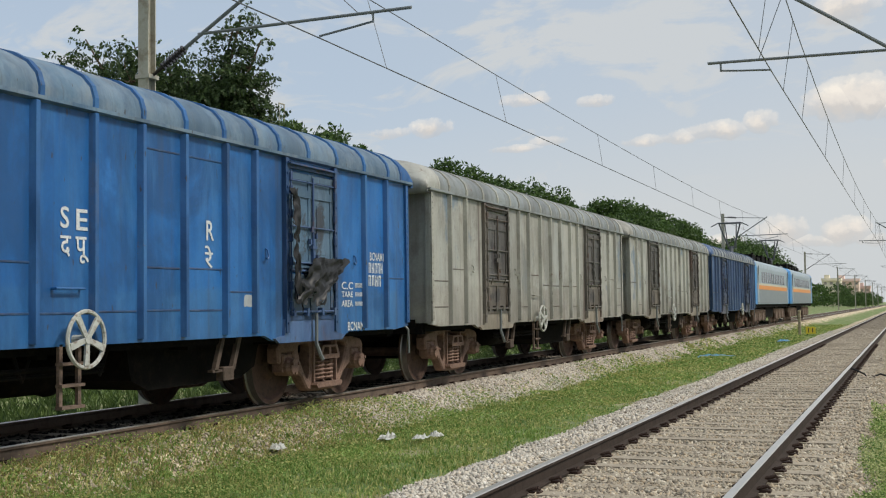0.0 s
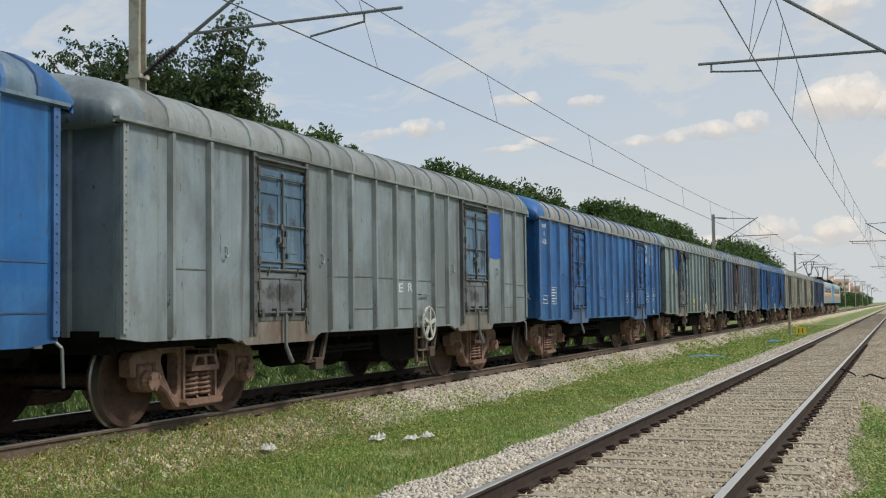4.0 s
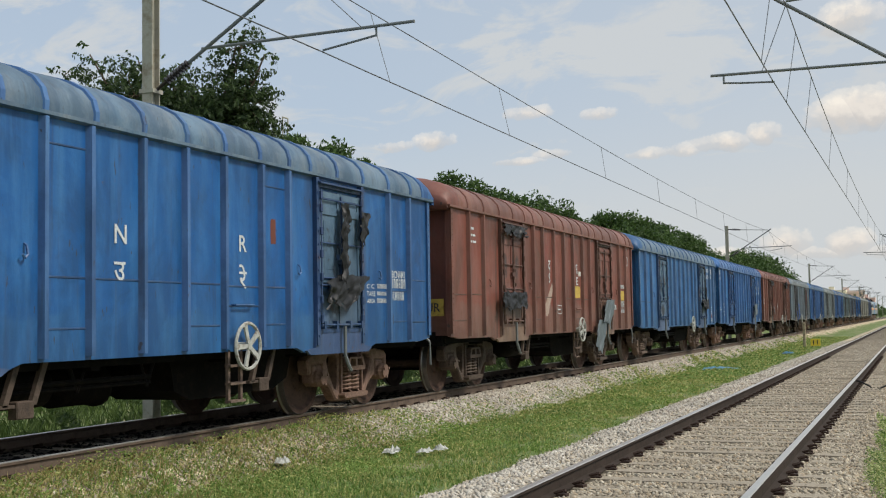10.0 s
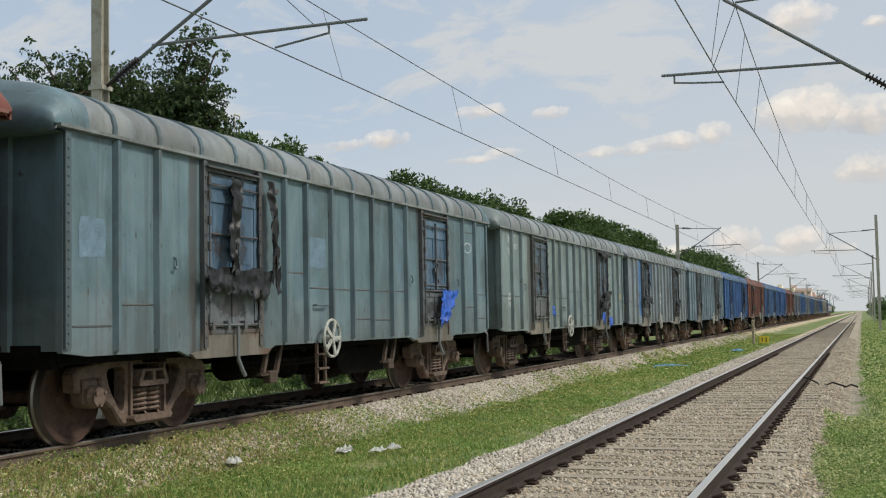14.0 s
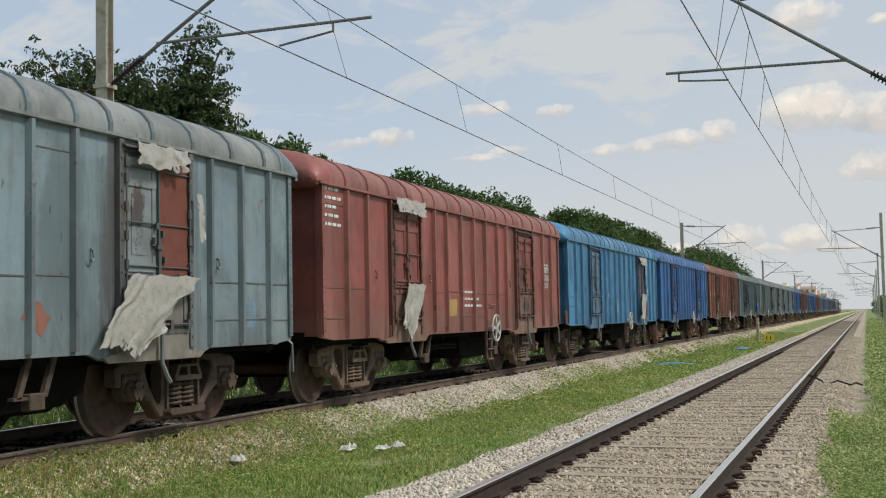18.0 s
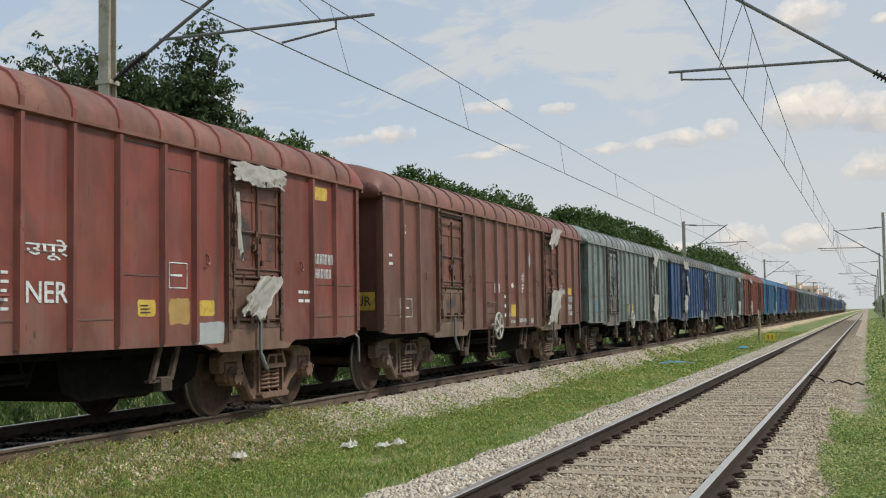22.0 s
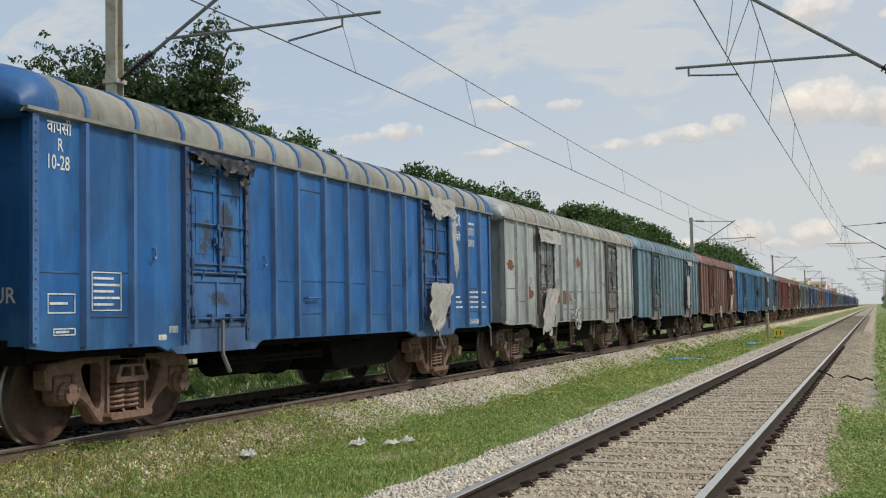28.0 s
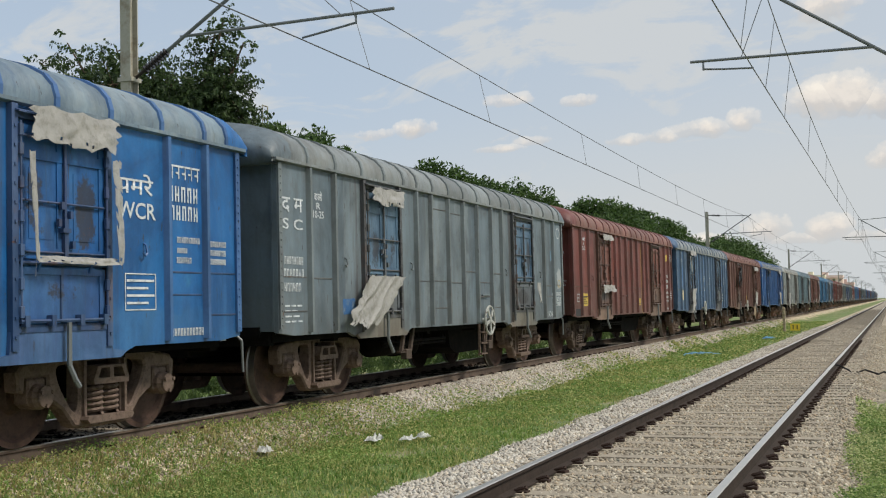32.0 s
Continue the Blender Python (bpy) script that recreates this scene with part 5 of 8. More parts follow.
# ================= writing, patches and torn sheets on the wagons =================
TARPS = {"DARK": M_TARP_DARK, "WHITE": M_TARP_WHITE, "BLUE": M_TARP_BLUE, "GREY": M_TARP_GREY, "TANT": simple("tan_cloth_strap", srgb(140, 124, 100), 0.8)}
TARP_WORDS = {"DARK": "torn dark tarpaulin caught on a door", "WHITE": "torn white plastic sheet caught on a door", "BLUE": "scrap of blue plastic sheet", "GREY": "torn grey tarpaulin caught on a door",
              "TANT": "frayed tan cloth strap"}
PATCHES = {"WHITE": M_WHITE, "YELLOW": M_YELLOW, "PALE": simple("pale_patch", srgb(160, 166, 168), 0.7, 0, 5, 0.2), "SLATE": simple("slate_patch", srgb(74, 86, 110), 0.6), "REDP": simple("red_oxide_patch", srgb(108, 62, 52), 0.75, 0, 5, 0.25),
           "BLUEP": simple("bright_blue_patch", srgb(34, 86, 170), 0.5, 0, 4, 0.12), "BLUEQ": simple("worn_blue_patch", srgb(62, 104, 152), 0.6, 0, 3, 0.25, srgb(120, 136, 146)), "DARKP": simple("black_patch", srgb(56, 56, 58), 0.7),
           "TAN": simple("tan_patch", srgb(164, 136, 84), 0.75, 0, 5, 0.2), "STEELP": simple("steel_blue_patch", srgb(104, 128, 144), 0.7), "ROSEP": simple("red_lead_patch", srgb(134, 92, 78), 0.75, 0, 5, 0.2), "CREAM": simple("cream_patch", srgb(206, 190, 150), 0.7, 0, 5, 0.1),
           "SMEAR": simple("chalky_smear", srgb(166, 146, 134), 0.8, 0, 4, 0.2), "RUSTP": simple("rust_spot", srgb(110, 76, 56), 0.85, 0, 6, 0.3)}


def blot(bm, x, y0, z0, y1, z1, ragged):
    """A patch with an uneven outline."""
    n_pts = 22
    vs = []
    cy, cz, hy, hz = (y0 + y1) / 2, (z0 + z1) / 2, (y1 - y0) / 2, (z1 - z0) / 2
    for i in range(n_pts):
        a = 2 * math.pi * i / n_pts
        c, s = math.cos(a), math.sin(a)
        k = 1 / max(abs(c), abs(s)) if ragged < 0.15 else 1.0
        k *= 1 + ragged * (noise.noise((cy * 3 + c * 2.3, cz * 5 + s * 2.3, ragged * 7)))
        vs.append(bm.verts.new((x, cy + hy * c * k, cz + hz * s * k)))
    bm.faces.new(vs)


def sheet(y0, z0, y1, z1, seed, crumple=1.0):
    """Thin torn sheet caught along its top edge: gathered folds, a ragged and slanting lower edge."""
    w, h = max(y1 - y0, 0.07), max(z1 - z0, 0.07)
    rip = random.Random(seed)
    nx, nz = max(5, int(w / 0.034)), max(5, int(h / 0.034))
    tall = h > 0.3 * w
    sweep_by, foot, slant = (rip.uniform(0.2, 0.45), rip.uniform(0.3, 0.46), rip.uniform(-0.25, 0.05)) if tall and w > 0.3 else (0.04, 0.92, rip.uniform(-0.1, 0.1))
    bm = bmesh.new()
    grid = []
    for j in range(nz + 1):
        row = []
        v = j / nz
        for i in range(nx + 1):
            u = i / nx
            left = sweep_by * v ** 1.2 * w
            wide = foot + (1 - foot) * v ** 0.9 - sweep_by * v ** 1.2
            edge = noise.noise((seed * 1.7, v * 6.0, 1.0 + round(u))) * 0.10 * w
            pull = ((noise.noise((seed * 2.3, u * 3.0, 7.0)) + 0.4 * noise.noise((seed * 2.3, u * 11.0, 3.0))) * 0.22 + slant * (u - 0.5)) * h * (1 - v)
            droop = 0.10 * h * math.sin(u * 9 + seed) * v * (0.3 if tall else 1.0)
            yy = y0 + left + w * wide * u + edge * abs(2 * u - 1)
            zz = z0 + h * v + pull - abs(droop)
            fan = u * (4.0 + 4.0 * w) + 4.0 * noise.noise((seed, v * 1.5, u * 1.6))
            depth = (0.016 * math.sin(fan) + 0.009 * math.sin(2.3 * fan + seed)) * (0.4 + 0.6 * abs(1 - v)) + 0.022 * noise.noise((yy * 2.6 + seed, zz * 2.2, seed)) + (0.006 if crumple == 1.0 else 0.02 * crumple) * noise.noise((yy * 13.0, zz * 9.0, seed))
            if crumple > 1.0:
                zz += 0.03 * crumple * noise.noise((yy * 6.0, seed, zz * 3.0)) * (0.3 + 0.7 * (1 - v))
                yy += 0.02 * crumple * noise.noise((seed, zz * 9.0, yy * 2.0))
            row.append((1.735 + depth + 0.05 * (1 - v), yy, zz))
        grid.append(row)
    keep = {}
    for j in range(nz):
        for i in range(nx):
            cut = noise.noise((i * 0.9 + seed, j * 0.5, seed * 0.7))
            rim = j < 2 or i == 0 or i == nx - 1
            keep[i, j] = not (cut > (0.34 if rim else 0.95) - (0.12 if crumple > 1.0 else 0.0))
    for off in (0.0, -0.005):
        vs = [[bm.verts.new((x + off, y, z)) for x, y, z in row] for row in grid]
        for (i, j), ok in keep.items():
            if ok:
                bm.faces.new((vs[j][i], vs[j][i + 1], vs[j + 1][i + 1], vs[j + 1][i]))
    bmesh.ops.delete(bm, geom=[v for v in bm.verts if not v.link_faces], context="VERTS")
    return bm


COUNT = [0]
# how far the markings of a wagon's rear and front halves sit behind their plan
SET_BACK = {4: (0.3, 0.0), 5: (0.3, 0.3), 6: (0.4, 0.4), 7: (0.65, 0.6), 8: (0.5, 0.5), 19: (0.2, 0.2), 22: (0.9, 0.9), 23: (0.9, 0.9), 24: (0.92, 0.92), 25: (-0.34, 0.0), 26: (-0.87, -0.3), 27: (-0.26, -0.86), 28: (0.0, -0.27),
            29: (0.2, 0.16), 30: (0.7, 0.3), 31: (0.7, 0.7), 32: (0.5, 0.5), 33: (0.2, 0.0), 34: (0.22, 0.0), 35: (0.23, 0.06), 36: (0.13, 0.1)}


def mark(k, kind, y0, z0, y1, z1, what=None, tint=None):
    """One marking on the camera's side of wagon k: from (y0, z0) to (y1, z1) on its wall, measured from the wagon's middle and the rails."""
    w = TRAIN[k]
    back = SET_BACK.get(k, (0.0, 0.0))[0 if y0 + y1 < -3.5 else 1]
    if kind != "door":
        y0, y1 = y0 - back, min(y1 - back, 6.73)
    COUNT[0] += 1
    x = 1.6035 + 0.0004 * (COUNT[0] % 5)
    if kind == "text":
        ob = part("lettering", letters(what), None, w, "white stencilled letters" + (" " + what if what.isascii() else " in Devanagari script"))
        ob.location, ob.scale = (x + 0.003, y0, z0), (1, y1 - y0, z1 - z0)
        return
    bm = bmesh.new()
    mat, name, label, wy, wz = M_LETTER, "lettering", "", y1 - y0, z1 - z0
    if kind == "tarp":
        part("torn_sheet", sheet(y0, z0, y1, z1, COUNT[0], 2.6 if what == "DARK" else 1.6 if what == "BLUE" else 1.0), TARPS[what], w, TARP_WORDS[what], True)
        bm.free()
        return
    if kind == "dev":
        box(bm, x, x + 0.003, y0, y1, z1 - wz * 0.14, z1)
        for i in range(what):
            a = y0 + wy * (i + 0.62) / what
            box(bm, x, x + 0.003, a, a + wy * 0.14 / what, z0, z1 - wz * 0.14)
            box(bm, x, x + 0.003, a - wy * 0.42 / what, a, z0 + wz * 0.35, z0 + wz * 0.5)
    elif kind == "bars":
        parts_n = max(1, int(round(wy / max(wz * 0.62, 0.01))))
        for i in range(parts_n):
            a = y0 + wy * i / parts_n
            pitch = wy / parts_n
            for b in (0.0, 0.46):
                box(bm, x, x + 0.003, a + b * pitch, a + (b + 0.2) * pitch, z0 + wz * 0.06, z1)
            box(bm, x, x + 0.0026, a + 0.2 * pitch, a + 0.46 * pitch, *((z1 - wz * 0.16, z1) if (i * 7 + parts_n) % 3 else (z0 + wz * 0.42, z0 + wz * 0.56)))
    elif kind == "lines":
        for i in range(what):
            a = z0 + wz * i / what
            last = y1 - wy * 0.25 * ((i * 7) % 3) / 2
            words_n = max(1, int((last - y0) / 0.16))
            for q in range(words_n):
                box(bm, x, x + 0.003, y0 + (last - y0) * q / words_n, y0 + (last - y0) * (q + 0.78) / words_n, a, a + wz * 0.34 / what)
        if tint:
            mat, x = PATCHES[tint], x
            for v in bm.verts:
                v.co.x += 0.003
    elif kind == "box":
        t = 0.012
        for a, b, c, d in ((y0, y1, z0, z0 + t), (y0, y1, z1 - t, z1), (y0, y0 + t, z0 + t, z1 - t), (y1 - t, y1, z0 + t, z1 - t)):
            box(bm, x, x + 0.003, a, b, c, d)
        for i in range(1, what):
            a = z0 + wz * i / what
            box(bm, x, x + 0.003, y0 + 0.03, y1 - 0.03 - wy * 0.2 * (i % 2), a - 0.012, a + 0.012)
    elif kind == "ring":
        name = "emblem"
        cy, cz, n_pts = (y0 + y1) / 2, (z0 + z1) / 2, 20
        r0 = [bm.verts.new((x + 0.002, cy + wy / 2 * math.cos(6.2832 * i / n_pts), cz + wz / 2 * math.sin(6.2832 * i / n_pts))) for i in range(n_pts)]
        r1 = [bm.verts.new((x + 0.002, cy + wy * 0.42 * math.cos(6.2832 * i / n_pts), cz + wz * 0.42 * math.sin(6.2832 * i / n_pts))) for i in range(n_pts)]
        for i in range(n_pts):
            bm.faces.new((r0[i], r0[(i + 1) % n_pts], r1[(i + 1) % n_pts], r1[i]))
        mat = M_YELLOW if what == "YELLOW" else M_LETTER
    elif kind == "patch":
        name, mat = "paint_patch", PATCHES[what]
        x -= 0.002
        blot(bm, x, y0, z0, y1, z1, 0.06 if what in ("YELLOW", "WHITE", "CREAM", "DARKP") else 0.13)
    elif kind == "slash":
        name, mat = "paint_patch", PATCHES[what]
        if what == "REDP":
            for a, b, c, d in ((0.0, 0.8, 1.0, 0.92), (0.15, 0.0, 0.3, 0.85), (0.55, 0.45, 0.72, 0.85), (0.3, 0.35, 0.6, 0.47)):
                blot(bm, x - 0.002, y0 + wy * a, z0 + wz * b, y0 + wy * c, z0 + wz * d, 0.5)
        elif what == "SMEAR":
            for i in range(9):
                f = i / 8
                reach = 0.13 + 0.10 * (1 - f)
                cy, cz = y0 + wy * (0.22 + 0.68 * f), z0 + wz * (0.18 + 0.74 * f)
                blot(bm, x - 0.002 + 0.00005 * i, cy - reach * wy, cz - reach * wz, cy + reach * wy, cz + reach * wz, 0.25)
        else:
            blot(bm, x - 0.002, y0, z0, y1, z1, 0.75)
    elif kind == "streak":
        name, mat = "paint_streak", PATCHES[what]
        for i in range(6):
            a = y0 + wy * (i + 0.3 * math.sin(i * 9.1)) / 6
            t = 0.25 + 0.75 * abs(math.sin(i * 5.3))
            prism(bm, [(a, z1 - wz * t), (a + wy * 0.07, z1), (a + wy * 0.1, z1 - wz * 0.3 * t)], "x", x - 0.003, x)
    elif kind == "door":
        name, mat = "repainted_panel", PATCHES[what]
        box(bm, 1.62, 1.649, y0, y1, z0, z1)
    part(name, bm, mat, w, label)


def end_plate(k, text, plate):
    """Letters on the end wall that faces the camera, on a yellow plate or painted white."""
    w = TRAIN[k]
    if plate:
        bm = bmesh.new()
        box(bm, 1.08, 1.46, -6.726, -6.70, 1.33, 1.62)
        part("marker_plate", bm, M_YELLOW, w, "yellow painted marker plate")
    ob = part("lettering", letters(text), None, w)
    dress(ob, PATCHES["DARKP"] if plate else M_LETTER)
    ob.rotation_euler = (0, 0, -math.pi / 2)
    ob.location, ob.scale = (1.14, -6.73 if plate else -6.705, 1.40), (1, 0.26, 0.15)


def end_words(k, rows):
    """White stencilled words on the end wall that faces the camera: text, x, z, width, height."""
    for text, x, z, wide, high in rows:
        ob = part("lettering", letters(text), None, TRAIN[k], "white stencilled letters " + text)
        ob.rotation_euler = (0, 0, -math.pi / 2)
        ob.location, ob.scale = (x, -6.706, z), (1, wide, high)


END_ROWS = (("AIR BRAKE", 1.12, 2.5, 0.28, 0.055), ("WHEN EMPTY", 1.02, 1.80, 0.42, 0.055), ("RETURN TO", 1.05, 1.71, 0.36, 0.055))
for k in (36, 37, 10, 17):
    end_words(k, END_ROWS)
for k in (4, 9, 14, 15, 17, 27):
    end_plate(k, "UR", True)
end_plate(36, "UR", True)
for k in (7, 34):
    end_plate(k, "UR", False)

mark(4, "text", -1.2, 2.03, -1.08, 2.23, "S")
mark(4, "text", -0.98, 2.02, -0.82, 2.22, "E")
mark(4, "text", -1.2, 1.71, -0.8, 1.96, "द पू")
mark(4, "text", 1.19, 2.03, 1.34, 2.25, "R")
mark(4, "text", 1.16, 1.72, 1.32, 1.97, "रे")
mark(4, "text", 5.4, 1.94, 5.87, 2.06, "BCNAM1")
mark(4, "bars", 5.36, 1.75, 5.86, 1.91)
mark(4, "bars", 5.35, 1.56, 5.8, 1.73)
mark(4, "text", 4.49, 1.52, 4.84, 1.62, "C.C")
mark(4, "text", 4.49, 1.41, 4.84, 1.49, "TARE")
mark(4, "text", 4.49, 1.28, 4.83, 1.37, "AREA")
mark(4, "bars", 4.91, 1.54, 5.28, 1.61)
mark(4, "bars", 4.91, 1.42, 5.27, 1.48)
mark(4, "bars", 4.91, 1.29, 5.27, 1.35)
mark(4, "patch", 1.98, 1.29, 2.17, 1.43, "PALE")
mark(4, "text", 4.67, 0.95, 5.17, 1.07, "BCNAM")
mark(4, "tarp", 2.95, 1.33, 4.46, 1.93, "DARK")
mark(4, "tarp", 2.89, 1.31, 3.09, 2.8, "DARK")
mark(4, "tarp", -4.97, 1.74, -4.1, 2.96, "DARK")
mark(5, "text", -0.88, 1.9, -0.67, 2.09, "उ")
mark(5, "text", -0.88, 1.63, -0.67, 1.86, "N")
mark(5, "patch", 0.4, 1.84, 0.97, 2.29, "WHITE")
mark(5, "patch", 0.54, 2.01, 0.97, 2.22, "SLATE")
mark(5, "text", 1.45, 1.6, 1.64, 1.81, "R")
mark(5, "text", 1.41, 1.86, 1.6, 2.1, "रे")
mark(5, "patch", 5.71, 1.9, 6.06, 2.04, "YELLOW")
mark(5, "lines", 5.63, 2.12, 6.16, 2.27, 2)
mark(5, "bars", 5.66, 1.65, 6.18, 1.81)
mark(5, "bars", 5.66, 1.48, 6.09, 1.61)
mark(5, "bars", 4.78, 1.47, 5.4, 1.6)
mark(5, "ring", 6.35, 2.56, 6.72, 2.76)
mark(5, "door", -3.565, 1.76, -2.985, 2.98, "REDP")
mark(5, "patch", -2.37, 2.12, -2.11, 2.42, "BLUEP")
mark(5, "tarp", -3.42, 2.99, -2.58, 3.13, "DARK")
mark(6, "text", 0.54, 1.4, 1.03, 1.58, "C R")
mark(6, "patch", -1.0, 1.17, -0.25, 1.44, "YELLOW")
mark(6, "lines", -0.92, 1.22, -0.34, 1.39, 3, "DARKP")
mark(6, "patch", -4.32, 2.46, -3.8, 3.09, "BLUEP")
mark(6, "tarp", -3.94, 2.45, -3.55, 3.03, "GREY")
mark(6, "tarp", -3.29, 2.88, -2.4, 3.1, "DARK")
mark(6, "text", -4.97, 2.59, -4.88, 2.71, "सी")
mark(6, "text", -4.97, 2.32, -4.83, 2.46, "28")
mark(7, "text", -5.84, 2.96, -5.51, 3.08, "वापसी")
mark(7, "text", -5.69, 2.8, -5.6, 2.9, "R")
mark(7, "text", -5.83, 2.62, -5.5, 2.73, "10-28")
mark(7, "box", -5.82, 1.31, -5.43, 1.49, 2)
mark(7, "box", -5.2, 1.3, -4.73, 1.68, 6)
mark(7, "text", 4.9, 2.85, 5.5, 3.07, "ECR")
mark(7, "text", 4.88, 2.43, 5.43, 2.75, "पूमरे")
mark(7, "bars", 5.78, 2.91, 6.31, 3.04)
mark(7, "bars", 5.77, 2.69, 6.3, 2.87)
mark(7, "bars", 5.76, 2.47, 6.29, 2.65)
mark(7, "text", 5.95, 1.65, 6.36, 1.77, "C.C.")
mark(7, "bars", 5.94, 1.5, 6.35, 1.6)
mark(7, "bars", 5.93, 1.36, 6.35, 1.46)
mark(7, "bars", 6.54, 1.66, 6.72, 1.78)
mark(7, "bars", 6.54, 1.5, 6.72, 1.61)
mark(7, "box", 2.27, 1.33, 2.63, 1.6, 3)
mark(7, "box", 2.86, 1.33, 3.27, 1.6, 3)
mark(7, "bars", 5.86, 0.99, 6.39, 1.1)
mark(7, "box", 5.15, 1.33, 5.54, 1.61, 3)
mark(8, "text", 0.66, 1.5, 0.82, 1.64, "E")
mark(8, "text", 1.02, 1.51, 1.2, 1.65, "R")
mark(8, "patch", 4.94, 2.18, 5.86, 3.07, "BLUEP")
mark(10, "text", -5.9, 2.66, -5.71, 2.74, "R")
mark(10, "text", -5.98, 2.51, -5.65, 2.63, "10.25")
mark(10, "box", -0.36, 2.4, 0.09, 2.8, 2)
mark(10, "text", -0.38, 1.4, 0.26, 1.62, "E")
mark(10, "patch", -4.08, 2.37, -3.41, 2.78, "BLUEP")
mark(10, "tarp", -4.4, 0.91, -4.04, 1.5, "BLUE")
mark(10, "tarp", -3.12, 1.13, -2.66, 1.95, "BLUE")
mark(10, "door", 2.98, 1.76, 3.565, 2.98, "REDP")
mark(10, "door", 3.595, 1.76, 4.18, 2.98, "REDP")
mark(10, "patch", -6.45, 1.17, -6.3, 1.38, "DARKP")
mark(10, "patch", -6.44, 1.39, -6.21, 1.61, "REDP")
mark(10, "bars", -1.0, 1.49, -0.9, 1.83)
mark(10, "patch", -0.15, 1.99, 0.02, 2.09, "WHITE")
mark(11, "bars", 5.49, 2.06, 5.81, 2.14)
mark(11, "bars", 5.41, 1.94, 5.94, 2.06)
mark(11, "bars", 5.41, 1.8, 5.91, 1.92)
mark(11, "patch", 5.71, 1.65, 5.99, 1.98, "DARKP")
mark(11, "bars", 5.51, 1.58, 5.94, 1.66)
mark(11, "bars", 5.53, 1.46, 5.94, 1.54)
mark(11, "ring", 6.16, 2.43, 6.53, 2.68)
mark(11, "tarp", 3.5, 3.02, 4.25, 3.23, "DARK")
mark(11, "bars", 5.55, 1.23, 5.79, 1.3)
mark(11, "patch", -5.12, 1.5, -4.68, 1.86, "TAN")
mark(11, "text", -5.82, 2.45, -5.45, 2.6, "01-25")
mark(11, "text", -0.65, 1.57, 0.43, 1.94, "WR")
mark(11, "patch", -2.17, 1.23, -1.67, 1.52, "DARKP")
mark(11, "tarp", -4.14, 2.87, -2.93, 3.1, "DARK")
mark(11, "tarp", -3.2, 1.34, -2.82, 1.74, "GREY")
mark(11, "lines", -6.59, 1.85, -6.13, 2.2, 2)
mark(11, "tarp", 2.96, 2.82, 4.13, 3.11, "DARK")
mark(12, "text", 4.44, 2.22, 5.1, 2.44, "WCR")
mark(12, "text", 4.43, 2.5, 5.08, 2.73, "पमरे")
mark(12, "text", 5.35, 2.75, 5.97, 2.91, "BCNAHSM1")
mark(12, "bars", 5.35, 2.48, 5.97, 2.67)
mark(12, "bars", 5.37, 2.27, 5.97, 2.44)
mark(12, "text", 5.56, 1.98, 5.83, 2.06, "C.C.")
mark(12, "text", 5.54, 1.88, 5.94, 1.95, "TARE")
mark(12, "text", 5.53, 1.76, 5.94, 1.83, "AREA")
mark(12, "bars", 6.14, 1.97, 6.49, 2.04)
mark(12, "bars", 6.14, 1.87, 6.49, 1.93)
mark(12, "bars", 6.14, 1.76, 6.54, 1.83)
mark(12, "box", 4.51, 1.32, 5.01, 1.7, 4)
mark(12, "text", 5.37, 1.01, 5.97, 1.13, "BCNAHSM1")
mark(12, "tarp", 3.02, 1.28, 4.35, 1.79, "GREY")
mark(12, "tarp", 2.81, 0.49, 3.43, 1.41, "GREY")
mark(12, "text", -6.59, 3.02, -6.26, 3.14, "वापसी")
mark(12, "text", -6.62, 2.9, -6.21, 3.01, "RETURN")
mark(12, "text", -6.61, 2.71, -6.22, 2.82, "10-28")
mark(12, "box", -5.92, 1.28, -5.46, 1.78, 6)
mark(12, "lines", -6.57, 1.49, -6.16, 1.65, 2)
mark(13, "text", 4.73, 2.64, 5.28, 2.8, "NWR")
mark(13, "text", 4.72, 2.89, 5.29, 3.07, "उपरे")
mark(13, "lines", 5.45, 2.99, 6.05, 3.1, 1)
mark(13, "bars", 5.44, 2.82, 5.95, 2.96)
mark(13, "bars", 5.49, 2.67, 5.86, 2.79)
mark(13, "ring", 6.22, 1.26, 6.53, 1.42, "YELLOW")
mark(13, "text", 5.39, 1.05, 5.89, 1.17, "BCNAHS")
mark(13, "tarp", 3.15, 2.85, 3.71, 3.05, "DARK")
mark(13, "tarp", 3.06, 1.53, 4.37, 1.89, "DARK")
mark(13, "tarp", 3.63, 1.86, 3.79, 3.03, "DARK")
mark(13, "lines", 5.4, 1.32, 5.91, 1.67, 4)
mark(13, "patch", 5.5, 1.18, 5.9, 1.33, "REDP")
mark(13, "lines", 4.84, 1.81, 5.23, 1.98, 3)
mark(14, "text", -1.1, 2.26, -0.94, 2.5, "द")
mark(14, "text", -1.08, 2.02, -0.97, 2.23, "S")
mark(14, "text", 1.07, 2.27, 1.26, 2.49, "पू")
mark(14, "text", 1.09, 2.02, 1.23, 2.2, "E")
mark(14, "patch", 1.31, 2.23, 1.54, 2.34, "WHITE")
mark(14, "patch", 0.89, 1.72, 1.43, 1.99, "YELLOW")
mark(14, "patch", 5.44, 1.71, 5.84, 1.96, "YELLOW")
mark(14, "bars", 5.29, 1.52, 5.85, 1.69)
mark(14, "bars", 5.29, 1.37, 5.84, 1.49)
mark(14, "text", 4.54, 1.61, 4.76, 1.7, "CC")
mark(14, "bars", 4.43, 1.46, 4.95, 1.59)
mark(14, "ring", 6.07, 2.64, 6.38, 2.89)
mark(14, "slash", -1.38, 1.34, -0.76, 1.98, "SMEAR")
mark(14, "bars", 5.37, 2.02, 5.85, 2.12)
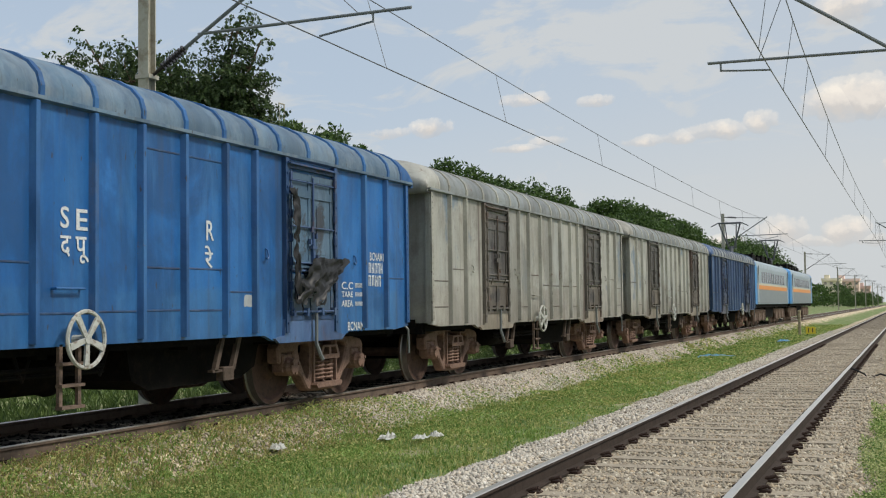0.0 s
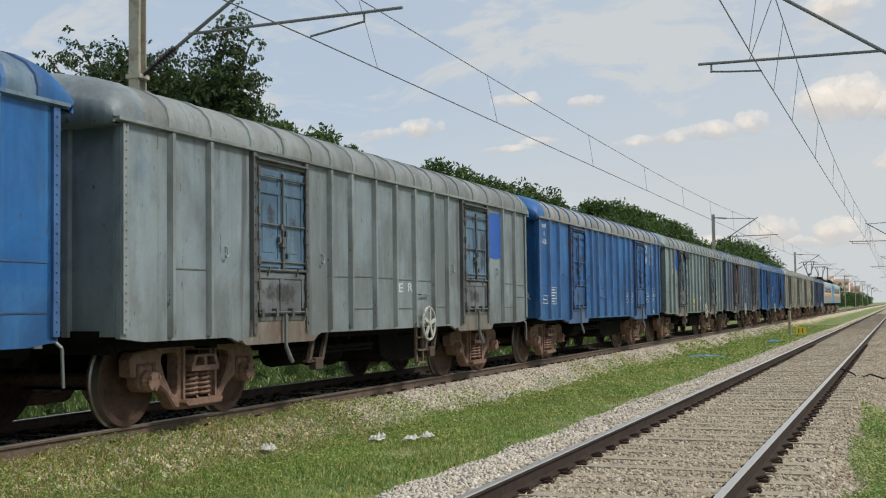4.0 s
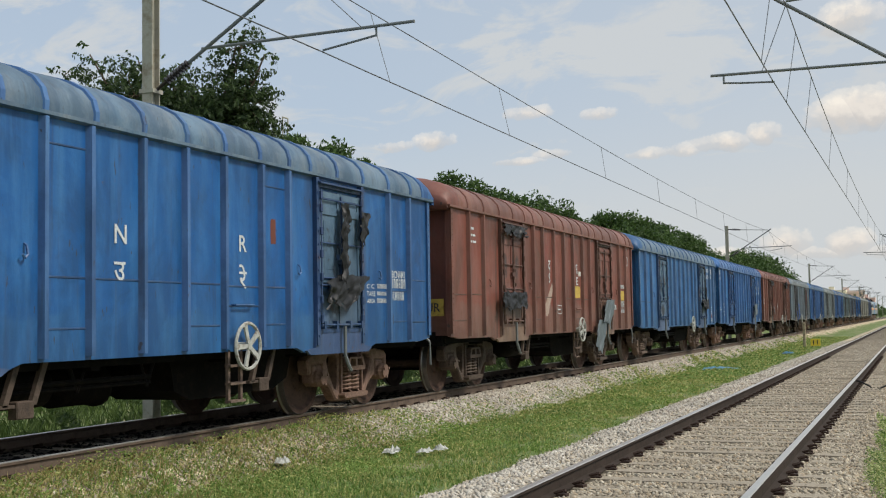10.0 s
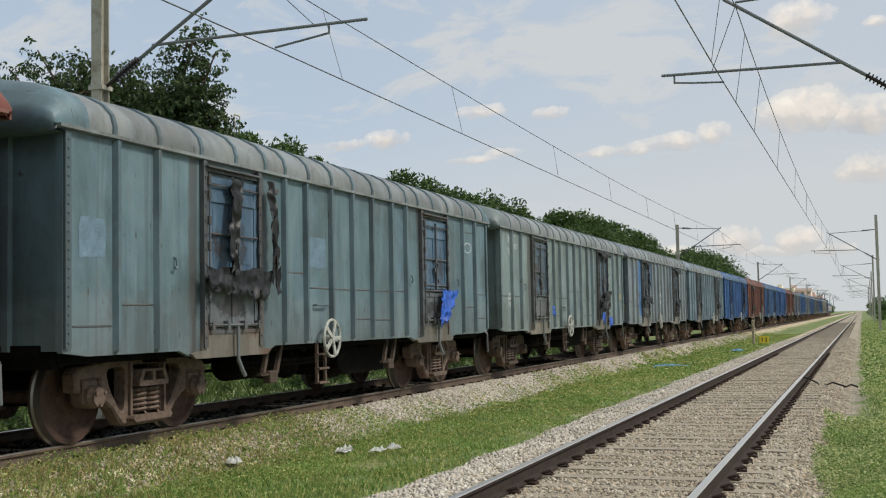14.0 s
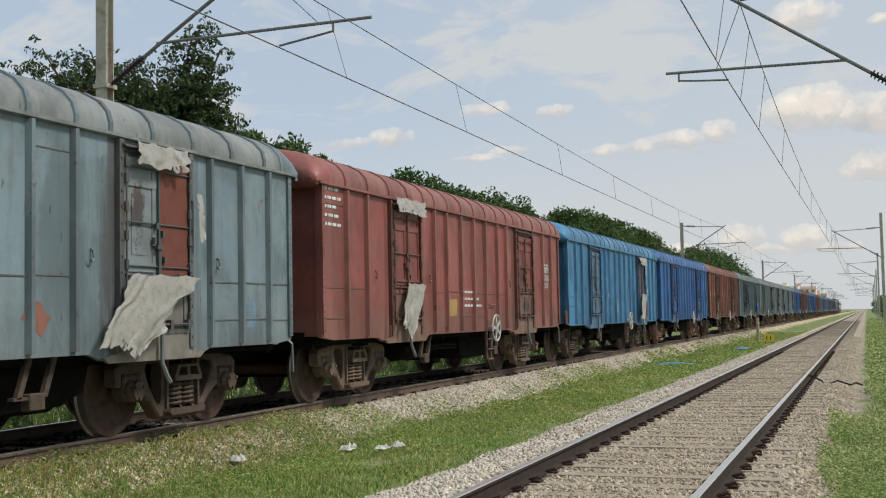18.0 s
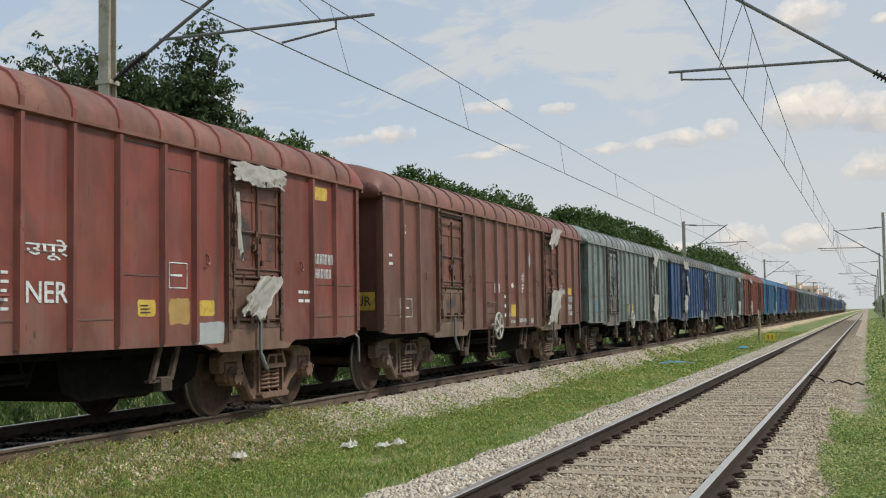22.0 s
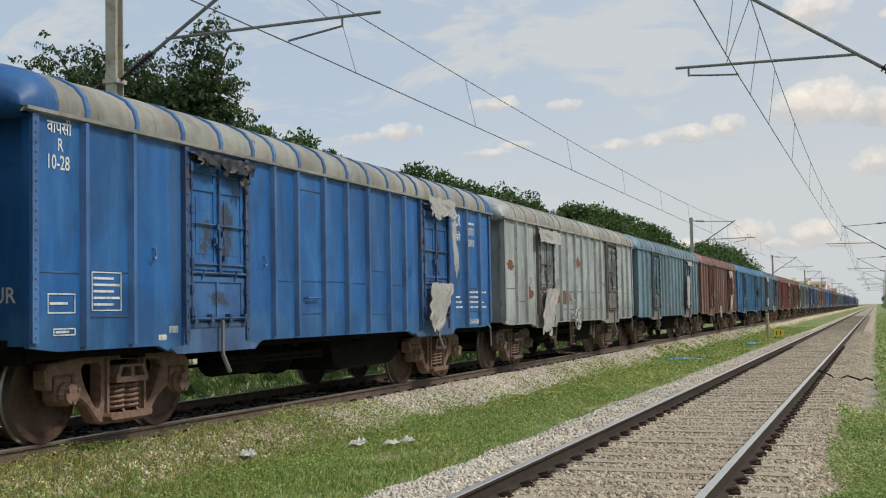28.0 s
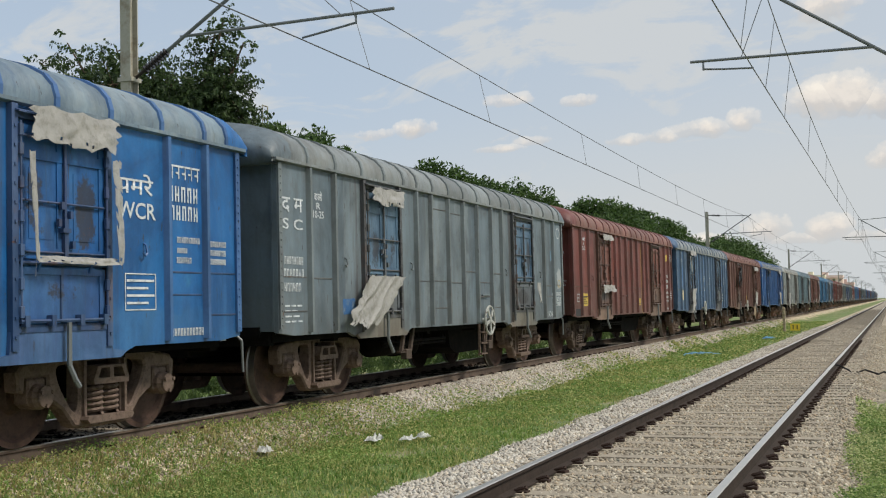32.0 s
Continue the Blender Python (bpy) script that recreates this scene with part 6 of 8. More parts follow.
mark(14, "tarp", 2.91, 1.07, 4.3, 1.72, "GREY")
mark(14, "tarp", 2.09, 0.49, 3.37, 1.22, "GREY")
mark(14, "box", -0.46, 1.36, -0.14, 1.55, 2)
mark(14, "tarp", -4.32, 2.86, -2.91, 3.07, "DARK")
mark(14, "tarp", -4.52, 1.46, -2.97, 1.8, "DARK")
mark(14, "lines", -5.82, 2.62, -5.45, 2.97, 3)
mark(15, "text", -1.18, 2.06, -0.99, 2.25, "N")
mark(15, "text", -1.19, 1.7, -1.01, 1.88, "उ")
mark(15, "text", 1.09, 2.09, 1.25, 2.28, "R")
mark(15, "text", 1.08, 1.66, 1.25, 1.94, "रे")
mark(15, "patch", 1.8, 2.22, 1.93, 2.52, "REDP")
mark(15, "text", 5.33, 1.9, 5.79, 2.01, "BCNAM1")
mark(15, "bars", 5.3, 1.74, 5.84, 1.89)
mark(15, "bars", 5.35, 1.56, 5.78, 1.71)
mark(15, "text", 4.46, 1.73, 4.71, 1.79, "C C")
mark(15, "text", 4.46, 1.62, 4.74, 1.69, "TARE")
mark(15, "text", 4.46, 1.52, 4.73, 1.58, "AREA")
mark(15, "bars", 4.81, 1.73, 5.14, 1.8)
mark(15, "bars", 4.81, 1.63, 5.13, 1.69)
mark(15, "bars", 4.8, 1.52, 5.13, 1.59)
mark(15, "tarp", 2.91, 1.45, 4.33, 1.9, "DARK")
mark(15, "tarp", 3.36, 1.82, 3.74, 2.88, "DARK")
mark(15, "tarp", 3.99, 2.31, 4.32, 2.79, "DARK")
mark(16, "slash", -1.35, 2.2, -0.96, 2.58, "REDP")
mark(16, "patch", -1.35, 1.17, -0.89, 1.49, "BLUEQ")
mark(16, "patch", 0.99, 1.31, 1.33, 1.55, "BLUEQ")
mark(16, "patch", 6.11, 1.18, 6.49, 1.48, "BLUEQ")
mark(16, "patch", -0.24, 2.54, -0.15, 2.62, "WHITE")
mark(16, "tarp", 3.21, 1.54, 4.2, 1.81, "DARK")
mark(16, "tarp", -3.37, 1.65, -2.8, 1.79, "GREY")
mark(17, "text", -0.5, 1.9, -0.04, 2.1, "परे")
mark(17, "text", -0.5, 1.61, -0.05, 1.78, "WR")
mark(17, "patch", -2.66, 2.16, -2.02, 3.25, "BLUEQ")
mark(17, "patch", -4.77, 1.22, -4.22, 3.17, "BLUEQ")
mark(17, "tarp", -4.42, 1.63, -2.79, 1.87, "DARK")
mark(17, "tarp", 2.78, 1.21, 4.33, 1.84, "DARK")
mark(17, "tarp", -4.02, 2.99, -2.77, 3.13, "DARK")
mark(17, "tarp", -3.53, 2.22, -3.36, 3.02, "DARK")
mark(17, "tarp", 3.12, 2.92, 4.39, 3.09, "DARK")
mark(17, "patch", 2.34, 1.47, 2.71, 3.14, "BLUEQ")
mark(18, "text", -6.13, 2.84, -5.98, 3.05, "रे")
mark(18, "text", -6.12, 2.61, -6.0, 2.77, "R")
mark(18, "lines", -5.65, 3.03, -5.42, 3.15, 3)
mark(18, "text", -5.66, 2.76, -5.37, 2.87, "9-27")
mark(18, "bars", -6.18, 1.62, -5.91, 1.77)
mark(18, "bars", -6.18, 1.45, -5.98, 1.59)
mark(18, "tarp", -2.87, 1.23, -2.62, 1.5, "BLUE")
mark(18, "tarp", 2.85, 0.98, 3.29, 1.33, "BLUE")
mark(18, "tarp", 3.69, 0.92, 4.5, 1.19, "BLUE")
mark(18, "tarp", 2.96, 1.4, 4.36, 1.97, "DARK")
mark(18, "patch", -3.46, 1.84, -3.39, 1.9, "WHITE")
mark(18, "patch", 6.1, 2.19, 6.33, 2.44, "PALE")
mark(18, "patch", 6.12, 1.75, 6.38, 1.92, "YELLOW")
mark(18, "tarp", 2.88, 2.96, 4.26, 3.14, "DARK")
mark(18, "tarp", 2.86, 1.43, 4.2, 1.75, "DARK")
mark(19, "tarp", -3.71, 1.88, -3.26, 3.0, "DARK")
mark(19, "tarp", -4.18, 1.58, -2.56, 1.92, "DARK")
mark(19, "tarp", 3.6, 1.18, 4.73, 1.77, "BLUE")
mark(19, "patch", -1.22, 2.0, -0.68, 2.43, "STEELP")
mark(19, "ring", 5.53, 2.51, 5.98, 2.72)
mark(19, "tarp", -2.63, 1.71, -2.41, 3.07, "DARK")
mark(19, "patch", -6.32, 1.93, -5.88, 2.33, "STEELP")
mark(20, "text", -0.05, 1.49, 0.5, 1.66, "NWR")
mark(20, "text", 0.0, 1.73, 0.44, 1.93, "उपरे")
mark(20, "patch", -0.75, 1.19, -0.15, 1.51, "YELLOW")
mark(20, "lines", -0.62, 1.27, -0.28, 1.43, 3, "TAN")
mark(20, "text", 5.16, 1.82, 5.7, 1.92, "BCNAHSM1")
mark(20, "bars", 5.2, 1.66, 5.6, 1.79)
mark(20, "bars", 5.2, 1.5, 5.7, 1.63)
mark(20, "patch", 5.98, 1.22, 6.22, 1.42, "PALE")
mark(20, "box", 1.32, 1.88, 1.62, 1.92, 1)
mark(22, "patch", -2.0, 1.4, -1.68, 1.7, "YELLOW")
mark(22, "box", 0.17, 1.33, 0.62, 1.65, 4)
mark(22, "lines", -4.98, 2.57, -4.68, 2.96, 4)
mark(22, "patch", -6.11, 0.99, -5.91, 1.35, "REDP")
mark(22, "door", 2.99, 1.9, 3.5, 2.75, "REDP")
mark(22, "tarp", 3.72, 2.85, 5.16, 3.13, "WHITE")
mark(22, "tarp", 3.6, 0.95, 5.01, 1.89, "WHITE")
mark(22, "tarp", 4.7, 1.9, 5.1, 2.82, "WHITE")
mark(22, "patch", -2.0, 2.56, -1.54, 3.08, "BLUEP")
mark(22, "patch", -1.38, 1.0, -0.77, 1.97, "BLUEQ")
mark(22, "patch", 5.01, 1.1, 5.84, 1.62, "REDP")
mark(22, "patch", 2.4, 1.47, 2.8, 1.76, "YELLOW")
mark(22, "ring", -0.76, 1.62, -0.37, 1.9)
mark(23, "lines", 6.25, 2.42, 6.72, 2.51, 1)
mark(23, "bars", 6.23, 2.24, 6.72, 2.39)
mark(23, "bars", 6.25, 2.04, 6.72, 2.19)
mark(23, "text", 6.23, 1.88, 6.64, 2.01, "NCR")
mark(23, "lines", -5.79, 2.59, -5.14, 3.23, 5)
mark(23, "patch", -0.65, 1.26, -0.04, 1.57, "TAN")
mark(23, "tarp", -3.18, 1.01, -2.05, 1.82, "WHITE")
mark(23, "tarp", -3.33, 2.96, -1.96, 3.22, "WHITE")
mark(23, "lines", 0.22, 1.43, 1.44, 1.82, 3)
mark(24, "tarp", 3.37, 0.98, 5.17, 1.76, "WHITE")
mark(24, "tarp", 3.98, 2.89, 4.97, 3.16, "WHITE")
mark(24, "door", 3.595, 1.76, 4.18, 3.00, "REDP")
mark(24, "slash", 2.42, 1.15, 2.75, 1.46, "ROSEP")
mark(24, "tarp", 5.14, 2.16, 5.29, 2.7, "WHITE")
mark(24, "patch", 6.5, 1.16, 6.72, 1.5, "STEELP")
mark(24, "patch", -6.71, 0.93, -6.19, 1.17, "ROSEP")
mark(24, "patch", 0.39, 0.9, 1.31, 1.16, "ROSEP")
mark(24, "ring", 1.4, 2.15, 1.81, 2.51)
mark(24, "slash", -5.99, 1.27, -5.68, 1.54, "ROSEP")
mark(25, "lines", 4.95, 2.77, 5.23, 2.86, 1)
mark(25, "bars", 4.84, 2.6, 5.31, 2.75)
mark(25, "bars", 4.85, 2.37, 5.31, 2.54)
mark(25, "ring", 6.32, 2.55, 6.53, 2.72)
mark(25, "lines", 4.93, 1.34, 5.39, 1.62, 4)
mark(25, "tarp", 2.35, 2.76, 2.99, 2.89, "GREY")
mark(25, "tarp", 3.16, 2.79, 3.71, 2.99, "GREY")
mark(25, "text", 0.15, 2.47, 0.55, 2.69, "दपू")
mark(25, "text", 0.17, 2.23, 0.53, 2.43, "SE")
mark(25, "box", 0.1, 0.98, 0.67, 1.65, 5)
mark(25, "tarp", -4.58, 2.95, -3.11, 3.29, "WHITE")
mark(25, "tarp", -4.6, 1.19, -3.31, 1.9, "WHITE")
mark(25, "tarp", -3.5, 1.92, -3.24, 2.71, "WHITE")
mark(25, "bars", -0.74, 0.96, -0.13, 1.12)
mark(26, "tarp", 2.56, 0.95, 3.95, 1.85, "WHITE")
mark(26, "tarp", 2.64, 2.83, 4.0, 3.29, "WHITE")
mark(26, "patch", 5.93, 1.27, 6.24, 1.55, "YELLOW")
mark(26, "slash", 0.6, 1.36, 0.82, 1.79, "TAN")
mark(26, "ring", 5.88, 2.69, 6.16, 2.9)
mark(26, "patch", 5.92, 1.71, 6.13, 1.8, "WHITE")
mark(26, "bars", 4.5, 1.07, 4.97, 1.18)
mark(26, "patch", -1.17, 1.17, -0.54, 1.49, "YELLOW")
mark(26, "slash", -6.72, 2.51, -6.52, 2.65, "REDP")
mark(26, "patch", -6.72, 1.23, -6.34, 1.57, "STEELP")
mark(27, "text", 0.3, 1.94, 0.51, 2.14, "सी")
mark(27, "text", 0.32, 1.7, 0.47, 1.89, "F")
mark(27, "patch", -0.52, 1.18, -0.05, 1.44, "YELLOW")
mark(27, "text", -0.52, 1.04, -0.23, 1.11, "BCNAM1")
mark(27, "bars", 0.09, 1.04, 0.42, 1.14)
mark(27, "bars", 0.47, 1.03, 0.74, 1.13)
mark(27, "text", 1.05, 1.02, 1.26, 1.13, "NF")
mark(27, "patch", 4.6, 1.7, 4.95, 1.87, "YELLOW")
mark(27, "bars", 4.55, 1.51, 5.07, 1.66)
mark(27, "bars", 4.54, 1.3, 4.95, 1.45)
mark(27, "text", 4.6, 1.18, 4.99, 1.28, "BCNAM1")
mark(27, "text", 3.74, 1.84, 4.0, 1.93, "CC")
mark(27, "bars", 3.66, 1.7, 4.3, 1.83)
mark(27, "tarp", 2.01, 0.97, 3.49, 1.8, "WHITE")
mark(27, "tarp", 2.2, 2.81, 3.57, 3.3, "WHITE")
mark(27, "slash", -0.48, 1.8, -0.3, 1.9, "WHITE")
mark(27, "slash", 0.95, 2.28, 1.07, 2.57, "PALE")
mark(27, "text", -1.69, 1.68, -1.34, 1.87, "N")
mark(27, "lines", -1.01, 1.18, -0.56, 1.77, 3)
mark(27, "lines", -6.19, 2.6, -5.91, 2.95, 3)
mark(27, "lines", -6.72, 2.06, -6.53, 2.33, 2)
mark(27, "box", -6.27, 1.21, -5.73, 1.52, 2)
mark(28, "text", -0.91, 1.81, -0.3, 2.01, "उपूरे")
mark(28, "text", -0.9, 1.41, -0.3, 1.61, "NER")
mark(28, "box", 1.42, 1.58, 1.79, 1.87, 2)
mark(28, "patch", 0.84, 1.27, 1.17, 1.45, "YELLOW")
mark(28, "lines", 0.89, 1.31, 1.12, 1.42, 3, "DARKP")
mark(28, "patch", 1.43, 1.18, 1.85, 1.47, "TAN")
mark(28, "patch", 2.04, 1.27, 2.38, 1.45, "YELLOW")
mark(28, "patch", 5.03, 2.88, 5.45, 3.06, "YELLOW")
mark(28, "bars", 5.02, 1.97, 5.63, 2.12)
mark(28, "bars", 5.06, 1.77, 5.57, 1.91)
mark(28, "patch", 2.01, 0.95, 2.62, 1.2, "PALE")
mark(28, "tarp", 2.72, 1.28, 3.88, 1.77, "WHITE")
mark(28, "tarp", 2.57, 2.87, 3.92, 3.15, "WHITE")
mark(28, "tarp", 2.65, 1.95, 2.75, 2.77, "WHITE")
mark(28, "lines", -1.23, 1.34, -1.1, 1.75, 5)
mark(28, "lines", 4.53, 1.44, 5.09, 1.68, 2)
mark(28, "patch", -6.46, 1.39, -6.09, 1.64, "YELLOW")
mark(28, "patch", -5.77, 1.28, -5.26, 1.7, "YELLOW")
mark(28, "patch", -2.17, 2.17, -1.79, 2.49, "WHITE")
mark(29, "text", -0.39, 2.44, 0.04, 2.68, "मरे")
mark(29, "text", -0.35, 2.11, 0.07, 2.34, "CR")
mark(29, "bars", -0.4, 1.04, 0.16, 1.18)
mark(29, "bars", 0.28, 1.02, 0.84, 1.17)
mark(29, "lines", -0.4, 1.55, 0.14, 1.81, 4)
mark(29, "lines", 0.29, 1.28, 0.83, 1.74, 5)
mark(29, "box", 4.97, 2.37, 5.28, 2.62, 2)
mark(29, "lines", 5.51, 2.25, 6.03, 2.34, 1)
mark(29, "bars", 5.5, 2.04, 6.02, 2.21)
mark(29, "bars", 5.53, 1.83, 6.01, 1.98)
mark(29, "ring", -0.85, 1.29, -0.62, 1.62)
mark(29, "tarp", 3.87, 2.78, 4.66, 3.05, "DARK")
mark(29, "tarp", 3.83, 2.02, 4.12, 2.87, "DARK")
mark(29, "lines", 4.68, 1.52, 5.21, 1.81, 3)
mark(29, "tarp", -4.07, 2.92, -2.63, 3.28, "WHITE")
mark(29, "tarp", -4.09, 1.21, -2.83, 1.78, "WHITE")
mark(30, "text", 4.71, 2.49, 5.45, 2.72, "दपूरे")
mark(30, "text", 4.76, 2.22, 5.44, 2.44, "SER")
mark(30, "lines", 5.66, 2.73, 6.25, 2.86, 1)
mark(30, "bars", 5.67, 2.46, 6.26, 2.68)
mark(30, "bars", 5.7, 2.22, 6.23, 2.39)
mark(30, "box", 1.37, 1.33, 1.66, 1.58, 3)
mark(30, "box", 2.07, 1.34, 2.37, 1.59, 3)
mark(30, "text", 5.73, 1.85, 6.01, 1.93, "C C")
mark(30, "bars", 5.72, 1.73, 6.0, 1.8)
mark(30, "bars", 5.72, 1.6, 6.0, 1.68)
mark(30, "bars", 6.39, 1.87, 6.72, 1.95)
mark(30, "bars", 6.38, 1.74, 6.72, 1.82)
mark(30, "bars", 6.37, 1.61, 6.72, 1.69)
mark(30, "box", 4.8, 1.35, 5.34, 1.74, 4)
mark(30, "bars", 5.65, 0.97, 6.28, 1.1)
mark(30, "tarp", 3.91, 1.76, 4.83, 2.37, "DARK")
mark(30, "tarp", -2.97, 2.72, -2.54, 3.08, "WHITE")
mark(30, "tarp", -2.97, 1.57, -2.76, 1.77, "WHITE")
mark(30, "lines", 0.5, 1.3, 0.97, 1.67, 5)
mark(30, "text", -5.97, 3.0, -5.66, 3.12, "वापसी")
mark(30, "lines", -5.98, 2.72, -5.68, 2.96, 2)
mark(30, "box", -5.17, 1.36, -4.75, 1.84, 5)
mark(30, "lines", -5.92, 1.43, -5.56, 1.61, 2)
mark(31, "bars", 6.04, 1.77, 6.61, 1.91)
mark(31, "bars", 6.08, 1.63, 6.53, 1.75)
mark(31, "tarp", 3.43, 1.07, 5.03, 1.83, "WHITE")
mark(31, "tarp", 3.41, 2.7, 5.07, 3.09, "WHITE")
mark(31, "lines", 0.19, 1.2, 0.71, 1.57, 5, "TAN")
mark(31, "tarp", 4.91, 2.02, 5.08, 2.73, "WHITE")
mark(31, "tarp", -2.82, 1.72, -2.59, 2.04, "WHITE")
mark(31, "tarp", -2.51, 3.06, -2.12, 3.22, "DARK")
mark(31, "streak", -0.67, 1.24, -0.5, 3.25, "WHITE")
mark(31, "streak", -0.3, 1.24, -0.03, 3.24, "PALE")
mark(31, "streak", 0.35, 1.55, 0.5, 3.22, "WHITE")
mark(31, "streak", 1.12, 1.22, 1.38, 3.21, "PALE")
mark(31, "streak", 1.68, 1.21, 2.21, 3.22, "PALE")
for i in range(13):
    mark(31, "streak", -1.6 + 0.36 * i, 1.1 + 0.08 * (i % 3), -1.36 + 0.36 * i + 0.1 * (i % 2), 3.26, ("PALE", "ROSEP", "SMEAR", "PALE", "SMEAR")[i % 5])
for i in range(6):
    mark(31, "streak", -1.2 + 0.7 * i, 1.3, -0.95 + 0.7 * i, 3.24, "RUSTP")
mark(32, "tarp", 3.02, 1.27, 4.27, 2.52, "WHITE")
mark(32, "tarp", 3.5, 2.91, 4.87, 3.11, "WHITE")
mark(33, "tarp", -4.31, 2.79, -2.3, 3.11, "WHITE")
mark(33, "tarp", -4.31, 0.7, -2.47, 1.75, "WHITE")
mark(33, "slash", -2.44, 1.36, -1.06, 1.7, "RUSTP")
mark(33, "slash", -6.31, 2.08, -5.82, 2.32, "RUSTP")
mark(33, "slash", -0.67, 2.3, -0.06, 2.59, "RUSTP")
mark(33, "slash", -5.09, 1.49, -4.41, 1.8, "RUSTP")
mark(34, "text", -6.31, 3.0, -5.95, 3.16, "वापसी")
mark(34, "text", -6.15, 2.84, -6.07, 2.96, "R")
mark(34, "text", -6.29, 2.66, -5.98, 2.8, "10-28")
mark(34, "box", -6.3, 1.3, -5.9, 1.49, 2)
mark(34, "box", -5.65, 1.32, -5.17, 1.71, 6)
mark(34, "box", -6.22, 1.09, -5.9, 1.16, 2)
mark(34, "text", 4.58, 2.82, 5.04, 3.05, "ECR")
mark(34, "text", 4.56, 2.5, 5.02, 2.73, "पूमरे")
mark(34, "lines", 5.32, 2.89, 5.85, 3.0, 1)
mark(34, "bars", 5.31, 2.67, 5.84, 2.83)
mark(34, "bars", 5.3, 2.46, 5.82, 2.61)
mark(34, "lines", 4.71, 1.31, 5.11, 1.59, 3)
mark(34, "lines", 5.36, 1.31, 6.51, 1.69, 4)
mark(34, "tarp", 3.02, 2.88, 4.47, 3.25, "WHITE")
mark(34, "tarp", 4.17, 1.99, 4.46, 2.94, "WHITE")
mark(34, "tarp", 2.89, 0.96, 4.31, 1.76, "WHITE")
mark(34, "tarp", -3.97, 2.91, -2.65, 3.11, "DARK")
mark(34, "tarp", -3.06, 2.72, -2.71, 3.03, "DARK")
mark(34, "bars", -4.31, 1.07, -4.13, 1.15)
mark(34, "patch", -4.51, 1.0, -4.36, 1.06, "WHITE")
mark(34, "text", 5.34, 1.0, 6.03, 1.1, "BCNAHSM1")
mark(35, "text", -0.45, 1.81, -0.11, 2.03, "दपू")
mark(35, "text", -0.46, 1.57, -0.08, 1.73, "SE")
mark(35, "patch", -0.48, 1.19, 0.07, 1.51, "YELLOW")
mark(35, "patch", 0.32, 1.31, 0.65, 1.53, "WHITE")
mark(35, "lines", -5.6, 2.79, -5.29, 2.91, 1)
mark(35, "text", -5.5, 2.7, -5.42, 2.77, "R")
mark(35, "text", -5.6, 2.55, -5.28, 2.64, "11-23")
mark(35, "tarp", -4.27, 1.92, -3.67, 2.65, "DARK")
mark(35, "tarp", -3.45, 2.07, -2.54, 2.96, "DARK")
mark(35, "tarp", 2.76, 1.04, 4.27, 1.73, "WHITE")
mark(35, "tarp", 1.66, 0.38, 3.09, 0.92, "TANT")
mark(35, "tarp", 2.9, 2.86, 4.55, 3.1, "WHITE")
mark(35, "lines", 4.53, 1.62, 5.98, 1.93, 2)
mark(36, "ring", 6.33, 2.76, 6.72, 3.17)
mark(36, "text", 6.39, 2.89, 6.69, 3.06, "रनपी")
mark(36, "text", -5.68, 3.04, -5.33, 3.18, "वापसी")
mark(36, "text", -5.54, 2.89, -5.42, 3.0, "R")
mark(36, "text", -5.6, 2.74, -5.31, 2.87, "3-25")
mark(36, "patch", -5.75, 1.33, -5.17, 1.7, "CREAM")
mark(36, "text", -0.57, 2.04, -0.07, 2.29, "द रे")
mark(36, "text", -0.56, 1.68, -0.09, 1.92, "S R")
mark(36, "tarp", -4.33, 0.95, -2.91, 1.77, "WHITE")
mark(36, "tarp", -4.08, 3.0, -2.88, 3.21, "WHITE")
mark(36, "tarp", -4.14, 2.36, -4.0, 2.98, "WHITE")
mark(36, "ring", 6.01, 2.77, 6.47, 3.14)
mark(36, "patch", 5.35, 2.83, 5.79, 3.1, "CREAM")
mark(36, "bars", 5.37, 2.18, 5.84, 2.31)
mark(36, "bars", 5.36, 1.96, 5.83, 2.12)
mark(36, "bars", 5.34, 1.76, 5.81, 1.9)
mark(36, "lines", 4.55, 1.26, 5.78, 1.63, 3)
mark(36, "patch", -5.66, 1.78, -5.22, 2.56, "BLUEQ")
mark(36, "patch", -5.04, 1.35, -4.78, 2.38, "BLUEQ")
mark(36, "box", 0.9, 1.95, 1.45, 2.36, 3)
mark(37, "patch", 5.69, 2.66, 6.03, 2.88, "YELLOW")
mark(37, "ring", 6.4, 2.67, 6.67, 2.91)
mark(37, "text", 6.47, 2.75, 6.61, 2.84, "NP")
mark(37, "text", 5.63, 2.09, 6.08, 2.2, "BCNAHSM1")
mark(37, "bars", 5.61, 1.92, 6.1, 2.03)
mark(37, "bars", 5.61, 1.72, 5.97, 1.85)
mark(37, "bars", 5.61, 1.54, 5.78, 1.62)
mark(37, "bars", 5.83, 1.55, 6.07, 1.63)
mark(37, "bars", 5.61, 1.4, 6.07, 1.48)
mark(37, "bars", 5.61, 1.26, 6.09, 1.34)
mark(37, "text", 5.67, 1.01, 6.1, 1.1, "BCNAHSM1")
mark(37, "box", 6.3, 1.36, 6.72, 1.62, 4)
mark(37, "text", -5.71, 2.84, -5.46, 2.96, "वापसी")
mark(37, "text", -5.64, 2.72, -5.55, 2.8, "R")
mark(37, "text", -5.74, 2.62, -5.44, 2.71, "01-25")
mark(37, "patch", -5.81, 1.21, -5.28, 1.53, "YELLOW")
mark(37, "lines", -5.74, 1.27, -5.34, 1.48, 4, "DARKP")
mark(37, "box", -6.37, 1.32, -6.13, 1.51, 2)
mark(37, "patch", -6.53, 0.96, -5.96, 1.15, "DARKP")
mark(37, "tarp", -4.13, 1.55, -2.7, 1.77, "WHITE")
